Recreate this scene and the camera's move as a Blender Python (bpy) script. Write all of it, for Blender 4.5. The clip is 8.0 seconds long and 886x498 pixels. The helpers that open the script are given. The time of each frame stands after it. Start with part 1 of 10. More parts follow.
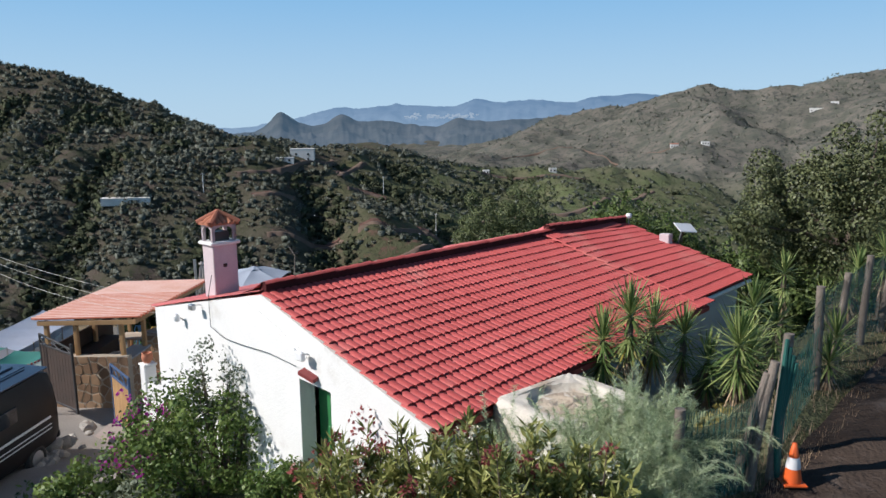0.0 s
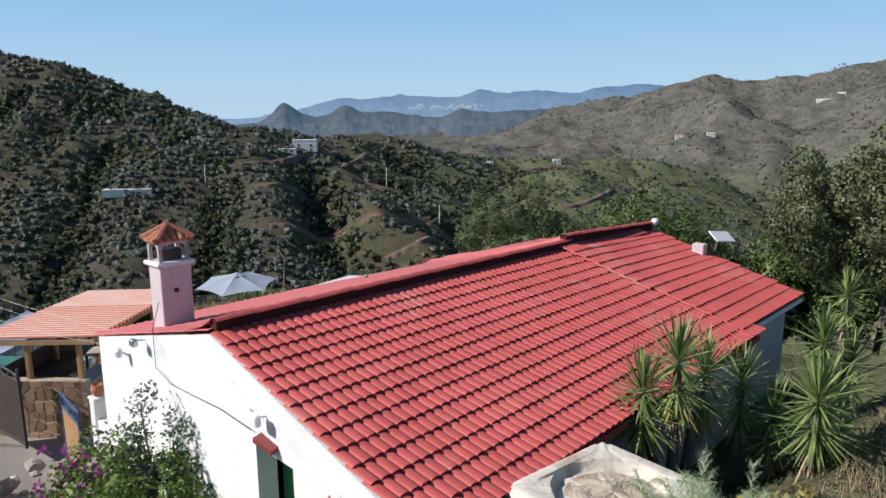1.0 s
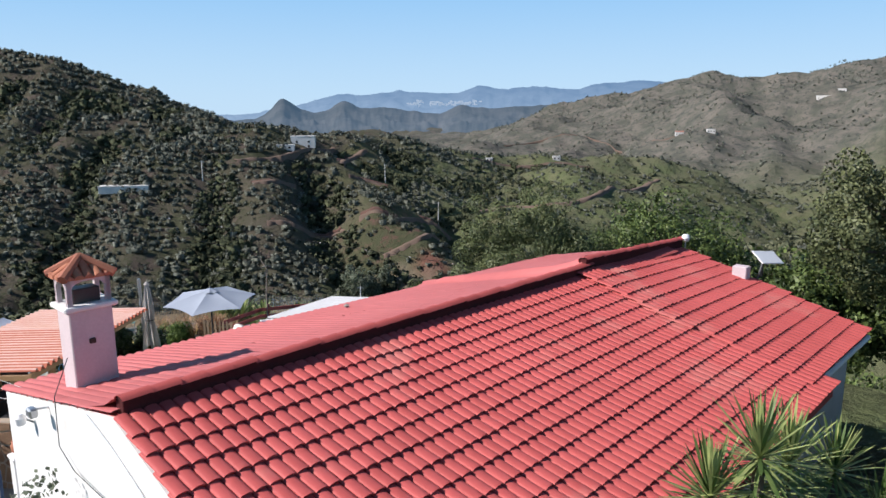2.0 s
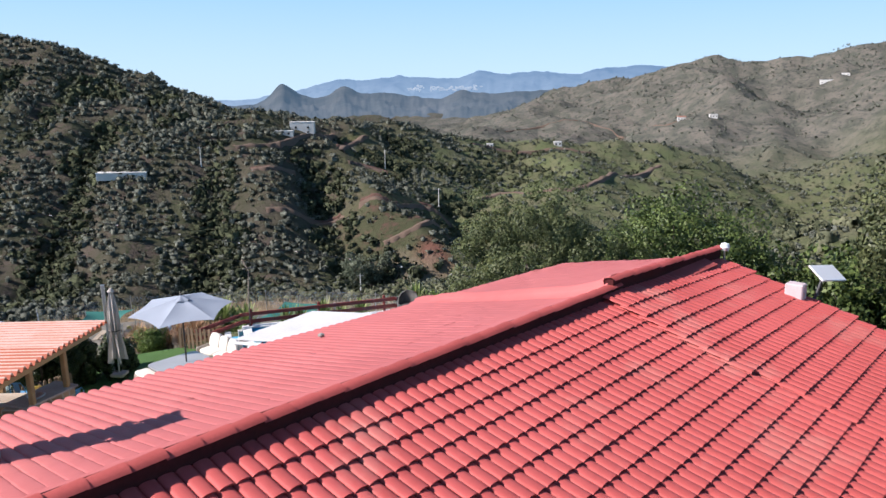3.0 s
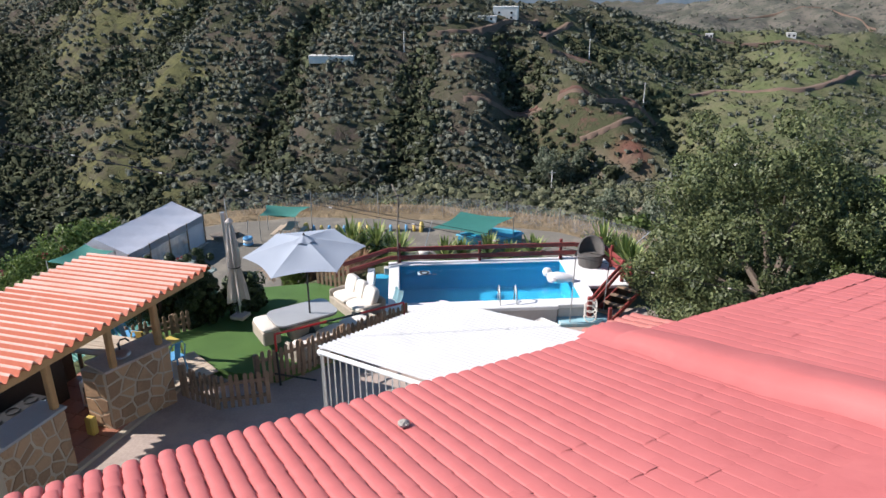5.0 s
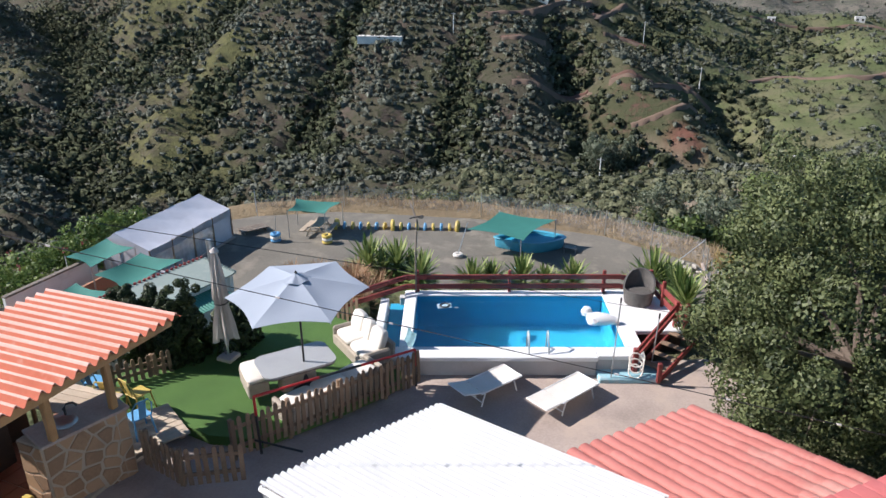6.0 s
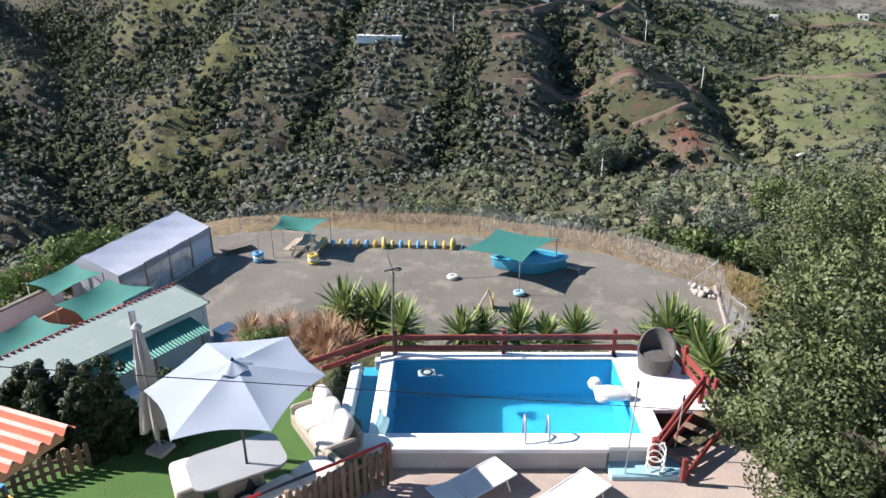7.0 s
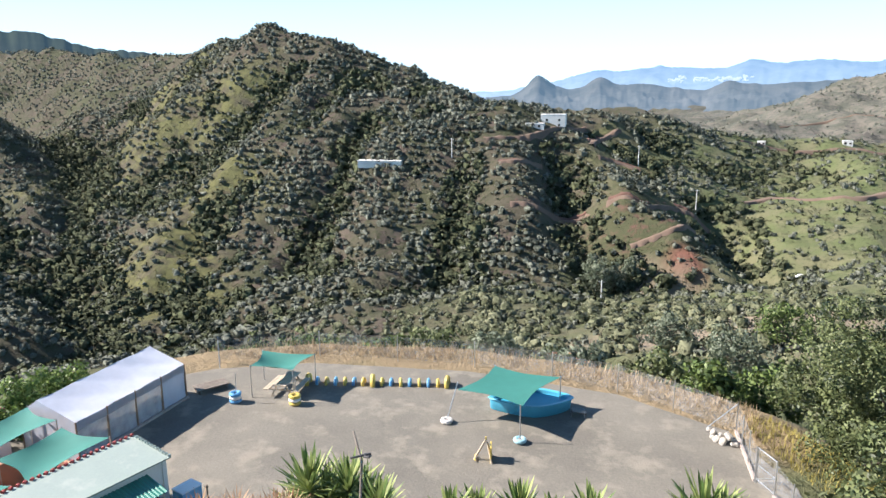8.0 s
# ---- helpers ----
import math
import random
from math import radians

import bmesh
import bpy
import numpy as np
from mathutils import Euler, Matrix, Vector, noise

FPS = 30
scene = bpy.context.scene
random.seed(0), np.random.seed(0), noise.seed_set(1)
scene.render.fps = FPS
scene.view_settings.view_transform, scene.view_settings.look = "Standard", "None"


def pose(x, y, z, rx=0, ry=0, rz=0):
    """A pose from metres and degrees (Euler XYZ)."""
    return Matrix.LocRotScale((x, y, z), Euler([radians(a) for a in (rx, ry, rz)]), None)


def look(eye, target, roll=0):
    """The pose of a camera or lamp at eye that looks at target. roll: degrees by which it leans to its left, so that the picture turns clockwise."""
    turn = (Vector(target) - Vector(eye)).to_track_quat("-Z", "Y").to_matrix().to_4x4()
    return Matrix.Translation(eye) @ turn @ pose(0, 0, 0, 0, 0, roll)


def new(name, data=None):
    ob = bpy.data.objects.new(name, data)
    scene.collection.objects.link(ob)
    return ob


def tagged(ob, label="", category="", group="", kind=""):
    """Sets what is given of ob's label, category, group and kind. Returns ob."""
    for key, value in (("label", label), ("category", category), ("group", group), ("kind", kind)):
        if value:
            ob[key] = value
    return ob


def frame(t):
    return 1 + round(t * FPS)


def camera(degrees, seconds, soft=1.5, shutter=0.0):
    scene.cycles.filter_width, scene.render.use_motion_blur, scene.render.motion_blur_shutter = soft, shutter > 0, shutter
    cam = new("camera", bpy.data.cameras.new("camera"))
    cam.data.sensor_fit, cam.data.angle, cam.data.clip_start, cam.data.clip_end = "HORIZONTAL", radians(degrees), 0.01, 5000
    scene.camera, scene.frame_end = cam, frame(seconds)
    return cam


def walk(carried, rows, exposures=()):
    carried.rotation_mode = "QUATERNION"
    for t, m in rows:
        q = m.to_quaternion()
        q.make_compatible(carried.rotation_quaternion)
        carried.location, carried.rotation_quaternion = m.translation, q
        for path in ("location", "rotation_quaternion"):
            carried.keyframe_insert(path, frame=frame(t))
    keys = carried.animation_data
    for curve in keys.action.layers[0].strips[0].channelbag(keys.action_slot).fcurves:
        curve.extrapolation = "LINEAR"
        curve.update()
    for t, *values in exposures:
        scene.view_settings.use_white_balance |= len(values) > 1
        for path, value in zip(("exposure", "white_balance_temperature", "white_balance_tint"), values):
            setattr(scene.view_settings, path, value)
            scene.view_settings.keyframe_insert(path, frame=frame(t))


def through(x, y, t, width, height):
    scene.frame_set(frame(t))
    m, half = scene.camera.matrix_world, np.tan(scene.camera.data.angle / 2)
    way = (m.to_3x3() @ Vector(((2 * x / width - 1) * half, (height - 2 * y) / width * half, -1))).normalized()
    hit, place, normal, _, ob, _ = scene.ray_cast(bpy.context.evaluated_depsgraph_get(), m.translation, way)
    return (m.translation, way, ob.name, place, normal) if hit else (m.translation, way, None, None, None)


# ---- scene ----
cam = camera(64.5, 8.0)
PATH = [
    (0, (0.767, -1.067, 7.343), (0.693, 0.899, 6.986), -0.3),
    (0.5, (0.763, 0.264, 7.366), (0.68, 2.229, 7.007), -0.3),
    (1, (0.756, 1.563, 7.385), (0.672, 3.524, 7.003), -0.3),
    (1.5, (0.729, 2.947, 7.409), (0.646, 4.907, 7.017), -0.2),
    (1.7, (0.718, 3.49, 7.415), (0.637, 5.45, 7.023), -0.2),
    (3, (0.704, 6.757, 7.438), (0.621, 8.708, 7.006), -0.3),
    (3.5, (0.646, 8.067, 7.431), (0.563, 9.999, 6.921), -0.2),
    (4, (0.577, 9.404, 7.418), (0.356, 11.302, 6.829), -0.4),
    (4.5, (0.479, 10.968, 7.406), (0.015, 12.797, 6.742), -0.4),
    (5, (0.335, 12.465, 7.406), (-0.262, 14.233, 6.684), -0.4),
    (5.2, (0.247, 13.09, 7.42), (-0.445, 14.812, 6.674), -0.4),
    (6.3, (-0.353, 16.506, 7.659), (-1.064, 18.209, 6.888), -0.3),
    (6.5, (-0.517, 17.142, 7.692), (-1.229, 18.844, 6.92), -0.4),
    (7, (-0.945, 18.684, 7.715), (-1.657, 20.386, 6.942), -0.4),
    (7.5, (-1.36, 20.202, 7.695), (-2.088, 21.943, 7.031), -0.4),
    (8, (-1.76, 21.523, 7.653), (-2.508, 23.322, 7.202), -0.4),
]
EXPOSURES = [(0, 0.17, 6250, 14), (1.5, 0.27, 6280, 15), (3, 0.6, 6350, 19), (4.5, 0.64, 6400, 17), (5.2, 0.62, 6380, 16), (6.5, 0.7, 6300, 16), (7, 1.0, 6350, 16), (8, 1.38, 6550, 15)]
walk(cam, [(t, look(e, g, r)) for t, e, g, r in PATH], EXPOSURES)

# ---- daylight ----
SUN_EL, SUN_DIR = 36.5, Vector((-0.966, -0.26, 0)).normalized()
world = bpy.data.worlds.new("daylight")
scene.world = world
world.use_nodes = True
wn = world.node_tree.nodes
sky = wn.new("ShaderNodeTexSky")
sky.sky_type, sky.sun_disc = "NISHITA", False
sky.sun_elevation, sky.sun_rotation = radians(SUN_EL), math.atan2(SUN_DIR.x, SUN_DIR.y)
sky.altitude, sky.air_density, sky.dust_density, sky.ozone_density = 300, 1.0, 0.1, 2.5
wn["Background"].inputs["Strength"].default_value = 0.066
tint = wn.new("ShaderNodeMix")
tint.data_type, tint.blend_type = "RGBA", "MULTIPLY"
tint.inputs["Factor"].default_value, tint.inputs["B"].default_value = 1.0, (0.64, 0.71, 0.82, 1)
world.node_tree.links.new(sky.outputs["Color"], tint.inputs["A"])
# haze: pale along the horizon, thinning out overhead
where_up = wn.new("ShaderNodeSeparateXYZ")
world.node_tree.links.new(wn.new("ShaderNodeTexCoord").outputs["Generated"], where_up.inputs[0])


def up_band(lo, hi, a, b):
    r = wn.new("ShaderNodeMapRange")
    r.interpolation_type = "SMOOTHSTEP"
    for key, v in (("From Min", lo), ("From Max", hi), ("To Min", a), ("To Max", b)):
        r.inputs[key].default_value = v
    world.node_tree.links.new(where_up.outputs["Z"], r.inputs["Value"])
    return r.outputs["Result"]


air = wn.new("ShaderNodeMix")
air.data_type = "RGBA"
air.inputs["A"].default_value, air.inputs["B"].default_value = (6.6, 9.5, 11.5, 1), (2.7, 6.8, 11.0, 1)
world.node_tree.links.new(up_band(-0.02, 0.26, 0.0, 1.0), air.inputs["Factor"])
haze = wn.new("ShaderNodeMix")
haze.data_type = "RGBA"
world.node_tree.links.new(up_band(0.18, 0.7, 0.85, 0.0), haze.inputs["Factor"])
world.node_tree.links.new(tint.outputs["Result"], haze.inputs["A"])
world.node_tree.links.new(air.outputs["Result"], haze.inputs["B"])
world.node_tree.links.new(haze.outputs["Result"], wn["Background"].inputs["Color"])
sun_data = bpy.data.lights.new("sun", "SUN")
sun_data.energy, sun_data.angle, sun_data.color = 5.0, radians(0.53), (1.0, 0.95, 0.87)
sun = new("sun", sun_data)
sun.matrix_world = look((SUN_DIR * math.cos(radians(SUN_EL)) + Vector((0, 0, math.sin(radians(SUN_EL))))) * 100, (0, 0, 0))

# ---- materials ----
def mat(name, a, b=None, rough=0.8, scale=2.0, fine=30.0, bump=0.2, dist=0.01, metal=0.0, spec=0.5, coords="world", dirt=None, dirt_amount=0.3, island=0.0, dirt_scale=0.6):
    """A surface whose colour wanders between a and b at two scales, with dirt patches, bump and wear."""
    m = bpy.data.materials.new(name)
    m.use_nodes = True
    n, l = m.node_tree.nodes, m.node_tree.links
    p = n["Principled BSDF"]
    b = b or tuple(v * 0.75 for v in a)
    p.inputs["Roughness"].default_value, p.inputs["Metallic"].default_value = rough, metal
    p.inputs["Specular IOR Level"].default_value = spec
    if coords == "world":
        where = n.new("ShaderNodeNewGeometry").outputs["Position"]
    else:
        where = n.new("ShaderNodeTexCoord").outputs["Object"]
    big, small = n.new("ShaderNodeTexNoise"), n.new("ShaderNodeTexNoise")
    big.inputs["Scale"].default_value, big.inputs["Detail"].default_value = scale, 6
    small.inputs["Scale"].default_value, small.inputs["Detail"].default_value = fine, 4
    for t in (big, small):
        l.new(where, t.inputs["Vector"])
    add = n.new("ShaderNodeMath")
    add.operation = "MULTIPLY_ADD"
    l.new(small.outputs["Fac"], add.inputs[0])
    add.inputs[1].default_value = 0.6
    l.new(big.outputs["Fac"], add.inputs[2])
    last = add.outputs[0]
    if island:
        rnd = n.new("ShaderNodeNewGeometry").outputs["Random Per Island"] if island > 0 else n.new("ShaderNodeObjectInfo").outputs["Random"]
        sub = n.new("ShaderNodeMath")
        sub.operation = "SUBTRACT"
        l.new(rnd, sub.inputs[0])
        sub.inputs[1].default_value = 0.5
        more = n.new("ShaderNodeMath")
        more.operation = "MULTIPLY_ADD"
        l.new(sub.outputs[0], more.inputs[0])
        more.inputs[1].default_value = abs(island)
        l.new(last, more.inputs[2])
        last = more.outputs[0]
    ramp = n.new("ShaderNodeMapRange")
    ramp.inputs["From Min"].default_value, ramp.inputs["From Max"].default_value = 0.5, 1.1
    l.new(last, ramp.inputs["Value"])
    mix = n.new("ShaderNodeMix")
    mix.data_type = "RGBA"
    mix.inputs["A"].default_value, mix.inputs["B"].default_value = (*a, 1), (*b, 1)
    l.new(ramp.outputs["Result"], mix.inputs["Factor"])
    colour = mix.outputs["Result"]
    if dirt:
        spots = n.new("ShaderNodeTexNoise")
        spots.inputs["Scale"].default_value, spots.inputs["Detail"].default_value, spots.inputs["Roughness"].default_value = dirt_scale, 8, 0.65
        l.new(where, spots.inputs["Vector"])
        edge = n.new("ShaderNodeMapRange")
        edge.inputs["From Min"].default_value, edge.inputs["From Max"].default_value = 0.66 - 0.3 * dirt_amount, 0.8 - 0.3 * dirt_amount
        l.new(spots.outputs["Fac"], edge.inputs["Value"])
        over = n.new("ShaderNodeMix")
        over.data_type = "RGBA"
        over.inputs["B"].default_value = (*dirt, 1)
        l.new(colour, over.inputs["A"])
        l.new(edge.outputs["Result"], over.inputs["Factor"])
        colour = over.outputs["Result"]
    l.new(colour, p.inputs["Base Color"])
    if bump:
        bm_ = n.new("ShaderNodeBump")
        bm_.inputs["Strength"].default_value, bm_.inputs["Distance"].default_value = bump, dist
        l.new(small.outputs["Fac"], bm_.inputs["Height"])
        l.new(bm_.outputs["Normal"], p.inputs["Normal"])
    return m


def leaf_mat(name, a, b, rough=0.5, through=0.25, scale=0.8):
    """Leaves: colour differs from leaf to leaf and from clump to clump; some light passes through."""
    m = mat(name, a, b, rough=rough, scale=scale, fine=6, bump=0, island=0.9, spec=0.25)
    n, l = m.node_tree.nodes, m.node_tree.links
    p = n["Principled BSDF"]
    tr = n.new("ShaderNodeBsdfTranslucent")
    mx = n.new("ShaderNodeMixShader")
    mx.inputs[0].default_value = through
    src = p.inputs["Base Color"].links[0].from_socket
    l.new(src, tr.inputs["Color"])
    l.new(p.outputs[0], mx.inputs[1])
    l.new(tr.outputs[0], mx.inputs[2])
    l.new(mx.outputs[0], n["Material Output"].inputs["Surface"])
    return m


M_WALL = mat("white_limewash", (0.78, 0.77, 0.74), (0.70, 0.69, 0.66), rough=0.85, scale=1.2, fine=25, bump=0.35, dist=0.02, dirt=(0.56, 0.53, 0.48), dirt_amount=0.15)
# Side walls facing away from the sun: their bluish shade is in this colour.
M_WALLSHADE = mat("wall_shade_tint", (0.55, 0.57, 0.60), (0.45, 0.47, 0.5), bump=0.3, dirt=(0.4, 0.4, 0.4))
M_ROOF = mat("painted_clay_tile", (0.54, 0.108, 0.099), (0.44, 0.083, 0.075), rough=0.6, spec=0.25, scale=0.7, fine=9, bump=0.25, dist=0.01, island=-0.5, dirt=(0.50, 0.165, 0.14), dirt_amount=0.25)
# Thick faded coat of the sunny slope, its pinkish sheen put into the colour.
M_ROOFCOAT = mat("faded_roof_paint_with_sheen", (0.53, 0.156, 0.150), (0.46, 0.128, 0.122), rough=0.65, spec=0.2, scale=0.5, fine=5, bump=0.35, dist=0.02, dirt=(0.52, 0.155, 0.145), dirt_amount=0.4, dirt_scale=0.9)
M_ROOFBED = mat("roof_underlay", (0.40, 0.07, 0.06), (0.30, 0.055, 0.05))
M_RIDGE = mat("painted_ridge_tile", (0.43, 0.088, 0.078), (0.34, 0.066, 0.058), rough=0.7, spec=0.2, island=-0.4)
M_ANNEX = mat("faded_red_tile", (0.46, 0.16, 0.135), (0.36, 0.115, 0.095), rough=0.7, scale=1.2, fine=10, bump=0.3, island=-0.5, dirt=(0.45, 0.24, 0.2), dirt_amount=0.4)
# Near-black maroon puts the shadow under the ridge caps into the colour.
M_RIDGESHADE = mat("ridge_shadow_mortar", (0.085, 0.022, 0.022), (0.05, 0.015, 0.015), rough=0.95, spec=0.1, fine=25, bump=0.5)
M_TERRA = mat("bare_terracotta", (0.50, 0.19, 0.10), (0.33, 0.115, 0.065), scale=3, fine=14, island=-0.6, dirt=(0.55, 0.42, 0.33), dirt_amount=0.3)
M_ORANGE = mat("orange_corrugated_sheet", (0.56, 0.185, 0.115), (0.47, 0.14, 0.085), rough=0.85, spec=0.2, scale=0.8, fine=12, bump=0.1, dirt=(0.56, 0.27, 0.2), dirt_amount=0.3, dirt_scale=2.5)
M_ORANGEPALE = mat("pale_orange_crest", (0.72, 0.50, 0.43), (0.64, 0.37, 0.29), rough=0.85, spec=0.2, scale=1.5, fine=14, bump=0.1)
M_PINK = mat("pink_render", (0.62, 0.52, 0.52), (0.5, 0.41, 0.42), scale=2, fine=30, bump=0.3, dirt=(0.45, 0.33, 0.3), dirt_amount=0.2)
M_CONC = mat("terrace_concrete", (0.46, 0.375, 0.325), (0.29, 0.235, 0.205), rough=0.85, scale=1.1, fine=20, bump=0.25, dirt=(0.44, 0.35, 0.29), dirt_amount=0.5, dirt_scale=0.7)
M_YARD = mat("grey_gravel_court", (0.190, 0.174, 0.143), (0.118, 0.108, 0.09), rough=0.95, scale=0.25, fine=9, bump=0.8, dist=0.03, dirt=(0.225, 0.202, 0.162), dirt_amount=0.5, dirt_scale=0.6)
M_TRACK = mat("dark_dirt_track", (0.078, 0.057, 0.044), (0.042, 0.031, 0.025), rough=0.95, spec=0.1, scale=0.9, fine=16, bump=0.8, dist=0.05, dirt=(0.14, 0.112, 0.095), dirt_amount=0.35)
M_DRIVE = mat("pale_driveway", (0.36, 0.325, 0.285), (0.26, 0.23, 0.20), rough=0.95, scale=0.8, fine=18, bump=0.5, dist=0.03)
M_TURF = mat("artificial_turf", (0.075, 0.165, 0.032), (0.052, 0.12, 0.023), rough=0.9, scale=1.2, fine=60, bump=0.8, dist=0.02)
M_POOLWHITE = mat("white_pool_coping", (0.80, 0.80, 0.79), (0.72, 0.72, 0.71), rough=0.6, scale=1.5, fine=20, bump=0.1, dirt=(0.6, 0.58, 0.55), dirt_amount=0.12)
M_POOLWALL = mat("grey_pool_wall", (0.50, 0.49, 0.48), (0.42, 0.41, 0.4), dirt=(0.36, 0.33, 0.3))
M_LINER = mat("blue_pool_liner", (0.028, 0.36, 0.55), (0.024, 0.31, 0.50), rough=0.5, scale=2, fine=12, bump=0)
M_WOOD = mat("weathered_timber", (0.30, 0.2, 0.13), (0.17, 0.115, 0.075), scale=2.5, fine=35, bump=0.4, island=-0.6)
M_PALEWOOD = mat("pale_bleached_timber", (0.52, 0.43, 0.33), (0.4, 0.32, 0.24), scale=2.5, fine=35, bump=0.4, island=-0.5)
M_PINE = mat("varnished_pine_post", (0.45, 0.27, 0.12), (0.34, 0.19, 0.08), rough=0.6, scale=3, fine=30, bump=0.25, island=-0.4)
M_REDWOOD = mat("red_stained_timber", (0.26, 0.045, 0.035), (0.17, 0.03, 0.028), rough=0.65, scale=3, fine=26, bump=0.3, island=-0.4)
M_GREYWOOD = mat("old_fence_post", (0.24, 0.20, 0.16), (0.13, 0.105, 0.085), scale=4, fine=40, bump=0.7, dist=0.02)
M_STONE = mat("ochre_fieldstone", (0.40, 0.255, 0.15), (0.25, 0.155, 0.092), scale=2.2, fine=20, bump=0.5, dist=0.02, island=-1.0)
M_MORTAR = mat("pale_mortar", (0.46, 0.39, 0.30), (0.37, 0.31, 0.24), fine=40, bump=0.6)
M_CANVAS = mat("pale_grey_canvas", (0.335, 0.378, 0.445), (0.285, 0.325, 0.385), rough=0.8, scale=1.2, fine=60, bump=0.15)
M_TAUPE = mat("taupe_canvas", (0.50, 0.45, 0.41), (0.40, 0.36, 0.33), rough=0.85, scale=4, fine=50, bump=0.2)
M_PLASTIC = mat("white_tarpaulin", (0.60, 0.61, 0.67), (0.50, 0.52, 0.58), rough=0.4, scale=1.0, fine=3, bump=0.3, dist=0.04)
M_WHITE = mat("white_painted_metal", (0.80, 0.80, 0.79), (0.74, 0.74, 0.73), rough=0.45, fine=18, bump=0.05, dirt=(0.66, 0.65, 0.62), dirt_amount=0.1)
M_SAGE = mat("sage_green_sheet", (0.29, 0.345, 0.31), (0.24, 0.29, 0.265), rough=0.6, scale=0.5, fine=10, bump=0.1, dirt=(0.36, 0.38, 0.35))
M_GREENTIN = mat("green_corrugated_sheet", (0.06, 0.26, 0.20), (0.045, 0.2, 0.16), rough=0.45, bump=0.1)
M_SAIL = mat("teal_shade_cloth", (0.024, 0.165, 0.135), (0.02, 0.135, 0.11), rough=0.8, scale=1.5, fine=80, bump=0.2)
M_CUSHION = mat("cream_cushion", (0.74, 0.70, 0.64), (0.66, 0.62, 0.56), rough=0.9, scale=4, fine=60, bump=0.2)
M_RATTAN = mat("beige_rattan", (0.44, 0.38, 0.31), (0.3, 0.26, 0.21), scale=6, fine=90, bump=0.8, dist=0.01)
M_DARKRATTAN = mat("dark_grey_rattan", (0.13, 0.12, 0.11), (0.07, 0.065, 0.06), scale=6, fine=90, bump=0.8)
M_GLASSTOP = mat("pale_table_top", (0.38, 0.385, 0.39), (0.33, 0.335, 0.34), rough=0.25, scale=2)
M_BLACK = mat("black_metal", (0.03, 0.03, 0.032), (0.02, 0.02, 0.02), rough=0.45)
M_SHEETWHITE = mat("white_corrugated_sheet", (0.56, 0.565, 0.57), (0.49, 0.495, 0.50), rough=0.85, spec=0.2, fine=18, bump=0.05, dirt=(0.5, 0.49, 0.46), dirt_amount=0.2)
M_STEEL = mat("galvanised_steel", (0.55, 0.56, 0.57), (0.42, 0.43, 0.44), rough=0.35, metal=0.8, bump=0.1)
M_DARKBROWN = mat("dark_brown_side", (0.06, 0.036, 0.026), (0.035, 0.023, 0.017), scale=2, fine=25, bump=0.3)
M_RED = mat("red_painted_pipe", (0.55, 0.03, 0.03), (0.42, 0.025, 0.025), rough=0.35, bump=0)
M_YELLOW = mat("yellow_paint", (0.62, 0.46, 0.10), (0.50, 0.37, 0.09), rough=0.5, island=-0.3)
M_BLUEPAINT = mat("light_blue_paint", (0.12, 0.36, 0.62), (0.1, 0.3, 0.52), rough=0.5, island=-0.3)
M_TURQ = mat("turquoise_plastic", (0.08, 0.40, 0.56), (0.06, 0.33, 0.48), rough=0.4)
M_LIGHTBLUE = mat("worn_pale_blue_paint", (0.32, 0.55, 0.62), (0.25, 0.46, 0.54), dirt=(0.5, 0.55, 0.55), dirt_amount=0.4, dirt_scale=2)
M_ORANGECONE = mat("orange_plastic", (0.75, 0.13, 0.02), (0.62, 0.10, 0.02), rough=0.45)
M_RUBBER = mat("black_rubber", (0.03, 0.03, 0.03), (0.02, 0.02, 0.02), rough=0.7)
M_GREENDOOR = mat("green_painted_door", (0.03, 0.20, 0.06), (0.02, 0.13, 0.04), rough=0.55, fine=14)
M_TANK = mat("weathered_render", (0.66, 0.62, 0.54), (0.52, 0.47, 0.39), scale=1.6, fine=14, bump=0.6, dist=0.03, dirt=(0.40, 0.31, 0.23), dirt_amount=0.45, dirt_scale=1.8)
M_LID = mat("crumbling_mortar", (0.50, 0.43, 0.33), (0.34, 0.27, 0.2), scale=2.5, fine=12, bump=0.9, dist=0.04, dirt=(0.24, 0.18, 0.13), dirt_amount=0.4, dirt_scale=3.5)
M_ROCK = mat("pale_rubble", (0.50, 0.46, 0.40), (0.36, 0.33, 0.29), bump=0.7, dist=0.05, island=-0.7)
M_BARK = mat("tree_bark", (0.16, 0.12, 0.09), (0.09, 0.07, 0.055), scale=3, fine=25, bump=0.8, dist=0.03)
M_TERRAWALL = mat("terracotta_block_wall", (0.46, 0.24, 0.15), (0.36, 0.18, 0.11), bump=0.3)
M_FLOORTILE = mat("terracotta_floor_tile", (0.38, 0.16, 0.10), (0.3, 0.12, 0.075), rough=0.5, island=-0.5)
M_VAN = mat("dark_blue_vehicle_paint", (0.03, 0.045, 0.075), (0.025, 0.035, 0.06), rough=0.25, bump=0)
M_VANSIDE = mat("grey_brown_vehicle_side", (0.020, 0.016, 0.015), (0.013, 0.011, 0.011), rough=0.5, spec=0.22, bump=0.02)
M_CARWHITE = mat("white_vehicle_paint", (0.75, 0.75, 0.75), (0.7, 0.7, 0.7), rough=0.3, bump=0)
M_DARKGLASS = mat("dark_window_glass", (0.02, 0.022, 0.025), (0.015, 0.016, 0.018), rough=0.08, bump=0)
M_LEAF_TREE = leaf_mat("carob_leaf", (0.036, 0.052, 0.019), (0.165, 0.192, 0.082))
M_LEAF_GREEN = leaf_mat("bright_shrub_leaf", (0.06, 0.11, 0.025), (0.18, 0.245, 0.065))
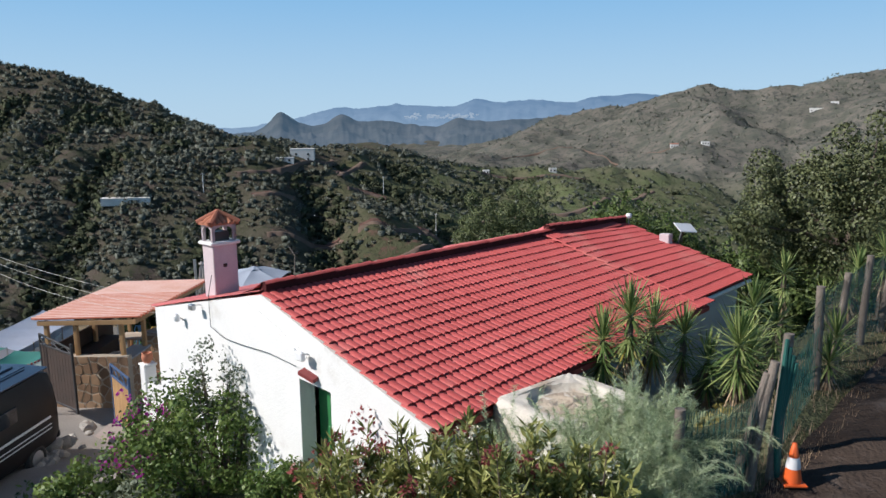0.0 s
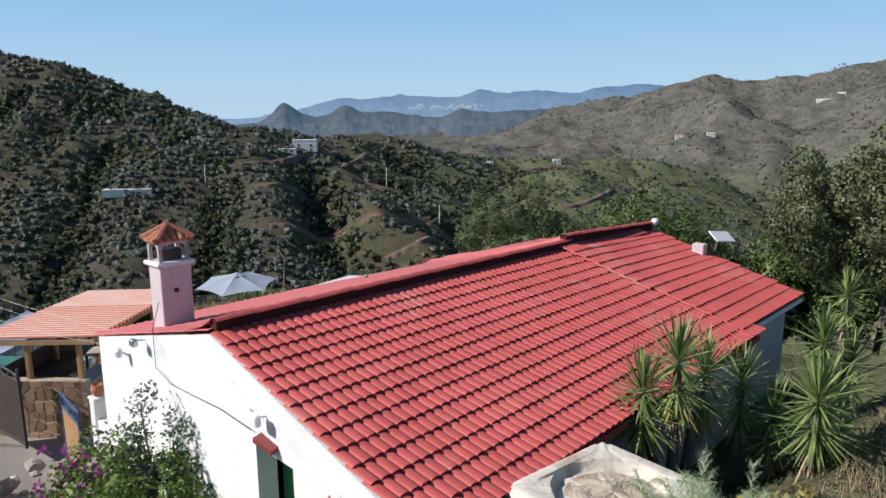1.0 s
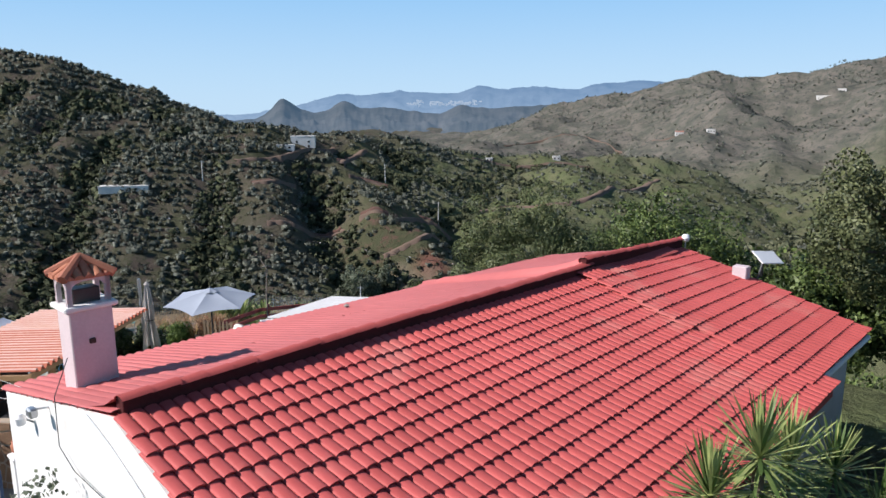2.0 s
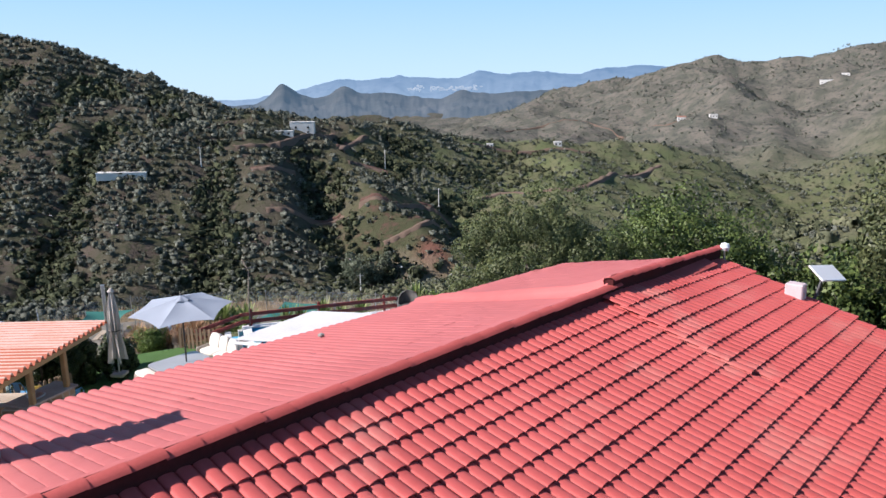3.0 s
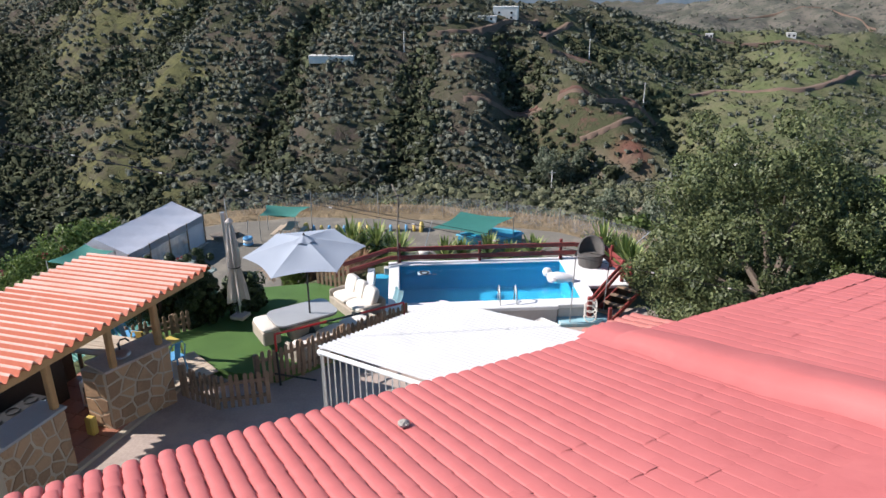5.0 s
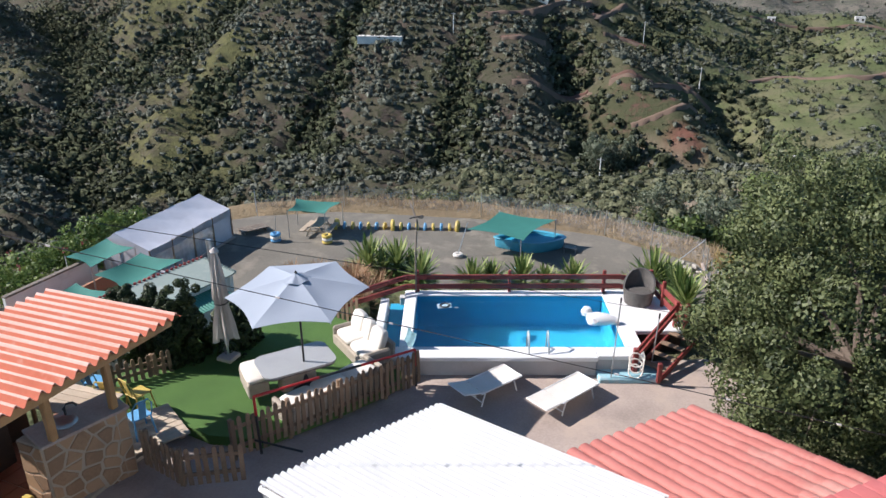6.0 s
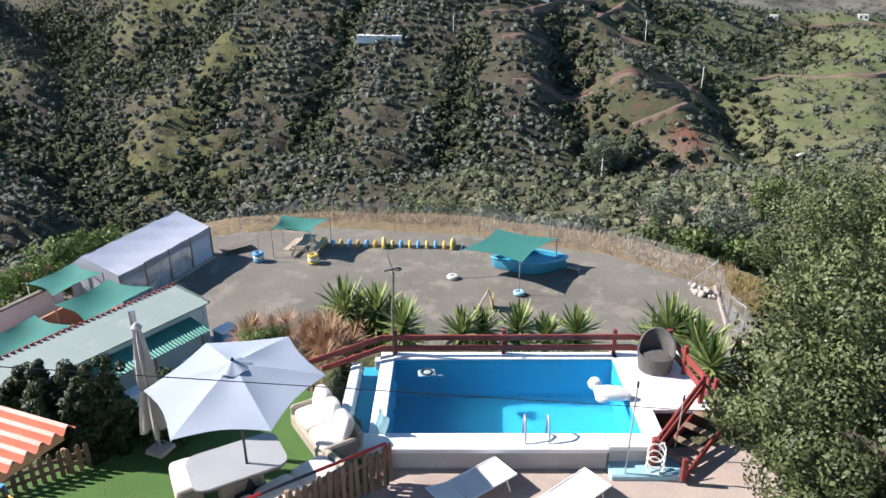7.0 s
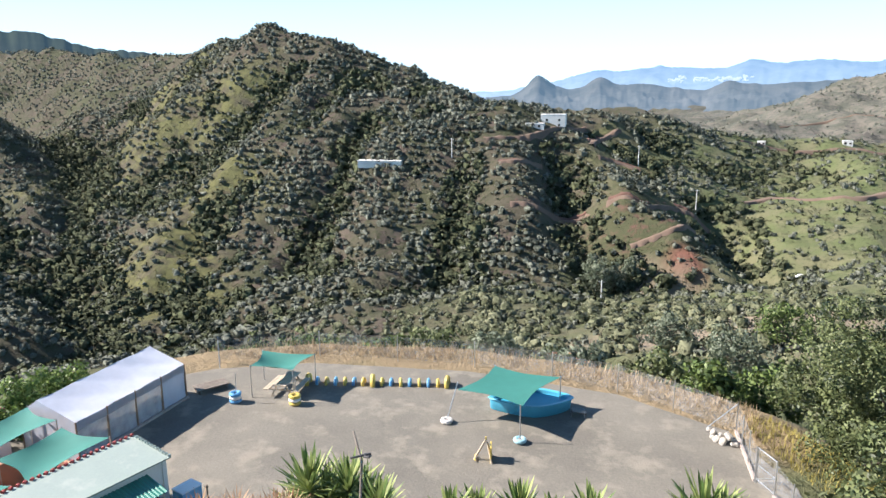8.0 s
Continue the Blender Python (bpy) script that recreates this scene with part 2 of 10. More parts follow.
M_LEAF_DARK = leaf_mat("dark_tree_leaf", (0.036, 0.046, 0.018), (0.150, 0.168, 0.074), through=0.15)
M_LEAF_OLIVE = leaf_mat("mid_green_tree_leaf", (0.04, 0.066, 0.02), (0.14, 0.19, 0.055), through=0.18)
M_LEAF_GREY = leaf_mat("grey_green_leaf", (0.07, 0.09, 0.055), (0.20, 0.23, 0.16))
M_LEAF_YUCCA = leaf_mat("yucca_blade", (0.09, 0.15, 0.042), (0.36, 0.41, 0.15), scale=2)
M_LEAF_YELLOW = leaf_mat("yellowed_blade", (0.32, 0.27, 0.06), (0.40, 0.34, 0.12), scale=2)
M_LEAF_DRY = leaf_mat("dry_blade", (0.30, 0.20, 0.12), (0.42, 0.31, 0.20), through=0.1)
M_LEAF_DRYPALM = leaf_mat("rust_dry_frond", (0.30, 0.16, 0.08), (0.45, 0.30, 0.18), through=0.1)
M_LEAF_HEDGE = leaf_mat("cypress_hedge", (0.014, 0.026, 0.010), (0.058, 0.080, 0.026), through=0.05)
M_PLUME = leaf_mat("feathery_stem", (0.27, 0.345, 0.185), (0.54, 0.60, 0.39), through=0.35)
M_STRAW = leaf_mat("dry_grass", (0.33, 0.24, 0.145), (0.46, 0.355, 0.225), through=0.2)
M_FLOWER_PURPLE = leaf_mat("magenta_bract", (0.30, 0.025, 0.21), (0.45, 0.06, 0.34), through=0.35)
M_FLOWER_RED = leaf_mat("dull_red_flower", (0.22, 0.05, 0.05), (0.32, 0.10, 0.09), through=0.3)
M_FLOWER_WHITE = leaf_mat("cream_flower", (0.66, 0.62, 0.47), (0.76, 0.73, 0.6), through=0.3)
M_MESHGREEN = mat("green_shade_netting", (0.02, 0.13, 0.10), (0.015, 0.09, 0.075), rough=0.8, fine=90, bump=0.4)


def water_mat():
    m = bpy.data.materials.new("pool_water")
    m.use_nodes = True
    n, l = m.node_tree.nodes, m.node_tree.links
    p = n["Principled BSDF"]
    p.inputs["Base Color"].default_value = (0.62, 0.90, 0.97, 1)
    p.inputs["Roughness"].default_value, p.inputs["IOR"].default_value = 0.03, 1.33
    p.inputs["Transmission Weight"].default_value = 1.0
    t, b = n.new("ShaderNodeTexNoise"), n.new("ShaderNodeBump")
    t.inputs["Scale"].default_value, t.inputs["Detail"].default_value = 4.5, 4
    l.new(n.new("ShaderNodeNewGeometry").outputs["Position"], t.inputs["Vector"])
    b.inputs["Strength"].default_value, b.inputs["Distance"].default_value = 0.6, 0.03
    l.new(t.outputs["Fac"], b.inputs["Height"])
    l.new(b.outputs["Normal"], p.inputs["Normal"])
    return m


M_WATER = water_mat()


def film_mat(name, colour, clear):
    """A see-through sheet: netting or plastic film."""
    m = bpy.data.materials.new(name)
    m.use_nodes = True
    n, l = m.node_tree.nodes, m.node_tree.links
    p = n["Principled BSDF"]
    p.inputs["Base Color"].default_value, p.inputs["Roughness"].default_value = (*colour, 1), 0.5
    t, mx = n.new("ShaderNodeBsdfTransparent"), n.new("ShaderNodeMixShader")
    ns, mr = n.new("ShaderNodeTexNoise"), n.new("ShaderNodeMapRange")
    ns.inputs["Scale"].default_value, ns.inputs["Detail"].default_value = 2.5, 5
    l.new(n.new("ShaderNodeNewGeometry").outputs["Position"], ns.inputs["Vector"])
    mr.inputs["From Min"].default_value, mr.inputs["From Max"].default_value = 0.3, 0.7
    mr.inputs["To Min"].default_value, mr.inputs["To Max"].default_value = clear - 0.15, clear + 0.15
    l.new(ns.outputs["Fac"], mr.inputs["Value"])
    l.new(mr.outputs["Result"], mx.inputs[0])
    l.new(p.outputs[0], mx.inputs[1])
    l.new(t.outputs[0], mx.inputs[2])
    l.new(mx.outputs[0], n["Material Output"].inputs["Surface"])
    return m


M_FILM = film_mat("clear_plastic_film", (0.6, 0.6, 0.62), 0.5)
M_NET = film_mat("green_netting", (0.03, 0.14, 0.11), 0.45)
M_CHAINLINK = film_mat("chain_link_mesh", (0.42, 0.43, 0.44), 0.85)


# ---- mesh helpers ----
class Geo:
    """Collects points and faces of one part."""

    def __init__(self):
        self.v, self.f = [], []

    def add(self, pts, faces, m=None):
        k = len(self.v)
        self.v += [tuple(m @ Vector(p)) if m else tuple(p) for p in pts]
        self.f += [tuple(i + k for i in f) for f in faces]
        return self

    def box(self, c, s, bevel=0.012, m=None):
        """A box with chamfered edges: centre c, size s."""
        hx, hy, hz = (max(v / 2, 1e-4) for v in s)
        b = min(bevel, hx * 0.8, hy * 0.8, hz * 0.8)
        pts, idx = [], {}
        for sx in (-1, 1):
            for sy in (-1, 1):
                for sz in (-1, 1):
                    for ax in range(3):
                        q = [sx * (hx - b), sy * (hy - b), sz * (hz - b)]
                        q[ax] = (sx * hx, sy * hy, sz * hz)[ax]
                        idx[sx, sy, sz, ax] = len(pts)
                        pts.append((q[0] + c[0], q[1] + c[1], q[2] + c[2]))
        fs = []
        def face(keys):
            fs.append([idx[k] for k in keys])
        for s_ in (-1, 1):
            for ax in range(3):
                o = [i for i in range(3) if i != ax]
                keys = []
                for e1, e2 in ((-1, -1), (1, -1), (1, 1), (-1, 1)):
                    k = [0, 0, 0]
                    k[ax], k[o[0]], k[o[1]] = s_, e1, e2
                    keys.append((*k, ax))
                flip = (s_ > 0) == (ax != 1)
                face(keys if flip else keys[::-1])
        for ax in range(3):
            o = [i for i in range(3) if i != ax]
            for e1 in (-1, 1):
                for e2 in (-1, 1):
                    def K(s_, a):
                        k = [0, 0, 0]
                        k[ax], k[o[0]], k[o[1]] = s_, e1, e2
                        return (*k, a)
                    q = [K(-1, o[0]), K(1, o[0]), K(1, o[1]), K(-1, o[1])]
                    flip = (e1 * e2 > 0) == (ax != 1)
                    face(q[::-1] if flip else q)
        for sx in (-1, 1):
            for sy in (-1, 1):
                for sz in (-1, 1):
                    q = [(sx, sy, sz, 0), (sx, sy, sz, 1), (sx, sy, sz, 2)]
                    face(q if sx * sy * sz > 0 else q[::-1])
        return self.add(pts, fs, m)

    def beam(self, p, q, w, h, bevel=0.008, roll=0.0):
        """A squared timber from p to q."""
        p, q = Vector(p), Vector(q)
        d = q - p
        m = Matrix.Translation((p + q) / 2) @ d.to_track_quat("X", "Z").to_matrix().to_4x4() @ Matrix.Rotation(roll, 4, "X")
        return self.box((0, 0, 0), (d.length, w, h), bevel, m)

    def tube(self, pts, r, seg=8, cap=True):
        """A round bar through points; r a radius, or one for each point."""
        pts = [Vector(p) for p in pts]
        rs = r if isinstance(r, (list, tuple)) else [r] * len(pts)
        k = len(self.v)
        for i, p in enumerate(pts):
            d = (pts[min(i + 1, len(pts) - 1)] - pts[max(i - 1, 0)]).normalized()
            x = d.cross(Vector((0, 0, 1)) if abs(d.z) < 0.95 else Vector((1, 0, 0))).normalized()
            y = d.cross(x)
            for j in range(seg):
                a = 2 * math.pi * j / seg
                self.v.append(tuple(p + (x * math.cos(a) + y * math.sin(a)) * rs[i]))
        for i in range(len(pts) - 1):
            for j in range(seg):
                a, b = k + i * seg + j, k + i * seg + (j + 1) % seg
                self.f.append((a, a + seg, b + seg, b))
        if cap:
            self.f.append(tuple(k + j for j in range(seg)))
            self.f.append(tuple(k + (len(pts) - 1) * seg + j for j in reversed(range(seg))))
        return self

    def lathe(self, prof, seg=20, c=(0, 0, 0), m=None):
        """A turned body: rows of radius and height, from the bottom up."""
        pts, fs = [], []
        for r, z in prof:
            for j in range(seg):
                a = 2 * math.pi * j / seg
                pts.append((c[0] + r * math.cos(a), c[1] + r * math.sin(a), c[2] + z))
        for i in range(len(prof) - 1):
            for j in range(seg):
                a, b = i * seg + j, i * seg + (j + 1) % seg
                fs.append((a, b, b + seg, a + seg))
        if prof[0][0] > 1e-3:
            fs.append(tuple(reversed(range(seg))))
        if prof[-1][0] > 1e-3:
            fs.append(tuple((len(prof) - 1) * seg + j for j in range(seg)))
        return self.add(pts, fs, m)

    def ring(self, c, R, r, m=None, seg=20, side=8, squash=1.0):
        """A torus: a tyre or hoop lying flat, round z."""
        pts, fs = [], []
        for i in range(seg):
            a = 2 * math.pi * i / seg
            for j in range(side):
                b = 2 * math.pi * j / side
                pts.append((c[0] + (R + r * math.cos(b)) * math.cos(a), c[1] + (R + r * math.cos(b)) * math.sin(a), c[2] + squash * r * math.sin(b)))
        for i in range(seg):
            for j in range(side):
                fs.append((i * side + j, (i + 1) % seg * side + j, (i + 1) % seg * side + (j + 1) % side, i * side + (j + 1) % side))
        return self.add(pts, fs, m)

    def prism(self, outline, z0, z1):
        """An upright block over an outline given anticlockwise."""
        k = len(outline)
        pts = [(x, y, z0) for x, y in outline] + [(x, y, z1) for x, y in outline]
        return self.add(pts, [tuple(reversed(range(k))), tuple(range(k, 2 * k))] + [(i, (i + 1) % k, k + (i + 1) % k, k + i) for i in range(k)])

    def slab(self, top, thick):
        """A plate under a top outline of 3D points, thick metres deep."""
        k = len(top)
        pts = [tuple(p) for p in top] + [(p[0], p[1], p[2] - thick) for p in top]
        return self.add(pts, [tuple(range(k)), tuple(reversed(range(k, 2 * k)))] + [((i + 1) % k, i, k + i, k + (i + 1) % k) for i in range(k)])

    def sheet(self, fn, nu, nv, thick=0.0):
        """A curved sheet: fn(u, v) for u, v from 0 to 1; with a back side if thick."""
        k = len(self.v)
        g = [Vector(fn(i / nu, j / nv)) for i in range(nu + 1) for j in range(nv + 1)]
        at = lambda i, j: k + i * (nv + 1) + j
        self.v += [tuple(p) for p in g]
        self.f += [(at(i, j), at(i + 1, j), at(i + 1, j + 1), at(i, j + 1)) for i in range(nu) for j in range(nv)]
        if thick:
            o = len(g)
            self.v += [(p.x, p.y, p.z - thick) for p in g]
            self.f += [tuple(o + q for q in (at(i, j + 1), at(i + 1, j + 1), at(i + 1, j), at(i, j))) for i in range(nu) for j in range(nv)]
            rim = [at(i, 0) for i in range(nu)] + [at(nu, j) for j in range(nv)] + [at(i, nv) for i in range(nu, 0, -1)] + [at(0, j) for j in range(nv, 0, -1)]
            for i, a in enumerate(rim):
                b = rim[(i + 1) % len(rim)]
                self.f.append((b, a, a + o, b + o))
        return self


def mesh_of(name, geo, material, smooth=False):
    me = bpy.data.meshes.new(name)
    me.from_pydata(geo.v, [], geo.f)
    me.materials.append(material)
    if smooth:
        me.polygons.foreach_set("use_smooth", [True] * len(me.polygons))
        me.set_sharp_from_angle(angle=radians(40))
    me.update()
    return me


def fast_mesh(name, v, f, material, smooth=False):
    """A mesh from arrays; all faces have the same number of corners."""
    v, f = np.asarray(v, np.float32), np.asarray(f, np.int32)
    me = bpy.data.meshes.new(name)
    me.vertices.add(len(v))
    me.vertices.foreach_set("co", v.ravel())
    me.loops.add(f.size)
    me.loops.foreach_set("vertex_index", f.ravel())
    me.polygons.add(len(f))
    me.polygons.foreach_set("loop_start", np.arange(0, f.size, f.shape[1], dtype=np.int32))
    me.materials.append(material)
    me.update(calc_edges=True)
    me.polygons.foreach_set("use_smooth", np.full(len(f), smooth))
    me.update()
    return me


def leafy_mesh(name, v, f, material, normals):
    """Foliage whose light follows the rounded mass of the plant."""
    me = fast_mesh(name, v, f, material, True)
    at = me.attributes.new("custom_normal", "FLOAT_VECTOR", "POINT")
    at.data.foreach_set("vector", np.asarray(normals, np.float32).ravel())
    me.update()
    return me


def part(name, geo, material, parent=None, label="", smooth=False):
    me = geo if isinstance(geo, bpy.types.Mesh) else mesh_of(name, geo, material, smooth)
    ob = new(name, me)
    ob.parent = parent
    return tagged(ob, label)


def thing(name, label, category, x=0, y=0, z=0, turn=0, group="", kind=""):
    ob = new(name)
    ob.matrix_basis = pose(x, y, z, 0, 0, turn)
    return tagged(ob, label, category, group, kind)


def solid(name, geo, material, label, category, kind="", smooth=False, group=""):
    """A thing of one mesh, given in the world's own coordinates."""
    return tagged(part(name, geo, material, None, label, smooth), category=category, kind=kind, group=group)

# ---- the lie of the land ----
HOUSE_AT, HOUSE_TURN = Vector((-2.75, 10.755, 0)), 49.34
U, V = np.array([0.6515, 0.7586]), np.array([0.7586, -0.6515])


def lattice(ix, iy, seed):
    h = (ix.astype(np.int64) * 374761393 + iy.astype(np.int64) * 668265263 + seed * 974711) & 0x7FFFFFFF
    h = ((h ^ (h >> 13)) * 1274126177) & 0x7FFFFFFF
    return ((h ^ (h >> 16)) & 0xFFFF) / 65535.0


def vnoise(x, y, seed=0):
    ix, iy = np.floor(x), np.floor(y)
    fx, fy = x - ix, y - iy
    fx, fy = fx * fx * (3 - 2 * fx), fy * fy * (3 - 2 * fy)
    a, b = lattice(ix, iy, seed), lattice(ix + 1, iy, seed)
    c, d = lattice(ix, iy + 1, seed), lattice(ix + 1, iy + 1, seed)
    return (a + (b - a) * fx) * (1 - fy) + (c + (d - c) * fx) * fy


def fbm(x, y, octaves=4, seed=0):
    return sum(0.5**k * (vnoise(x * 2**k, y * 2**k, seed + k) - 0.5) for k in range(octaves))


def outside(poly, x, y):
    """Distance outside a convex outline given anticlockwise; 0 within."""
    worst = np.full_like(x, -1e9)
    for (ax, ay), (bx, by) in zip(poly, poly[1:] + poly[:1]):
        n = np.hypot(bx - ax, by - ay)
        worst = np.maximum(worst, ((x - ax) * (by - ay) - (y - ay) * (bx - ax)) / n)
    return np.maximum(worst, 0)


def smooth(a, b, x):
    t = np.clip((x - a) / (b - a), 0, 1)
    return t * t * (3 - 2 * t)


# Crest lines of the hills: points x, y, z and how steeply the flanks fall.
CRESTS = [
    (0.85, [(-474, 600, 45), (-400, 540, 46), (-352, 512, 53), (-292, 505, 37), (-231, 500, 20)]),
    (0.46, [(-231, 500, 20), (-158, 470, 4), (-112, 480, -14), (-50, 530, -19), (30, 580, -27), (140, 600, -34), (240, 600, -62)]),
    (0.80, [(-292, 505, 37), (-279, 425, -8), (-282, 375, -37), (-290, 325, -63), (-273, 285, -80), (-231, 235, -94)]),
    (0.80, [(-474, 600, 45), (-545, 570, 14), (-570, 525, -16), (-526, 440, -60), (-455, 385, -80), (-364, 335, -93)]),
    (0.75, [(-743, 470, 29), (-570, 400, -10), (-507, 375, -24), (-439, 340, -52), (-377, 305, -78)]),
    (0.82, [(-624, 330, -45), (-390, 245, -62), (-250, 190, -80)]),
    (0.70, [(-1336, 860, 110), (-1010, 830, 66), (-820, 800, 52), (-638, 760, 44), (-474, 600, 45)]),
    (0.50, [(-170, 470, 4), (-186, 378, -36), (-150, 290, -64), (-120, 245, -90)]),
    (0.75, [(-112, 480, -14), (-75, 420, -36), (-45, 370, -53), (-20, 345, -63), (0, 315, -88)]),
    (0.32, [(60, 580, -28), (70, 450, -46), (50, 370, -62), (35, 310, -86)]),
    (0.32, [(235, 1280, 28), (350, 1250, 40), (402, 1240, 64), (500, 1200, 55), (610, 1150, 79), (760, 1150, 118), (950, 1080, 135), (1300, 900, 140)]),
    (0.38, [(402, 1240, 64), (310, 900, 2), (230, 740, -42)]),
    (0.38, [(500, 1200, 55), (400, 950, 0), (300, 720, -46)]),
    (0.38, [(610, 1150, 79), (470, 800, 12), (340, 620, -46)]),
    (0.36, [(850, 1120, 125), (640, 720, 45), (430, 480, -18), (270, 360, -62)]),
    (0.28, [(-60, 950, -46), (60, 1020, -24), (150, 1160, -4), (235, 1280, 28)]),
    (0.28, [(90, -160, 18), (110, 40, 6), (90, 130, -14), (60, 230, -46), (40, 290, -80)]),
    (0.40, [(3, 58, -12), (7, 100, -22), (11, 150, -33), (6, 200, -54), (-8, 255, -82)]),
]
# Gullies cut into the hills: depth, half width, line.
GULLIES = [
    (9, 12, [(-98, 425), (-80, 372), (-66, 345), (-50, 322), (-44, 285)]),
    (5, 10, [(-150, 410), (-132, 350), (-118, 300)]),
    (6, 9, [(-16, 420), (6, 380), (14, 335)]),
    (8, 10, [(-222, 430), (-208, 360), (-190, 300)]),
]
TERRACE = [(-20, -70), (70, -70), (42, 8), (15, 27), (2.5, 33.0), (-1.6, 35.2), (-8.6, 32.6), (-12.6, 28.5), (-14.2, 18)]
YARD = [(-22, 36), (-3, 38.5), (2.6, 45), (2.6, 53), (-1, 59), (-8, 61.5), (-17, 61.5), (-26.5, 59), (-32, 55.5), (-38, 49), (-38, 37)]


def terrace_z(x, y):
    """Height of the made ground round the house."""
    a = (x + 2.98) * U[0] + (y - 10.95) * U[1]
    p = (x + 2.98) * V[0] + (y - 10.95) * V[1]
    front = np.where(p > 7.0, 2.85, np.where(p > 4.6, 1.3 + (p - 4.6) / 2.4 * 1.55, -0.75 + smooth(-9, 4.6, p) * 2.05))
    low = -1.22 - 0.36 * smooth(22.5, 27.5, y)
    back = smooth(11.5, 15.5, a) * smooth(9.5, 5.5, p)
    beside = smooth(-4.3, -5.0, p) * smooth(-2.0, 0.5, a)
    k = np.maximum(back, beside)
    px = (x + 6.45) * 0.9272 + (y - 28.8) * 0.3746
    py = -(x + 6.45) * 0.3746 + (y - 28.8) * 0.9272
    pit = (px > -1.3) & (px < 6.0) & (py > -0.7) & (py < 3.3)
    return front * (1 - k) + low * k - 0.06 - 3.0 * pit


def land_z(x, y):
    x, y = np.asarray(x, float), np.asarray(y, float)
    r = np.hypot(x, y - 10)
    base = -100 + 46 * smooth(500, 1150, r) - 20 * smooth(1300, 3000, r)
    terms = [base]
    for slope, line in CRESTS:
        best = np.full_like(x, -1e4)
        for (ax, ay, az), (bx, by, bz) in zip(line, line[1:]):
            dx, dy = bx - ax, by - ay
            t = np.clip(((x - ax) * dx + (y - ay) * dy) / (dx * dx + dy * dy), 0, 1)
            d = np.hypot(x - ax - t * dx, y - ay - t * dy)
            best = np.maximum(best, az + t * (bz - az) - slope * (np.sqrt(d * d + 64) - 8))
        terms.append(best)
    k = 3.5
    top = np.maximum.reduce(terms)
    hills = top + k * np.log(sum(np.exp((t - top) / k) for t in terms)) - k * 0.35
    for depth, half, line in GULLIES:
        best = np.full_like(x, 1e4)
        for (ax, ay), (bx, by) in zip(line, line[1:]):
            dx, dy = bx - ax, by - ay
            t = np.clip(((x - ax) * dx + (y - ay) * dy) / (dx * dx + dy * dy), 0, 1)
            best = np.minimum(best, np.hypot(x - ax - t * dx, y - ay - t * dy))
        hills = hills - depth * np.exp(-((best / half) ** 2))
    rough = smooth(90, 260, r)
    hills = hills + rough * (15 * fbm(x / 80, y / 80, 4, 3) + 6 * fbm(x / 26, y / 26, 3, 9)) + smooth(600, 850, r) * (9 - 56 * np.abs(fbm(x / 230, y / 230, 4, 41)) - 7 * np.abs(fbm(x / 60, y / 60, 3, 47)))
    dt, dy_ = outside(TERRACE, x, y), outside(YARD, x, y)
    ter = terrace_z(x, y)
    yard = -9.75 - 0.50 * np.maximum(dy_ - 2.4, 0) - 0.012 * dy_**1.2
    bank = ter - np.maximum(1.05 * dt, 0) + 0.25 * np.minimum(dt, 3) * (fbm(x / 2.5, y / 2.5, 3, 5))
    near = np.where(dt <= 0, ter, np.maximum(bank, yard))
    w = smooth(0, 60, np.minimum(dt, dy_))
    return np.where(dt <= 0, near, np.maximum(near, hills * w + np.minimum(near, hills) * (1 - w)))


def ground_at(x, y):
    return float(land_z(np.array([x]), np.array([y]))[0])


# Grassy flanks of the hills: centre and half widths.
OPEN_FLANKS = [(-408, 368, 32, 34), (-372, 414, 26, 28), (-455, 515, 48, 34), (-340, 442, 24, 20), (-282, 340, 16, 40), (-268, 292, 24, 26), (-244, 262, 18, 16), (30, 430, 24, 20), (130, 470, 40, 26), (62, 395, 24, 22), (175, 540, 40, 26), (-60, 455, 18, 16)]


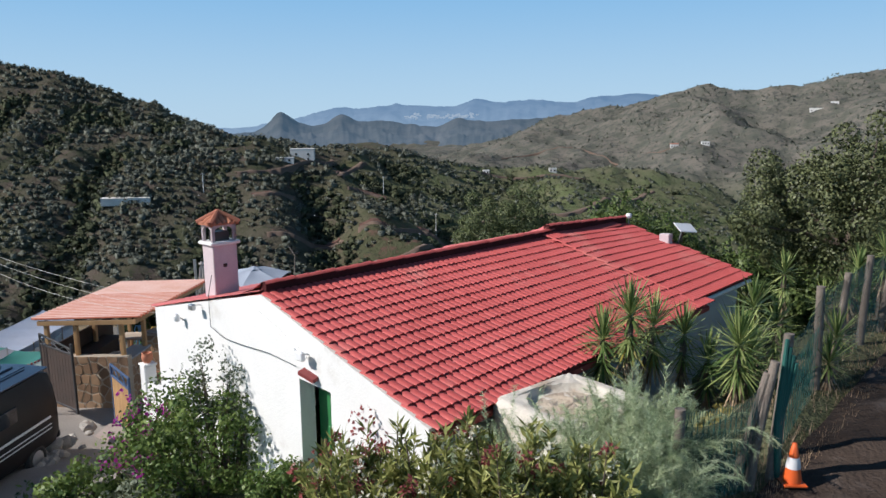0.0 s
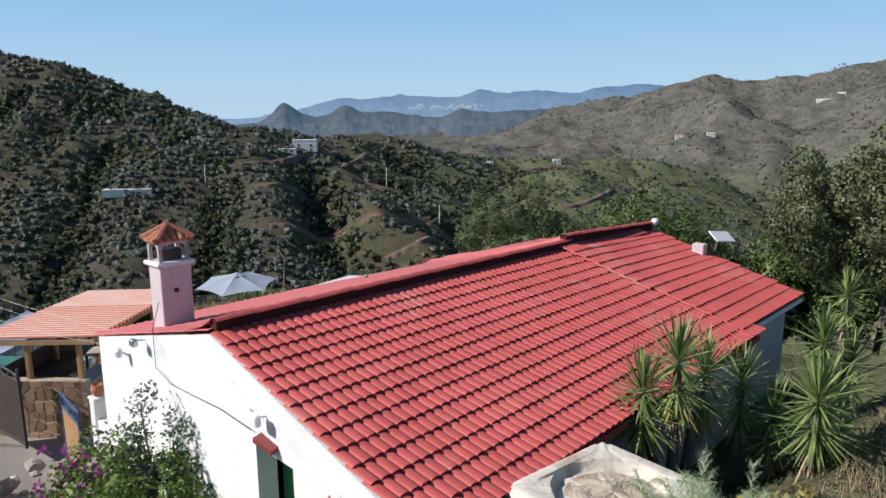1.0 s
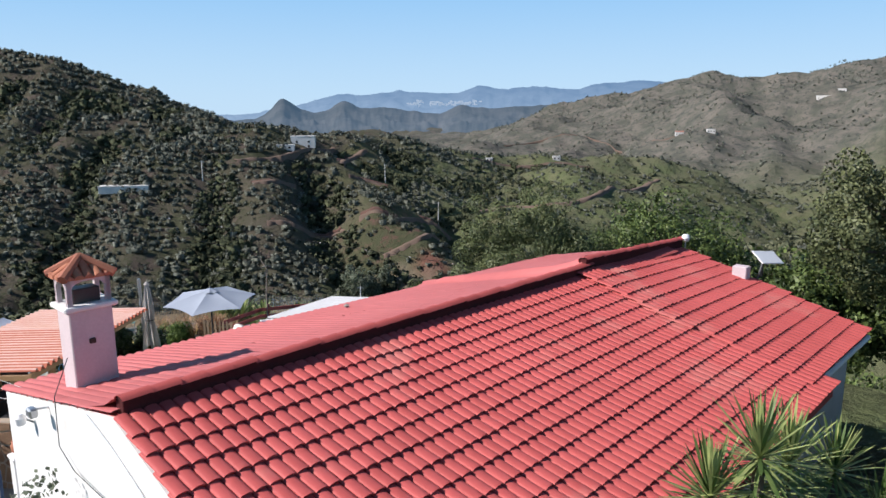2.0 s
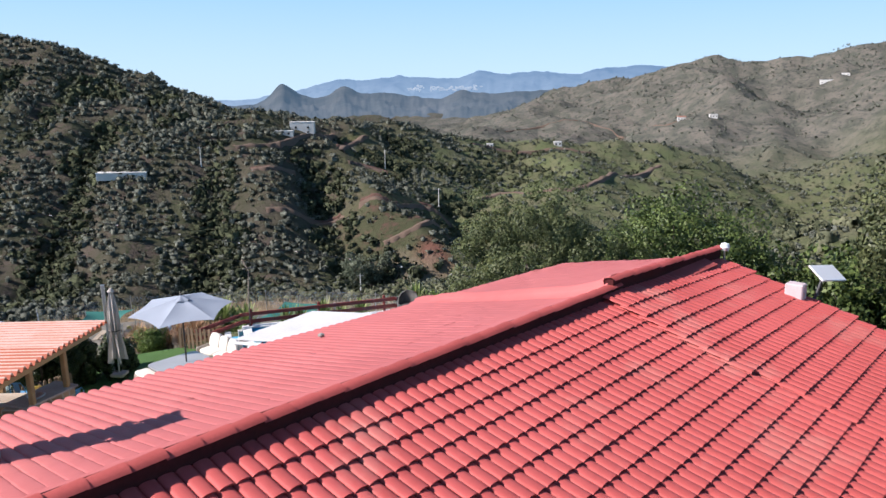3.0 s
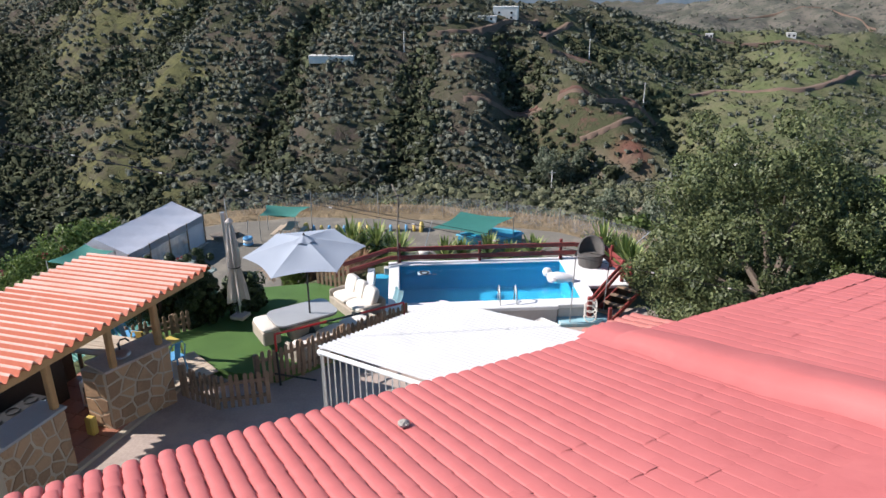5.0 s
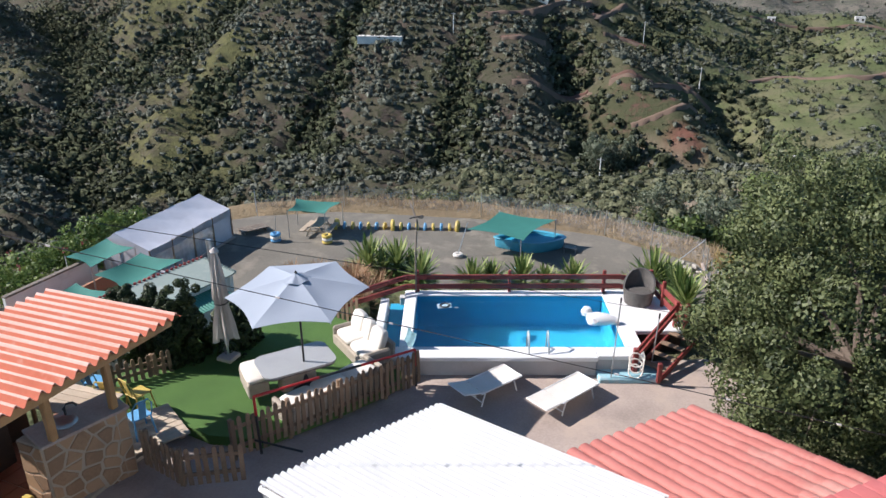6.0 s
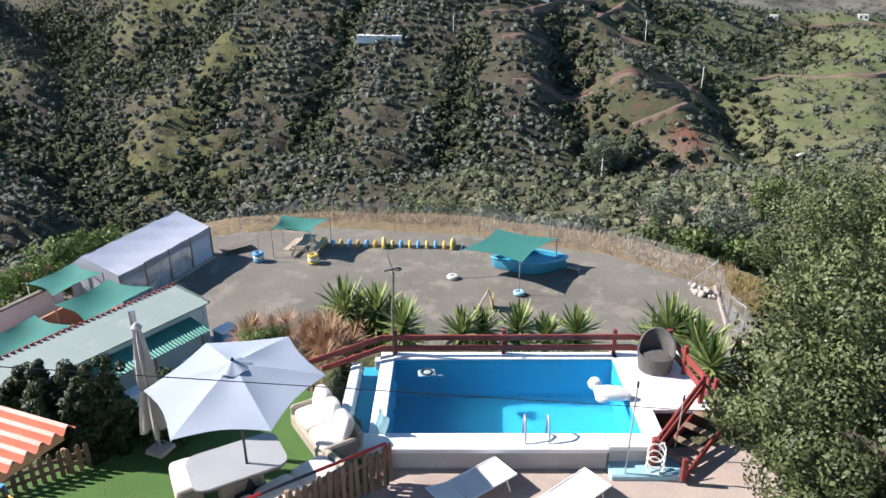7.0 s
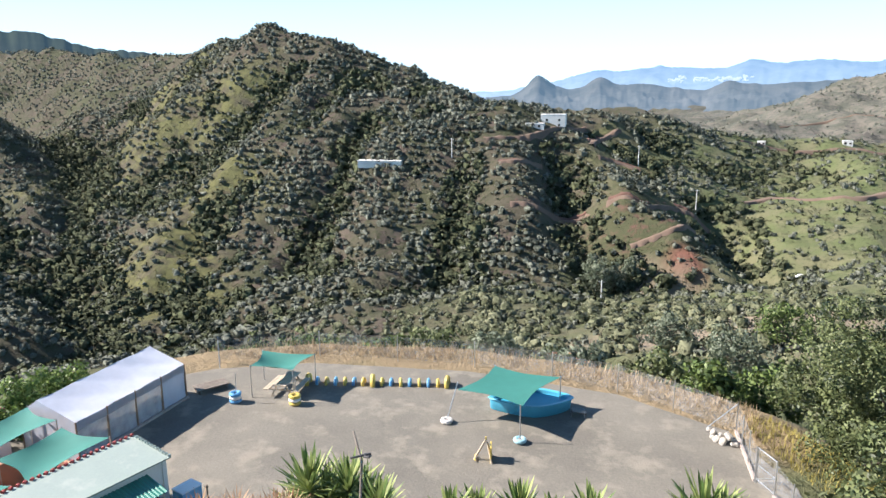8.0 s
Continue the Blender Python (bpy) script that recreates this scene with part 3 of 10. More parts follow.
def land_mat():
    """Hillside: green and dry grass, brown and red earth, scrub, at several scales."""
    m = bpy.data.materials.new("hillside")
    m.use_nodes = True
    n, l = m.node_tree.nodes, m.node_tree.links
    p = n["Principled BSDF"]
    p.inputs["Roughness"].default_value, p.inputs["Specular IOR Level"].default_value = 0.95, 0.1
    where = n.new("ShaderNodeNewGeometry").outputs["Position"]

    def tex(scale, detail=5, rough=0.55):
        t = n.new("ShaderNodeTexNoise")
        t.inputs["Scale"].default_value, t.inputs["Detail"].default_value, t.inputs["Roughness"].default_value = scale, detail, rough
        l.new(where, t.inputs["Vector"])
        return t.outputs["Fac"]

    def band(v, lo, hi):
        r = n.new("ShaderNodeMapRange")
        r.inputs["From Min"].default_value, r.inputs["From Max"].default_value = lo, hi
        l.new(v, r.inputs["Value"])
        return r.outputs["Result"]

    def blend(f, a, b):
        x = n.new("ShaderNodeMix")
        x.data_type = "RGBA"
        l.new(f, x.inputs["Factor"])
        for key, v in (("A", a), ("B", b)):
            if isinstance(v, tuple):
                x.inputs[key].default_value = (*v, 1)
            else:
                l.new(v, x.inputs[key])
        return x.outputs["Result"]

    def near(cx, cy, r, soft):
        d = n.new("ShaderNodeVectorMath")
        d.operation = "DISTANCE"
        s = n.new("ShaderNodeVectorMath")
        s.operation = "MULTIPLY"
        s.inputs[1].default_value = (1, 1, 0)
        l.new(where, s.inputs[0])
        l.new(s.outputs[0], d.inputs[0])
        d.inputs[1].default_value = (cx, cy, 0)
        wob = n.new("ShaderNodeMath")
        wob.operation = "MULTIPLY_ADD"
        l.new(tex(0.05, 4), wob.inputs[0])
        wob.inputs[1].default_value = -soft * 2
        l.new(d.outputs["Value"], wob.inputs[2])
        return band(wob.outputs[0], r, r - soft)

    grass = blend(band(tex(0.018), 0.42, 0.58), (0.063, 0.066, 0.038), (0.086, 0.077, 0.055))
    grass = blend(band(tex(0.09, 7, 0.65), 0.5, 0.62), grass, (0.092, 0.073, 0.059))
    grass = blend(band(tex(0.35, 6, 0.7), 0.52, 0.66), grass, (0.048, 0.056, 0.027))
    # far hills: brown greyed so some distance haze sits in the colour
    brown = blend(band(tex(0.05, 7, 0.65), 0.42, 0.6), (0.155, 0.142, 0.118), (0.09, 0.094, 0.075))
    brown = blend(band(tex(0.16, 6, 0.7), 0.52, 0.62), brown, (0.06, 0.066, 0.058))
    straw = blend(band(tex(0.16, 6, 0.7), 0.42, 0.6), (0.132, 0.130, 0.056), (0.086, 0.085, 0.043))
    straw = blend(band(tex(0.04, 5, 0.65), 0.46, 0.6), straw, (0.088, 0.077, 0.054))
    for cx, cy, rx, ry in OPEN_FLANKS:
        grass = blend(near(cx, cy, (rx + ry) * 0.5, 24), grass, straw)
    apart = n.new("ShaderNodeSeparateXYZ")
    l.new(where, apart.inputs[0])
    meadow = blend(band(tex(0.06, 6, 0.65), 0.42, 0.6), (0.108, 0.128, 0.058), (0.142, 0.140, 0.080))
    meadow = blend(band(tex(0.3, 6, 0.7), 0.54, 0.68), meadow, (0.055, 0.062, 0.034))
    grass = blend(band(apart.outputs["X"], -95, 0), grass, meadow)
    far = band(apart.outputs["Y"], 560, 760)
    col = blend(far, grass, blend(band(apart.outputs["X"], -260, -80), grass, brown))
    col = blend(near(-36, 366, 20, 18), col, blend(band(tex(0.2, 6, 0.7), 0.36, 0.5), (0.12, 0.070, 0.055), (0.07, 0.074, 0.04)))
    col = blend(near(-20, 338, 4, 8), col, (0.18, 0.085, 0.062))
    col = blend(near(2, 142, 20, 14), col, (0.25, 0.205, 0.15))
    col = blend(near(-32, 318, 16, 10), col, (0.22, 0.185, 0.13))
    for cx, cy, r in ((-32, 58, 2.6), (-27, 60.3, 3), (-20, 62.2, 3), (-13, 62.8, 3), (-6, 62.2, 3), (-1, 60, 2.6)):
        col = blend(near(cx, cy, r + 1.2, 3), col, (0.27, 0.205, 0.125))
    l.new(col, p.inputs["Base Color"])
    b = n.new("ShaderNodeBump")
    b.inputs["Strength"].default_value, b.inputs["Distance"].default_value = 0.9, 1.2
    l.new(tex(0.5, 7, 0.7), b.inputs["Height"])
    l.new(b.outputs["Normal"], p.inputs["Normal"])
    return m


M_LAND = land_mat()


def build_ground():
    az = np.r_[np.arange(-75, 52, 0.42), np.arange(52, 285, 4.0)]
    rad = 0.6 * 1.03 ** np.arange(0, 306)
    rad = np.unique(np.r_[rad[rad < 4700], 4800, np.arange(230, 620, 4.0), np.arange(620, 1350, 9.0)])
    A, R = np.meshgrid(np.radians(az), rad, indexing="ij")
    x, y = R * np.sin(A), 10 + R * np.cos(A)
    z = land_z(x, y)
    na, nr = x.shape
    v = np.stack([x, y, z], -1).reshape(-1, 3)
    i, j = np.meshgrid(np.arange(na), np.arange(nr - 1), indexing="ij")
    a, b = i * nr + j, (i + 1) % na * nr + j
    f = np.stack([a, a + 1, b + 1, b], -1).reshape(-1, 4)
    me = fast_mesh("ground", v, f[:, ::-1], M_LAND, True)
    return tagged(new("ground", me), "rolling Mediterranean hillside of grass, scrub and bare earth", "hillside", kind="structure")


build_ground()


def haze_glow_mat(name, low, high, foot, crest, z0, z1):
    """Far mountains: haze, palest at their foot, and folds are painted as glow."""
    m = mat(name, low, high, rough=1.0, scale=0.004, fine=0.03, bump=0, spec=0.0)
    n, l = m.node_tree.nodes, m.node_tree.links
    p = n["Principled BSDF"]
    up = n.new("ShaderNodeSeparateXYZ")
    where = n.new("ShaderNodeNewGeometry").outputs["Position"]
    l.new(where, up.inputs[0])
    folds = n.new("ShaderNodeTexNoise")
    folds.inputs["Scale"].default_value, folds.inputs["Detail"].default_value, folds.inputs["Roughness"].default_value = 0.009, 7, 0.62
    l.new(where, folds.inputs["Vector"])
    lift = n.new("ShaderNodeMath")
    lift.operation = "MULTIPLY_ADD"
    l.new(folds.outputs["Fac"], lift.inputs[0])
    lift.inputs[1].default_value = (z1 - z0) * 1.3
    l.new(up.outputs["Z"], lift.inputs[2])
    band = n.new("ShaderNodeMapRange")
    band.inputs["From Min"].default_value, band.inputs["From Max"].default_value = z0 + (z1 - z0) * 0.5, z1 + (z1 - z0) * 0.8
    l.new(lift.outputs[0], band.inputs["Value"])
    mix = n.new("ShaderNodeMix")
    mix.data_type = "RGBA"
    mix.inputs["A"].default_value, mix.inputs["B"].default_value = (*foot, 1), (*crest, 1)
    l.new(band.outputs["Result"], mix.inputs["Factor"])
    # emission stands in for the haze; nothing here is a lamp
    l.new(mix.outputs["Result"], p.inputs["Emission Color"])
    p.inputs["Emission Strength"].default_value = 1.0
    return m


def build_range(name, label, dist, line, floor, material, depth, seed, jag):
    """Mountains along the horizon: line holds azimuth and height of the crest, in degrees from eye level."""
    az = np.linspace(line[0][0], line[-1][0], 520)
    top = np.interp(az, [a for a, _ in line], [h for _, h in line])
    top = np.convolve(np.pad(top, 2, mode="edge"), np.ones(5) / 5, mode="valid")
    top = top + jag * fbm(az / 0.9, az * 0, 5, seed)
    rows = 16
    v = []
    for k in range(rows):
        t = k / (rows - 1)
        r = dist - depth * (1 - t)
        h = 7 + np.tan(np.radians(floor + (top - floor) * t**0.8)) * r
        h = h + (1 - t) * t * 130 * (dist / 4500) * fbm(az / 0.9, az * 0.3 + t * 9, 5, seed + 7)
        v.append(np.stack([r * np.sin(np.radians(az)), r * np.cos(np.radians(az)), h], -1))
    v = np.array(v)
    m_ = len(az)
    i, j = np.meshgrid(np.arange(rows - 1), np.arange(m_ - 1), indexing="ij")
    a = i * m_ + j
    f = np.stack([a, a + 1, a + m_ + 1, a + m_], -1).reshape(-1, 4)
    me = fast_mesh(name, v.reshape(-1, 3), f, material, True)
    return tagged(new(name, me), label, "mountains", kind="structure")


M_RANGE = haze_glow_mat("haze_glow_mountain", (0.04, 0.045, 0.05), (0.02, 0.022, 0.03), (0.20, 0.30, 0.41), (0.095, 0.185, 0.30), -60, 150)
M_HILLS = haze_glow_mat("haze_glow_hill", (0.075, 0.072, 0.066), (0.028, 0.032, 0.03), (0.064, 0.100, 0.140), (0.024, 0.054, 0.086), -60, 45)
M_DARKHILLS = haze_glow_mat("haze_glow_wooded_hill", (0.035, 0.045, 0.03), (0.02, 0.025, 0.02), (0.020, 0.036, 0.052), (0.010, 0.022, 0.036), 20, 180)
build_range("backdrop_mountains", "distant mountain range in blue haze painted as glow", 4600,
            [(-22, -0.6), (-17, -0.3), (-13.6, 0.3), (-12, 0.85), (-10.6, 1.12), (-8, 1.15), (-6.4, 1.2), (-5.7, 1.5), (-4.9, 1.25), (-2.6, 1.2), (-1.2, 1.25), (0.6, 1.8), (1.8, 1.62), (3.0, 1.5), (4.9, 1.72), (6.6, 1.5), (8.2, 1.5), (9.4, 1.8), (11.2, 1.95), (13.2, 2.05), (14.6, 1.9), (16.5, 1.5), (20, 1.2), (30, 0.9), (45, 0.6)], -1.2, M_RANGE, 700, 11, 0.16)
build_range("backdrop_hills", "conical hills with distance haze painted as glow", 3000,
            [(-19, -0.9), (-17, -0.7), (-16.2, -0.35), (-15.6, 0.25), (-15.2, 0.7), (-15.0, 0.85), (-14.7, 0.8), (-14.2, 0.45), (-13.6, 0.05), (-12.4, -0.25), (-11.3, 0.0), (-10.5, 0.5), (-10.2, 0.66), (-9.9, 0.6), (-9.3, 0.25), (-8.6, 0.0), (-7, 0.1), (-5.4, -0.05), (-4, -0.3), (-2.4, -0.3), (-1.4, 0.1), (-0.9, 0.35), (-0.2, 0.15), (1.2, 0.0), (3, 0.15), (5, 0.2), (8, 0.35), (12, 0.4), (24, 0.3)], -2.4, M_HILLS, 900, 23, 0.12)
build_range("backdrop_left_hills", "dark wooded hills on the skyline, haze painted as glow", 2300,
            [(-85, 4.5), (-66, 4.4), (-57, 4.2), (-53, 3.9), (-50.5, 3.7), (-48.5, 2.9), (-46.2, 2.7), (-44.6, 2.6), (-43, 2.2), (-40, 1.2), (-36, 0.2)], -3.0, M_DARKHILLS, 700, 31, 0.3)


def build_far_town():
    """White buildings of a town at the foot of the mountains, hazed by a painted glow."""
    rng = np.random.default_rng(91)
    g = Geo()
    for k in range(90):
        az = radians(rng.choice((-4.6, -3.0, -1.6, -0.6, 0.3)) + rng.normal(0, 0.35))
        r = 4230 + rng.uniform(-60, 60)
        z = 7 + math.tan(radians(rng.normal(0.40, 0.10))) * r
        g.box((r * math.sin(az), r * math.cos(az), z), (rng.uniform(6, 22), 16, rng.uniform(5, 12)), 0.5)
    solid("far_town", g, M_TOWN, "pale specks of a far town below the mountains, painted to glow", "town", kind="stuff")


M_TOWN = haze_glow_mat("haze_glow_town", (0.3, 0.3, 0.3), (0.2, 0.2, 0.2), (0.17, 0.235, 0.30), (0.17, 0.235, 0.30), 0, 10)
build_far_town()

# ---- the house ----
RIDGE_A, RIDGE_B, LEN_A, LEN_B = 4.44, 4.45, 8.68, 12.7
SAG_A, SAG_B, SLOPE_B, SLOPE_BL = 0.08, 0.2, 0.265, 0.242
SLOPE_R, SLOPE_L = 0.262, 0.247
EAVE_R, EAVE_L, EAVE_RB, EAVE_LB = 4.34, 4.75, 4.1, 3.85


def near_x(y):
    """The near verge runs a little askew."""
    return -0.1 + 0.05 * y


def far_x(y):
    """The far verge slants back from the ridge end."""
    return LEN_B - (0.22 * -y if y < 0 else 0.05 * y)


def left_y(x):
    """The left eave draws in along the far wing."""
    return min(4.82, 5.0 - 0.09 * x) if x < LEN_A + 0.3 else EAVE_LB - 0.11 * (x - LEN_A - 0.3)


CHIMNEY_AT = (0.61, 2.62, 4.91)
house = thing("house", "white single-storey house with a red tiled roof", "house", *HOUSE_AT, HOUSE_TURN)


def build_house():
    t = 0.3
    # near gable wall with the doorway cut through, set back under the verge
    def roof_under(y):
        return RIDGE_A - 0.035 - (SLOPE_L * y - 0.05 if y > 0 else -SLOPE_R * y)
    g = Geo()
    door0, door1, head = -1.12, -2.0, 3.18
    y0, y1 = EAVE_L - 0.1, -EAVE_R + 0.1
    line = [(y0, -1.2), (door0, -1.2), (door0, head), (door1, head), (door1, -1.2), (y1, -1.2), (y1, roof_under(y1)), (0, roof_under(0)), (y0, roof_under(y0))]
    k = len(line)
    g.add([(near_x(y) - 0.045, y, z) for y, z in line] + [(near_x(y) - 0.045 + t, y, z) for y, z in line], [tuple(range(k)), tuple(reversed(range(k, 2 * k)))] + [((i + 1) % k, i, k + i, k + (i + 1) % k) for i in range(k)])
    part("gable_wall", g, M_WALL, house, "bright whitewashed gable wall")

    def wall(name, x0, y0, x1, y1, z0, za, zb, material, label=""):
        d = Vector((x1 - x0, y1 - y0, 0)).normalized()
        n = Vector((-d.y, d.x, 0)) * 0.25
        pts = [(x0, y0, z0), (x1, y1, z0), (x1, y1, zb), (x0, y0, za)]
        pts += [(x + n.x, y + n.y, z) for x, y, z in pts]
        part(name, Geo().add(pts, [(0, 1, 2, 3), (5, 4, 7, 6), (0, 3, 7, 4), (1, 5, 6, 2), (3, 2, 6, 7), (0, 4, 5, 1)]), material, house, label)

    zr = lambda y: RIDGE_B - 0.33 - 0.22 * abs(y)
    ye, yl = -EAVE_RB + 0.25, left_y(LEN_B) - 0.15
    wall("right_wall", 0.2, -EAVE_R + 0.3, LEN_A, -EAVE_R + 0.3, -0.5, zr(EAVE_R) + 0.05, zr(EAVE_R) + 0.05, M_WALLSHADE, "side wall with grey-blue shade put into its colour")
    wall("right_wall", LEN_A, ye, far_x(ye) - 0.15, ye, -0.8, zr(ye), zr(ye), M_WALLSHADE, "side wall with grey-blue shade put into its colour")
    wall("far_wall", far_x(ye) - 0.15, ye, LEN_B - 0.15, 0, -1.8, zr(ye), zr(0), M_WALL)
    wall("far_wall", LEN_B - 0.15, 0, far_x(yl) - 0.15, yl, -1.8, zr(0), zr(yl), M_WALL)
    wall("left_wall", far_x(yl) - 0.15, yl, LEN_A, EAVE_LB - 0.2, -1.7, zr(yl), zr(EAVE_LB), M_WALL)
    wall("left_wall", LEN_A, EAVE_L - 0.15, 0.35, EAVE_L - 0.15, -1.6, zr(EAVE_L), zr(EAVE_L), M_WALL)
    # door
    door = part("door", Geo().box((0.2, -1.56, 2.12), (0.06, 0.86, 2.1), 0.01), M_GREENDOOR, house, "green painted door standing in the wall")
    for z in (1.5, 2.1, 2.7):
        part("door_panel", Geo().box((0.165, -1.65, z), (0.03, 0.55, 0.42), 0.012), M_GREENDOOR, door)
    part("door_handle", Geo().tube([(0.15, -1.86, 2.1), (0.1, -1.86, 2.1), (0.1, -1.76, 2.1)], 0.012), M_STEEL, door, "small metal handle")
    part("threshold", Geo().box((0.1, -1.56, 1.04), (0.36, 0.9, 0.08), 0.015), M_CONC, house)
    part("door_ledge", Geo().slab([(-0.34, -1.28, 3.38), (-0.34, -1.68, 3.33), (-0.1, -1.68, 3.39), (-0.1, -1.28, 3.44)], 0.06), M_REDWOOD, house, "little dark red canopy over the door")
    lamp = part("wall_lamp", Geo().lathe([(0.02, -0.02), (0.07, 0.0), (0.075, 0.1), (0.03, 0.15)], 12, (-0.16, -1.05, 3.6)), M_WHITE, house, "small white outdoor wall lamp")
    part("bracket", Geo().tube([(0.02, -1.05, 3.62), (-0.1, -1.05, 3.72), (-0.16, -1.05, 3.72)], 0.015), M_STEEL, lamp)
    lamp = part("wall_lamp", Geo().lathe([(0.02, -0.02), (0.06, 0.0), (0.07, 0.1), (0.03, 0.15)], 12, (-0.14, 3.2, 3.32)), M_WHITE, house, "small white outdoor wall lamp")
    part("bracket", Geo().tube([(0.02, 3.2, 3.3), (-0.1, 3.2, 3.4), (-0.14, 3.2, 3.4)], 0.015), M_STEEL, lamp)
    # roof decks under the tiles
    zt = lambda y: RIDGE_A - 0.07 - (SLOPE_L if y > 0 else SLOPE_R) * abs(y)
    for outline in ([(near_x(0), 0), (near_x(-EAVE_R), -EAVE_R), (LEN_A, -EAVE_R), (LEN_A, 0)],
                    [(near_x(0), 0), (LEN_A, 0), (LEN_A, left_y(LEN_A) - 0.06), (near_x(EAVE_L), EAVE_L - 0.02)],
                    [(LEN_A, 0), (LEN_A, -EAVE_RB), (far_x(-EAVE_RB), -EAVE_RB), (LEN_B, 0)],
                    [(LEN_A, 0), (LEN_B, 0), (far_x(left_y(LEN_B)), left_y(LEN_B)), (LEN_A, EAVE_LB)]):
        part("roof_deck", Geo().slab([(x, y, (zt(y) - SAG_A * max(x, 0) / LEN_A * (1 - abs(y) / EAVE_L) if outline[0][0] < LEN_A else RIDGE_B - 0.07 - SLOPE_B * abs(y) - SAG_B * (x - LEN_A) / (LEN_B - LEN_A) * (1 - abs(y) / EAVE_LB)) + (0.045 if outline[-1][1] > 0 or outline[2][1] > 0 else -0.015)) for x, y in outline], 0.1), M_ROOFBED, house)
    part("gutter", Geo().tube([(LEN_A + 0.1, -EAVE_RB - 0.02, zt(EAVE_RB) - 0.1), (far_x(-EAVE_RB), -EAVE_RB - 0.02, zt(EAVE_RB) - 0.12)], 0.05), M_WHITE, house, "white eaves gutter")
    # chimney
    cx, cy, wx, wy = CHIMNEY_AT[0], CHIMNEY_AT[1], 0.54, 0.42
    base = RIDGE_A - SLOPE_L * cy
    top = CHIMNEY_AT[2]
    ch = part("chimney", Geo().box((cx, cy, (base - 0.25 + top) / 2), (wx, wy, top - base + 0.25), 0.015), M_PINK, house, "square rendered chimney, white and pale pink")
    part("collar", Geo().box((cx, cy, top + 0.035), (wx + 0.12, wy + 0.12, 0.07), 0.018), M_WALL, ch)
    z0, z1, th = top + 0.06, top + 0.42, 0.06
    for side in range(4):
        half = (wx, wy)[side % 2] / 2
        away = (wy, wx)[side % 2] / 2
        m = Matrix.Translation((cx, cy, 0)) @ Matrix.Rotation(side * math.pi / 2, 4, "Z") @ Matrix.Translation((0, -away + th / 2, 0))
        o = half - 0.062
        line = [(-half, z0), (-o, z0), (-o, z1 - 0.13)] + [(-o * math.cos(math.pi * k / 8), z1 - 0.13 + 0.09 * math.sin(math.pi * k / 8)) for k in range(1, 8)] + [(o, z1 - 0.13), (o, z0), (half, z0), (half, z1), (-half, z1)]
        n_ = len(line)
        g = Geo().add([(x, -th / 2, z) for x, z in line] + [(x, th / 2, z) for x, z in line], [tuple(range(n_)), tuple(reversed(range(n_, 2 * n_)))] + [((i + 1) % n_, i, n_ + i, n_ + (i + 1) % n_) for i in range(n_)], m)
        part("lantern_wall", g, M_PINK, ch, "arched wall of the chimney lantern")
    part("flue", Geo().box((cx, cy, top + 0.16), (wx - 0.2, wy - 0.2, 0.2), 0.01), M_BLACK, ch)
    # cap: a small hipped roof of bare half-round tiles
    ex, ey, rise, ez = wx / 2 + 0.03, wy / 2 + 0.03, 0.24, z1 - 0.01
    part("cap_deck", Geo().add([(cx - ex, cy - ey, ez), (cx + ex, cy - ey, ez), (cx + ex, cy + ey, ez), (cx - ex, cy + ey, ez), (cx, cy, ez + rise - 0.03)], [(0, 1, 4), (1, 2, 4), (2, 3, 4), (3, 0, 4), (3, 2, 1, 0)]), M_TERRA, ch)
    apex = Vector((cx, cy, ez + rise + 0.02))
    for side in range(4):
        q = Matrix.Rotation(side * math.pi / 2, 3, "Z")
        half, away = ((ex, ey), (ey, ex))[side % 2]
        count = 5 if side % 2 == 0 else 4
        for k in range(count):
            u = (k + 0.5) / count * 2 - 1
            full = 1 - abs(u)
            foot = Vector((u * half, -away - 0.03 - 0.012 * (k % 2), 0.0))
            head = Vector((u * half, -away * (1 - full) + 0.01, rise * full))
            f0, f1 = Vector((cx, cy, ez + 0.005)) + q @ foot, Vector((cx, cy, ez + 0.005)) + q @ head
            g = Geo()
            pts = []
            side_v = q @ Vector((1, 0, 0))
            for p, r in ((f0, 0.062), (f1, 0.048)):
                for a in range(8):
                    t_ = math.pi * a / 7
                    pts.append(p + side_v * (r * math.cos(t_)) + Vector((0, 0, 0.85 * r * math.sin(t_))))
            g.add(pts, [(a, a + 1, 9 + a, 8 + a) for a in range(7)] + [tuple(range(8))])
            part("cap_tile", g, M_TERRA, ch, smooth=True)
        corner = Vector((cx, cy, ez + 0.03)) + q @ Vector((half + 0.02, -away - 0.02, 0))
        part("hip_tile", Geo().tube([corner, corner.lerp(apex, 0.5), apex], [0.062, 0.055, 0.045], 8), M_TERRA, ch, smooth=True)
    part("vent_cover", Geo().box((cx - 0.02, cy - wy / 2 - 0.008, top - 0.42), (0.08, 0.03, 0.07), 0.008), M_DARKBROWN, ch)


build_house()


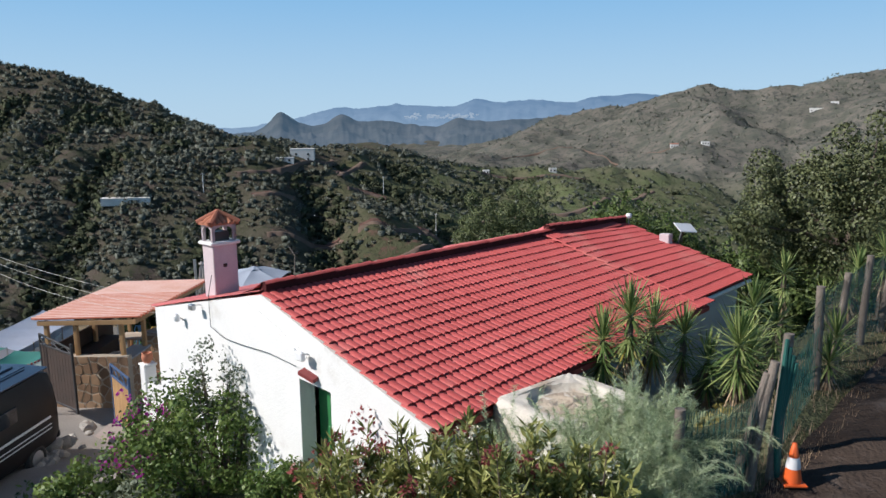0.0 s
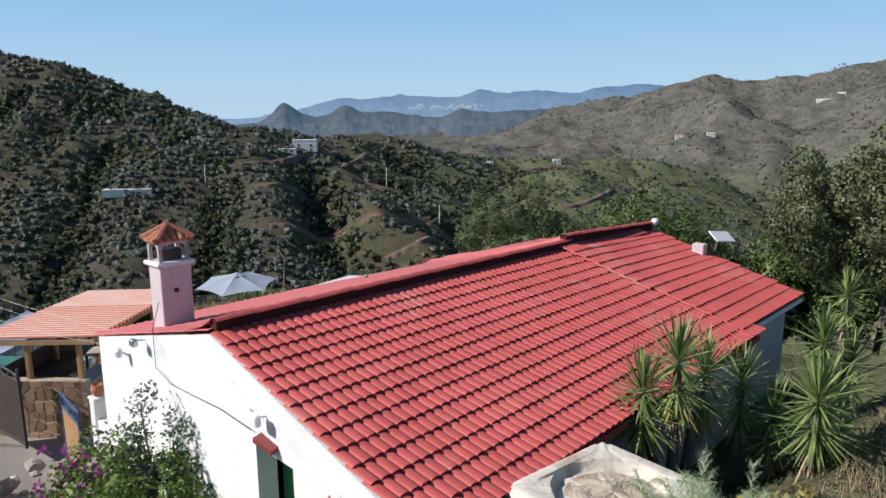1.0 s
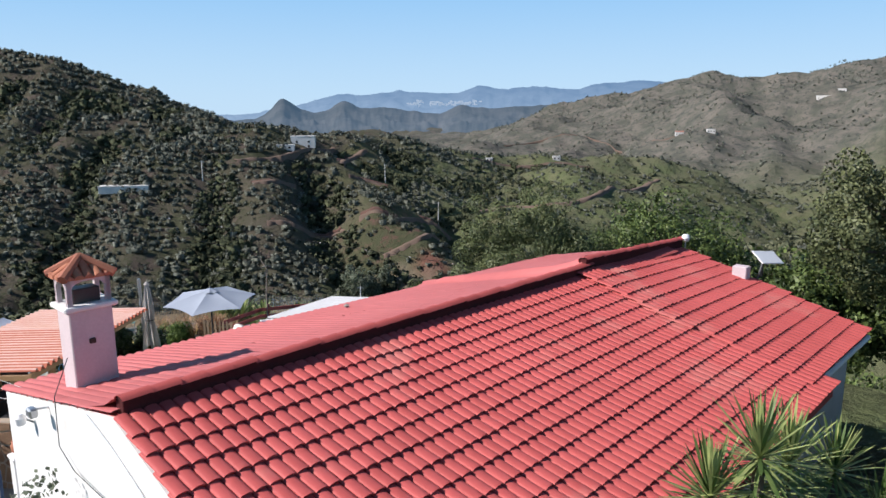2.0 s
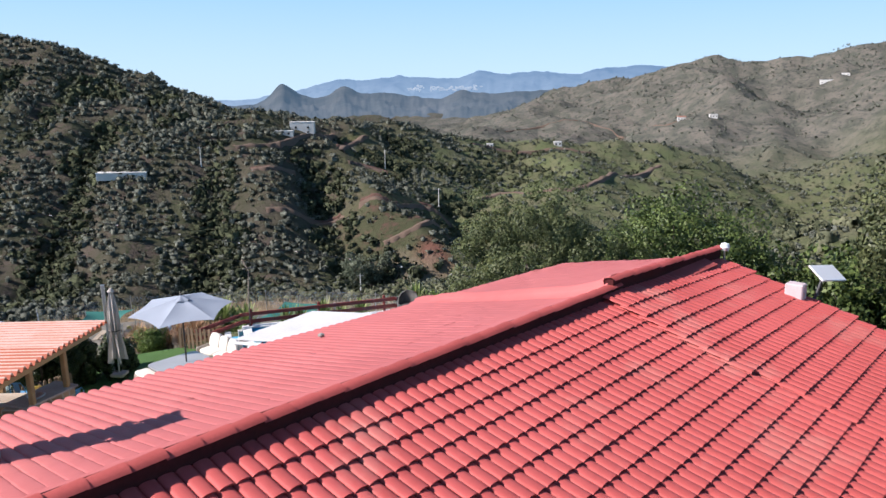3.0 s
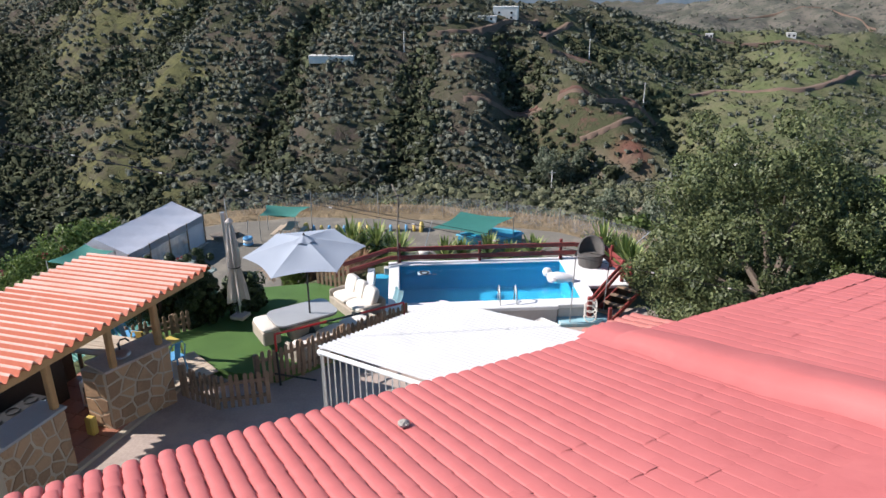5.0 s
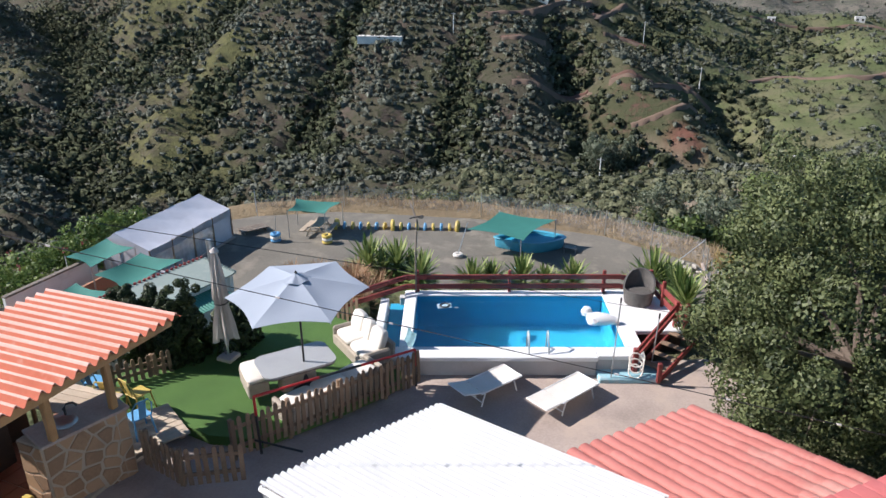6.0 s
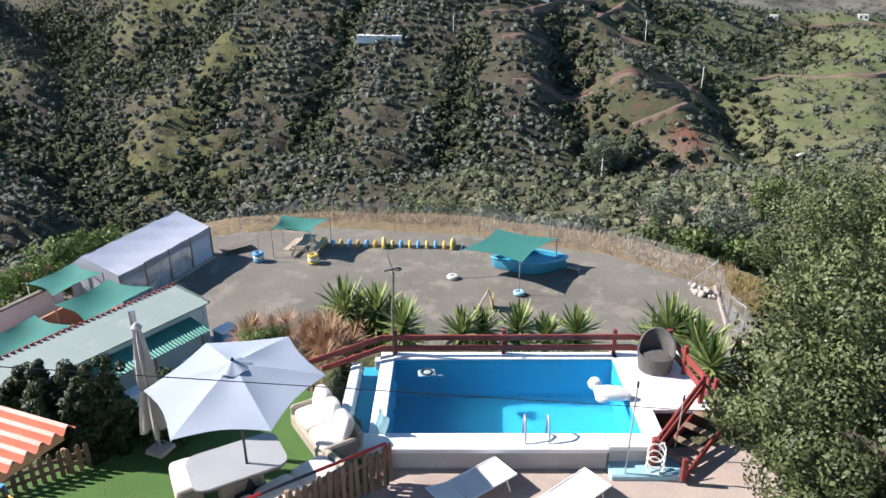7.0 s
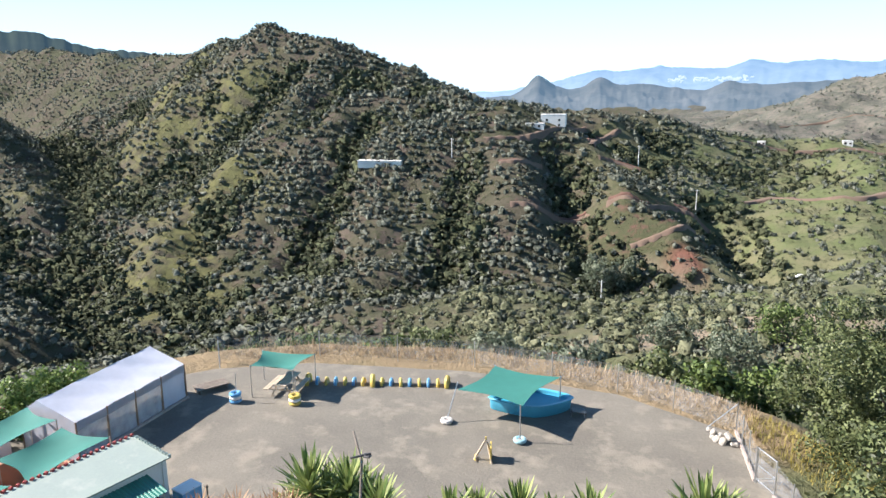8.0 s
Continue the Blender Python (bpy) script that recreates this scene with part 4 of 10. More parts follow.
def build_annex():
    """A lower tiled outbuilding beyond the lean-to, in the house's own directions."""
    a = thing("annex", "low outbuilding with a faded red tiled roof", "outbuilding", *HOUSE_AT, HOUSE_TURN)
    x0, x1, y0, y1, z1, s, w = 9.95, 12.75, 3.75, 7.38, 1.30, 0.25, 0.2
    zr = lambda y: z1 + s * (y1 - y)
    part("wall", Geo().box(((x0 + x1) / 2, y1 - 0.3, (z1 - 1.5) / 2 - 0.03), (x1 - x0 - 0.2, 0.2, z1 + 1.44), 0.01), M_WALL, a)
    for x in (x0 + 0.1, x1 - 0.2):
        g = Geo()
        g.add([(x, y1 - 0.41, -1.5), (x, y0, -1.5), (x, y0, zr(y0) - 0.1), (x, y1 - 0.41, zr(y1 - 0.41) - 0.1)] + [(x + 0.16, y1 - 0.41, -1.5), (x + 0.16, y0, -1.5), (x + 0.16, y0, zr(y0) - 0.1), (x + 0.16, y1 - 0.41, zr(y1 - 0.41) - 0.1)], [(0, 1, 2, 3), (7, 6, 5, 4), (0, 4, 5, 1), (1, 5, 6, 2), (2, 6, 7, 3), (3, 7, 4, 0)])
        part("side_wall", g, M_WALL, a)
    part("roof_deck", Geo().slab([(x0, y0, zr(y0) - 0.02), (x1, y0, zr(y0) - 0.02), (x1, y1 - 0.06, zr(y1) - 0.02), (x0, y1 - 0.06, zr(y1) - 0.02)], 0.07), M_ROOFBED, a)
    n = int((x1 - x0) / w)
    courses = 9
    for c in range(n):
        for r in range(courses):
            ya, yb = y1 - (r + 1) * (y1 - y0) / courses - 0.03, y1 - r * (y1 - y0) / courses
            pts = []
            for y, up in ((ya, 0.0), (yb, 0.02)):
                for i in range(9):
                    t = math.pi * i / 8
                    pts.append((x0 + (c + 0.5) * w + 0.088 * math.cos(t) * (1 if c < n - 1 else 0.98), y, zr(y) - 0.02 + up + 0.062 * math.sin(t)))
            part("roof_tile", Geo().add(pts, [(i, i + 1, 10 + i, 9 + i) for i in range(8)] + [tuple(range(9, 18))[::-1]]), M_ANNEX, a, smooth=True)


build_annex()


def build_roof_lamp():
    x, y = 12.2, -1.8
    z = RIDGE_B - 0.06 + SLOPE_B * y
    lamp = thing("satellite_dish", "flat white satellite internet dish on a small stand, on the roof", "satellite dish", *(HOUSE_AT + Matrix.Rotation(radians(HOUSE_TURN), 3, "Z") @ Vector((x, y, 0))), HOUSE_TURN)
    part("base_block", Geo().box((-0.15, 0.15, z + 0.12), (0.24, 0.3, 0.3), 0.02), M_PINK, lamp, "rendered block")
    part("stand", Geo().tube([(0.1, -0.1, z - 0.02), (0.2, -0.15, z + 0.3)], 0.025).tube([(0.35, -0.1, z), (0.2, -0.15, z + 0.3)], 0.025), M_BLACK, lamp)
    part("panel", Geo().box((0, 0, 0), (0.66, 0.38, 0.035), 0.012, pose(0.32, -0.2, z + 0.42, 34, 6, -20)), M_CARWHITE, lamp, "flat white panel")
    top = HOUSE_AT + Matrix.Rotation(radians(HOUSE_TURN), 3, "Z") @ Vector((LEN_B + 0.05, -0.1, 0))
    cam_ = thing("security_light", "white round lamp head at the end of the ridge", "light", *top, HOUSE_TURN)
    part("head", Geo().lathe([(0.0, -0.09), (0.07, -0.07), (0.1, 0.0), (0.07, 0.07), (0.0, 0.09)], 14, (0, 0, RIDGE_B + 0.04)), M_WHITE, cam_, smooth=True)
    part("stem", Geo().tube([(0, 0, RIDGE_B - 0.25), (0, 0, RIDGE_B - 0.02)], 0.02), M_STEEL, cam_)


build_roof_lamp()


def build_cistern():
    c = thing("cistern", "weathered square concrete cistern with a round lid", "water tank", 2.27, 8.6, 0, 42)
    def side(r, z, wob, k=9, rad=0.14):
        row = []
        hx, hy = 0.88 * r, 0.84 * r
        for q, (sx, sy) in enumerate(((1, 1), (-1, 1), (-1, -1), (1, -1))):
            for i in range(k + 1):
                a = math.pi / 2 * (q + i / k)
                n_ = wob * math.sin(5 * a + z * 7) * math.sin(3 * a - z * 4)
                row.append((sx * (hx - rad) + (rad + n_) * math.cos(a), sy * (hy - rad) + (rad + n_) * math.sin(a), z + n_))
        return row
    g, rows = Geo(), [(1.0, 1.2), (1.0, 1.8), (1.0, 2.4), (1.0, 2.9), (1.0, 3.2), (0.985, 3.3), (0.95, 3.36), (0.88, 3.39), (0.78, 3.38)]
    for r, z in rows:
        g.v += side(r, z, 0.016)
    seg = 40
    for r, z in ((0.66, 3.37), (0.64, 3.3), (0.6, 3.26), (0.3, 3.27), (0.01, 3.28)):
        g.v += [(r * math.cos(2 * math.pi * j / seg), r * math.sin(2 * math.pi * j / seg), z + 0.02 * math.sin(j * 1.9) * math.sin(j * 0.7)) for j in range(seg)]
    for i in range(len(rows) + 4):
        g.f += [(i * seg + j, i * seg + (j + 1) % seg, (i + 1) * seg + (j + 1) % seg, (i + 1) * seg + j) for j in range(seg)]
    body = part("body", g, M_TANK, c, "whitish stained rendered body with a rounded rim", True)
    part("lid", Geo().sheet(lambda a, b: (0.03 + 0.53 * a * math.cos(2 * math.pi * b), 0.53 * a * math.sin(2 * math.pi * b), 3.27 + 0.06 * (1 - a) + 0.03 * math.sin(9 * a + 5 * math.sin(4 * math.pi * b)) * a * (1 - a) * 3), 12, 40, 0.03), M_LID, body, "round stained lid in a shallow ring")
    return c


build_cistern()

# ---- made ground ----
def patch(name, outline, zf, material, label, category, step=0.5, lift=0.0, rough=0.0):
    """A ground surface over a convex outline, following zf, with a skirt."""
    xs = [p[0] for p in outline]
    ys = [p[1] for p in outline]
    c = Vector((sum(xs) / len(xs), sum(ys) / len(ys)))
    g = Geo()
    rim = []
    for a, b in zip(outline, outline[1:] + outline[:1]):
        k = max(1, int(math.dist(a, b) / step))
        rim += [(a[0] + (b[0] - a[0]) * i / k, a[1] + (b[1] - a[1]) * i / k) for i in range(k)]
    rings = max(2, int(max(math.dist(p, c) for p in rim) / step))
    n = len(rim)
    g.v.append((c.x, c.y, zf(c.x, c.y) + lift))
    for r in range(1, rings + 1):
        for p in rim:
            x, y = c.x + (p[0] - c.x) * r / rings, c.y + (p[1] - c.y) * r / rings
            g.v.append((x, y, zf(x, y) + lift + rough * (noise.noise((x * 1.7, y * 1.7, 0)))))
    g.f += [(0, 1 + i, 1 + (i + 1) % n) for i in range(n)]
    for r in range(rings - 1):
        for i in range(n):
            a, b = 1 + r * n + i, 1 + r * n + (i + 1) % n
            g.f.append((a, a + n, b + n, b))
    k = 1 + (rings - 1) * n
    o = len(g.v)
    g.v += [(v[0], v[1], v[2] - 0.4) for v in g.v[k : k + n]]
    g.f += [(k + (i + 1) % n, k + i, o + i, o + (i + 1) % n) for i in range(n)]
    return solid(name, g, material, label, category, kind="structure", smooth=True)


def terr(x, y):
    return float(terrace_z(np.array([x]), np.array([y]))[0])


def hw(a, p):
    """World x, y of a place a along the ridge and p to its right."""
    return (-2.98 + 0.6515 * a + 0.7586 * p, 10.95 + 0.7586 * a - 0.6515 * p)


def low_z(x, y):
    return -1.2 - 0.36 * float(smooth(22.5, 27.5, np.array([y]))[0])


patch("pavement_terrace", [(-9.6, 16.8), (-6.6, 15.0), (-0.8, 20.2), (1.2, 23.5), (1.2, 30.6), (0.1, 31.75), (-7.2, 28.15), (-9.6, 24.2)], low_z, M_CONC, "stained pinkish concrete terrace", "terrace", lift=0.02)
patch("ground_yard", [(-22, 36.2), (-4, 38.8), (2.2, 45), (2.0, 53), (-1, 57.6), (-7, 60), (-16, 60), (-26, 57.6), (-31, 54.5), (-37, 48), (-37, 37)], lambda x, y: -9.7, M_YARD, "bare grey gravel exercise yard", "yard", 1.0, rough=0.04)
patch("driveway", [(-14, 6), (-7.0, 9.5), (-6.6, 15.2), (-9.6, 18.9), (-13.2, 18.9), (-14.5, 12)], lambda x, y: terr(x, y) + 0.05, M_DRIVE, "pale dusty concrete driveway", "driveway", 0.6, rough=0.03)
patch("road", [hw(-16, 8.2), hw(-16, 14.5), hw(22, 14.5), hw(22, 8.0)], lambda x, y: 2.86, M_TRACK, "dark dirt track beside the fence", "road", 0.5, rough=0.09)
patch("lawn", [(-12.3, 24.7), (-8.75, 24.25), (-7.75, 24.55), (-6.25, 27.85), (-7.3, 29.3), (-9.2, 30.2), (-12.0, 28.6)], lambda x, y: low_z(x, y) + 0.12, M_TURF, "bright green artificial lawn", "lawn", 0.4, lift=0.12)


# ---- swimming pool ----
POOL_AT, POOL_TURN = (-6.45, 28.8, 0.0), 22.0
PL, PW, PZ = 5.08, 2.75, -1.06


def build_pool():
    pool = thing("swimming_pool", "small raised swimming pool with white coping and blue water", "swimming pool", *POOL_AT, POOL_TURN)
    d = -2.9
    part("liner", Geo().add([(0, 0, PZ), (PL, 0, PZ), (PL, PW, PZ), (0, PW, PZ), (0, 0, d), (PL, 0, d), (PL, PW, d), (0, PW, d)],
                            [(4, 5, 6, 7), (0, 1, 5, 4), (1, 2, 6, 5), (2, 3, 7, 6), (3, 0, 4, 7)]), M_LINER, pool, "blue liner")
    w = part("water", Geo().sheet(lambda u, v: (0.005 + u * (PL - 0.01), 0.005 + v * (PW - 0.01), PZ - 0.07), 30, 20), M_WATER, pool, "clear blue water", True)
    w.visible_shadow = False
    c = 0.06
    part("coping", Geo().box((1.85, -0.26, PZ - 0.02), (5.0, 0.5, c * 2), 0.02), M_POOLWHITE, pool)
    part("coping", Geo().box((-0.17, PW / 2, PZ - 0.02), (0.32, PW + 0.02, c * 2), 0.02), M_POOLWHITE, pool)
    part("coping", Geo().box((PL / 2 - 0.1, PW + 0.16, PZ - 0.02), (PL + 0.5, 0.3, c * 2), 0.02), M_POOLWHITE, pool)
    part("coping", Geo().box((4.9, -0.22, PZ - 0.021), (1.08, 0.42, c * 2), 0.02), M_POOLWHITE, pool)
    part("near_wall", Geo().box((4.85, -0.2, -1.45), (0.98, 0.36, 0.6), 0.015), M_POOLWALL, pool, "plain grey rendered pool wall")
    part("coping", Geo().box((PL + 0.22, 0.4, PZ - 0.02), (0.42, 0.8, c * 2), 0.02), M_POOLWHITE, pool)
    part("sun_terrace", Geo().box((PL + 0.82, 1.94, PZ - 0.02), (1.62, 2.35, c * 2), 0.02), M_POOLWHITE, pool, "white raised terrace beside the pool")
    part("near_wall", Geo().box((1.85, -0.24, -1.45), (4.96, 0.42, 0.6), 0.015), M_POOLWALL, pool, "plain grey rendered pool wall")
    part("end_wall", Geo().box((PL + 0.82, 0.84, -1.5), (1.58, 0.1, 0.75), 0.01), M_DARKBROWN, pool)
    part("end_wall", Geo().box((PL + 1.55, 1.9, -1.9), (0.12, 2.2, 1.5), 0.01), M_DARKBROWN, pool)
    part("end_wall", Geo().box((PL + 0.2, 0.42, -1.5), (0.3, 0.75, 0.72), 0.01), M_POOLWALL, pool)
    part("far_wall", Geo().box((PL / 2, PW + 0.2, -2.3), (PL + 1.0, 0.2, 2.3), 0.02), M_POOLWALL, pool)
    # side channel with its own blue lining and outer wall
    part("channel_floor", Geo().box((-0.55, 1.5, -1.42), (0.42, 2.9, 0.08), 0.01), M_LINER, pool, "narrow blue side channel")
    part("channel_wall", Geo().box((-0.88, 1.35, -1.3), (0.22, 2.5, 0.55), 0.02), M_POOLWHITE, pool)
    for x in (2.75, 3.21):
        pts = [(x, 0.12, -2.0), (x, 0.12, -1.0), (x, 0.06, -0.66), (x, -0.06, -0.56), (x, -0.2, -0.64), (x, -0.33, -0.9), (x, -0.36, -1.03)]
        part("ladder_rail", Geo().tube(pts, 0.022, 10), M_STEEL, pool, "chrome ladder rail", True)
    for z in (-1.35, -1.65):
        part("ladder_step", Geo().box((2.98, 0.14, z), (0.44, 0.09, 0.03), 0.01), M_STEEL, pool)
    return pool


build_pool()


def pw(x, y):
    c, s = math.cos(radians(POOL_TURN)), math.sin(radians(POOL_TURN))
    return (POOL_AT[0] + c * x - s * y, POOL_AT[1] + s * x + c * y)


def build_rail_fence():
    f = thing("rail_fence", "dark red two-rail timber fence behind the pool", "fence", *POOL_AT, POOL_TURN)
    y = PW + 0.24
    for x in (0.0, 2.55, 5.15):
        part("post", Geo().box((x, y, -0.85), (0.09, 0.09, 0.95), 0.012), M_REDWOOD, f)
    part("corner_post", Geo().box((6.4, y - 0.1, -0.8), (0.1, 0.1, 0.95), 0.012), M_REDWOOD, f)
    for z in (-0.56, -0.84):
        part("rail", Geo().beam((-0.3, y - 0.06, z), (5.6, y - 0.06, z + 0.02), 0.05, 0.14), M_REDWOOD, f)
        part("rail", Geo().beam((5.6, y - 0.06, z), (6.42, y - 0.1, z), 0.05, 0.14), M_REDWOOD, f)
        part("side_rail", Geo().beam((6.42, y - 0.1, z), (6.75, 0.75, z), 0.05, 0.16), M_REDWOOD, f)
        part("left_rail", Geo().beam((-0.3, y - 0.06, z), (-2.0, y - 0.9, z - 0.2), 0.05, 0.14), M_REDWOOD, f)
    for yy in (2.1, 0.8):
        part("post", Geo().box((6.87 - 0.16 * yy, yy, -0.8), (0.09, 0.09, 1.0), 0.012), M_REDWOOD, f)
    return f


build_rail_fence()


def build_pool_steps():
    s = thing("pool_steps", "red timber steps with a slanting handrail up to the pool", "steps", *POOL_AT, POOL_TURN)
    low, high = Vector((5.22, -0.45, -1.42)), Vector((6.55, 1.0, -1.05))
    run = (high - low).normalized()
    across = Vector((run.y, -run.x, 0)).normalized() * 0.62
    part("newel", Geo().box((low.x, low.y, -1.12), (0.12, 0.12, 0.62), 0.012), M_REDWOOD, s)
    part("newel", Geo().box((high.x, high.y, -0.72), (0.1, 0.1, 0.78), 0.012), M_REDWOOD, s)
    part("newel", Geo().box((low.x + across.x, low.y + across.y, -1.2), (0.1, 0.1, 0.5), 0.012), M_REDWOOD, s)
    for z in (0.5, 0.3):
        part("handrail", Geo().beam(low + Vector((0, 0, z)), high + Vector((0, 0, z + 0.12)), 0.05, 0.12), M_REDWOOD, s)
    for k in (0, 1):
        part("stringer", Geo().beam(low + across * k + Vector((0, 0, -0.02)), high + across * k + Vector((0, 0, -0.1)), 0.05, 0.14), M_REDWOOD, s)
    for k in range(4):
        p = low.lerp(high, 0.2 + 0.22 * k) + across * 0.5
        part("tread", Geo().box((0, 0, 0), (0.17, 0.6, 0.035), 0.008, pose(p.x, p.y, p.z + 0.02, 0, 0, math.degrees(math.atan2(run.y, run.x)))), M_WOOD, s)
    st = thing("step_box", "worn pale blue step platform beside the pool", "step", *POOL_AT, POOL_TURN)
    part("platform", Geo().box((5.05, -0.4, -1.5), (1.42, 0.78, 0.16), 0.03), M_LIGHTBLUE, st)
    hose = Geo()
    pts = [(5.2 + 0.17 * math.cos(a * 0.5), -0.65 + 0.1 * math.sin(a * 0.5), -1.38 + 0.012 * a + 0.17 * math.sin(a * 0.5)) for a in range(40)]
    h = thing("garden_hose", "coiled pale garden hose hanging on the steps", "hose", *POOL_AT, POOL_TURN)
    part("coil", hose.tube(pts, 0.018, 6), M_CUSHION, h, smooth=True)
    for k, (x0, y0, hgt) in enumerate(((4.62, -0.72, 2.0), (5.71, -0.14, 1.3))):
        p = thing("pool_pole", "long thin telescopic pool pole standing upright", "pole", *POOL_AT, POOL_TURN)
        part("tube", Geo().tube([(x0, y0, -1.5), (x0 + 0.06, y0 + 0.03, -1.5 + hgt)], 0.016, 8), M_STEEL, p)
        part("grip", Geo().tube([(x0 + 0.06, y0 + 0.03, -1.5 + hgt), (x0 + 0.064, y0 + 0.032, -1.38 + hgt)], 0.022, 8), M_BLACK, p)


build_pool_steps()


def build_round_chair():
    x, y = pw(5.95, 2.35)
    c = thing("tub_chair", "round dark rattan tub chair with a high back", "chair", x, y, -1.02, 20)
    g = Geo()
    seg = 28
    for i in range(seg):
        a = 2 * math.pi * i / seg
        h = 0.42 + 0.42 * max(0, math.cos(a - 1.2)) ** 0.7
        for r, z in ((0.36, 0.0), (0.42, h), (0.37, h), (0.33, 0.28)):
            g.v.append((r * math.cos(a), r * math.sin(a), z))
    for i in range(seg):
        for j in range(3):
            g.f.append((i * 4 + j, (i + 1) % seg * 4 + j, (i + 1) % seg * 4 + j + 1, i * 4 + j + 1))
    part("shell", g, M_DARKRATTAN, c, smooth=True)
    part("seat", Geo().lathe([(0.33, 0.24), (0.34, 0.3), (0.3, 0.34), (0, 0.36)], 24), M_DARKRATTAN, c, "dark seat pad", True)


build_round_chair()


def build_floats():
    x, y = pw(4.75, 1.2)
    s = thing("inflatable_animal", "white inflatable pool toy lying on the pool edge", "inflatable", x, y, -1.05, 40)
    part("body", Geo().lathe([(0.0, -0.4), (0.13, -0.35), (0.18, -0.1), (0.16, 0.15), (0.1, 0.35), (0.0, 0.4)], 14, (0, 0, 0), pose(0, 0, 0.12, 90, 0, 60)), M_CARWHITE, s, smooth=True)
    part("head", Geo().lathe([(0, -0.14), (0.12, -0.08), (0.15, 0.02), (0.1, 0.12), (0, 0.15)], 12, (-0.25, 0.34, 0.2)), M_CARWHITE, s, smooth=True)
    for dx, dy, r in ((-0.3, -0.08, 0.13), (0.18, 0.1, 0.12)):
        part("wing", Geo().lathe([(0, -0.09), (r, -0.03), (r, 0.03), (0, 0.09)], 12, (dx, dy, 0.12)), M_CARWHITE, s, smooth=True)
    x, y = pw(0.75, 2.35)
    f = thing("pool_float", "small flat white float drifting on the water", "pool float", x, y, PZ - 0.13, 30)
    part("mat", Geo().box((0, 0, 0.02), (0.4, 0.28, 0.06), 0.025), M_CANVAS, f)
    part("rim", Geo().ring((0, 0, 0.06), 0.12, 0.025, None, 18, 6), M_RUBBER, f)
    part("net", Geo().box((0.3, -0.16, 0.03), (0.12, 0.03, 0.05), 0.01), M_PINK, f)


build_floats()


def build_lounger(x, y, turn, back, first=None):
    l = thing("sun_lounger", "cream sling sun lounger on the terrace", "sun lounger", x, y, low_z(x, y) + 0.02, turn, "sun loungers by the pool")
    w, L, h = 0.62, 1.9, 0.33
    up = radians(back)
    end = (0.12 - 0.54 * math.cos(up), h + 0.54 * math.sin(up))
    sag = lambda u: -0.035 * math.sin(math.pi * u)
    part("seat_sling", Geo().sheet(lambda u, v: (0.13 + 1.1 * u, (v - 0.5) * (w - 0.05), h + 0.01 + 0.4 * sag(v) + 0.3 * sag(u)), 10, 6, 0.012), M_CUSHION, l, "cream fabric seat", True)
    part("backrest_sling", Geo().sheet(lambda u, v: (0.11 + (end[0] - 0.11) * u, (v - 0.5) * (w - 0.05), h + 0.015 + (end[1] - h) * u + 0.4 * sag(v)), 6, 6, 0.012), M_CUSHION, l, "cream fabric backrest", True)
    for s in (-1, 1):
        yy = s * w / 2
        part("side_rail", Geo().tube([(0.05, yy, h), (1.25, yy, h)], 0.018, 8), M_WHITE, l)
        part("back_rail", Geo().tube([(0.11, yy * 0.94, h), (end[0], yy * 0.94, end[1])], 0.016, 8), M_WHITE, l)
        part("leg", Geo().tube([(0.16, yy, h), (0.06, yy, 0.01)], 0.018, 8), M_WHITE, l)
        part("leg", Geo().tube([(1.0, yy, h), (1.1, yy, 0.01)], 0.018, 8), M_WHITE, l)
    part("foot_bar", Geo().tube([(1.25, -w / 2, h), (1.25, w / 2, h)], 0.018, 8), M_WHITE, l)
    part("head_bar", Geo().tube([(end[0], -w * 0.47, end[1]), (end[0], w * 0.47, end[1])], 0.016, 8), M_WHITE, l)
    part("leg_bar", Geo().tube([(0.08, -w / 2, 0.1), (0.08, w / 2, 0.1)], 0.014, 8), M_WHITE, l)
    part("back_prop", Geo().tube([(-0.15, -w * 0.3, h + 0.25 * math.sin(up) - 0.02), (0.02, -w * 0.3, h - 0.12)], 0.012, 6), M_WHITE, l)


build_lounger(-4.63, 27.9, 59.8, 16)
build_lounger(-2.92, 28.22, 61.6, 3)

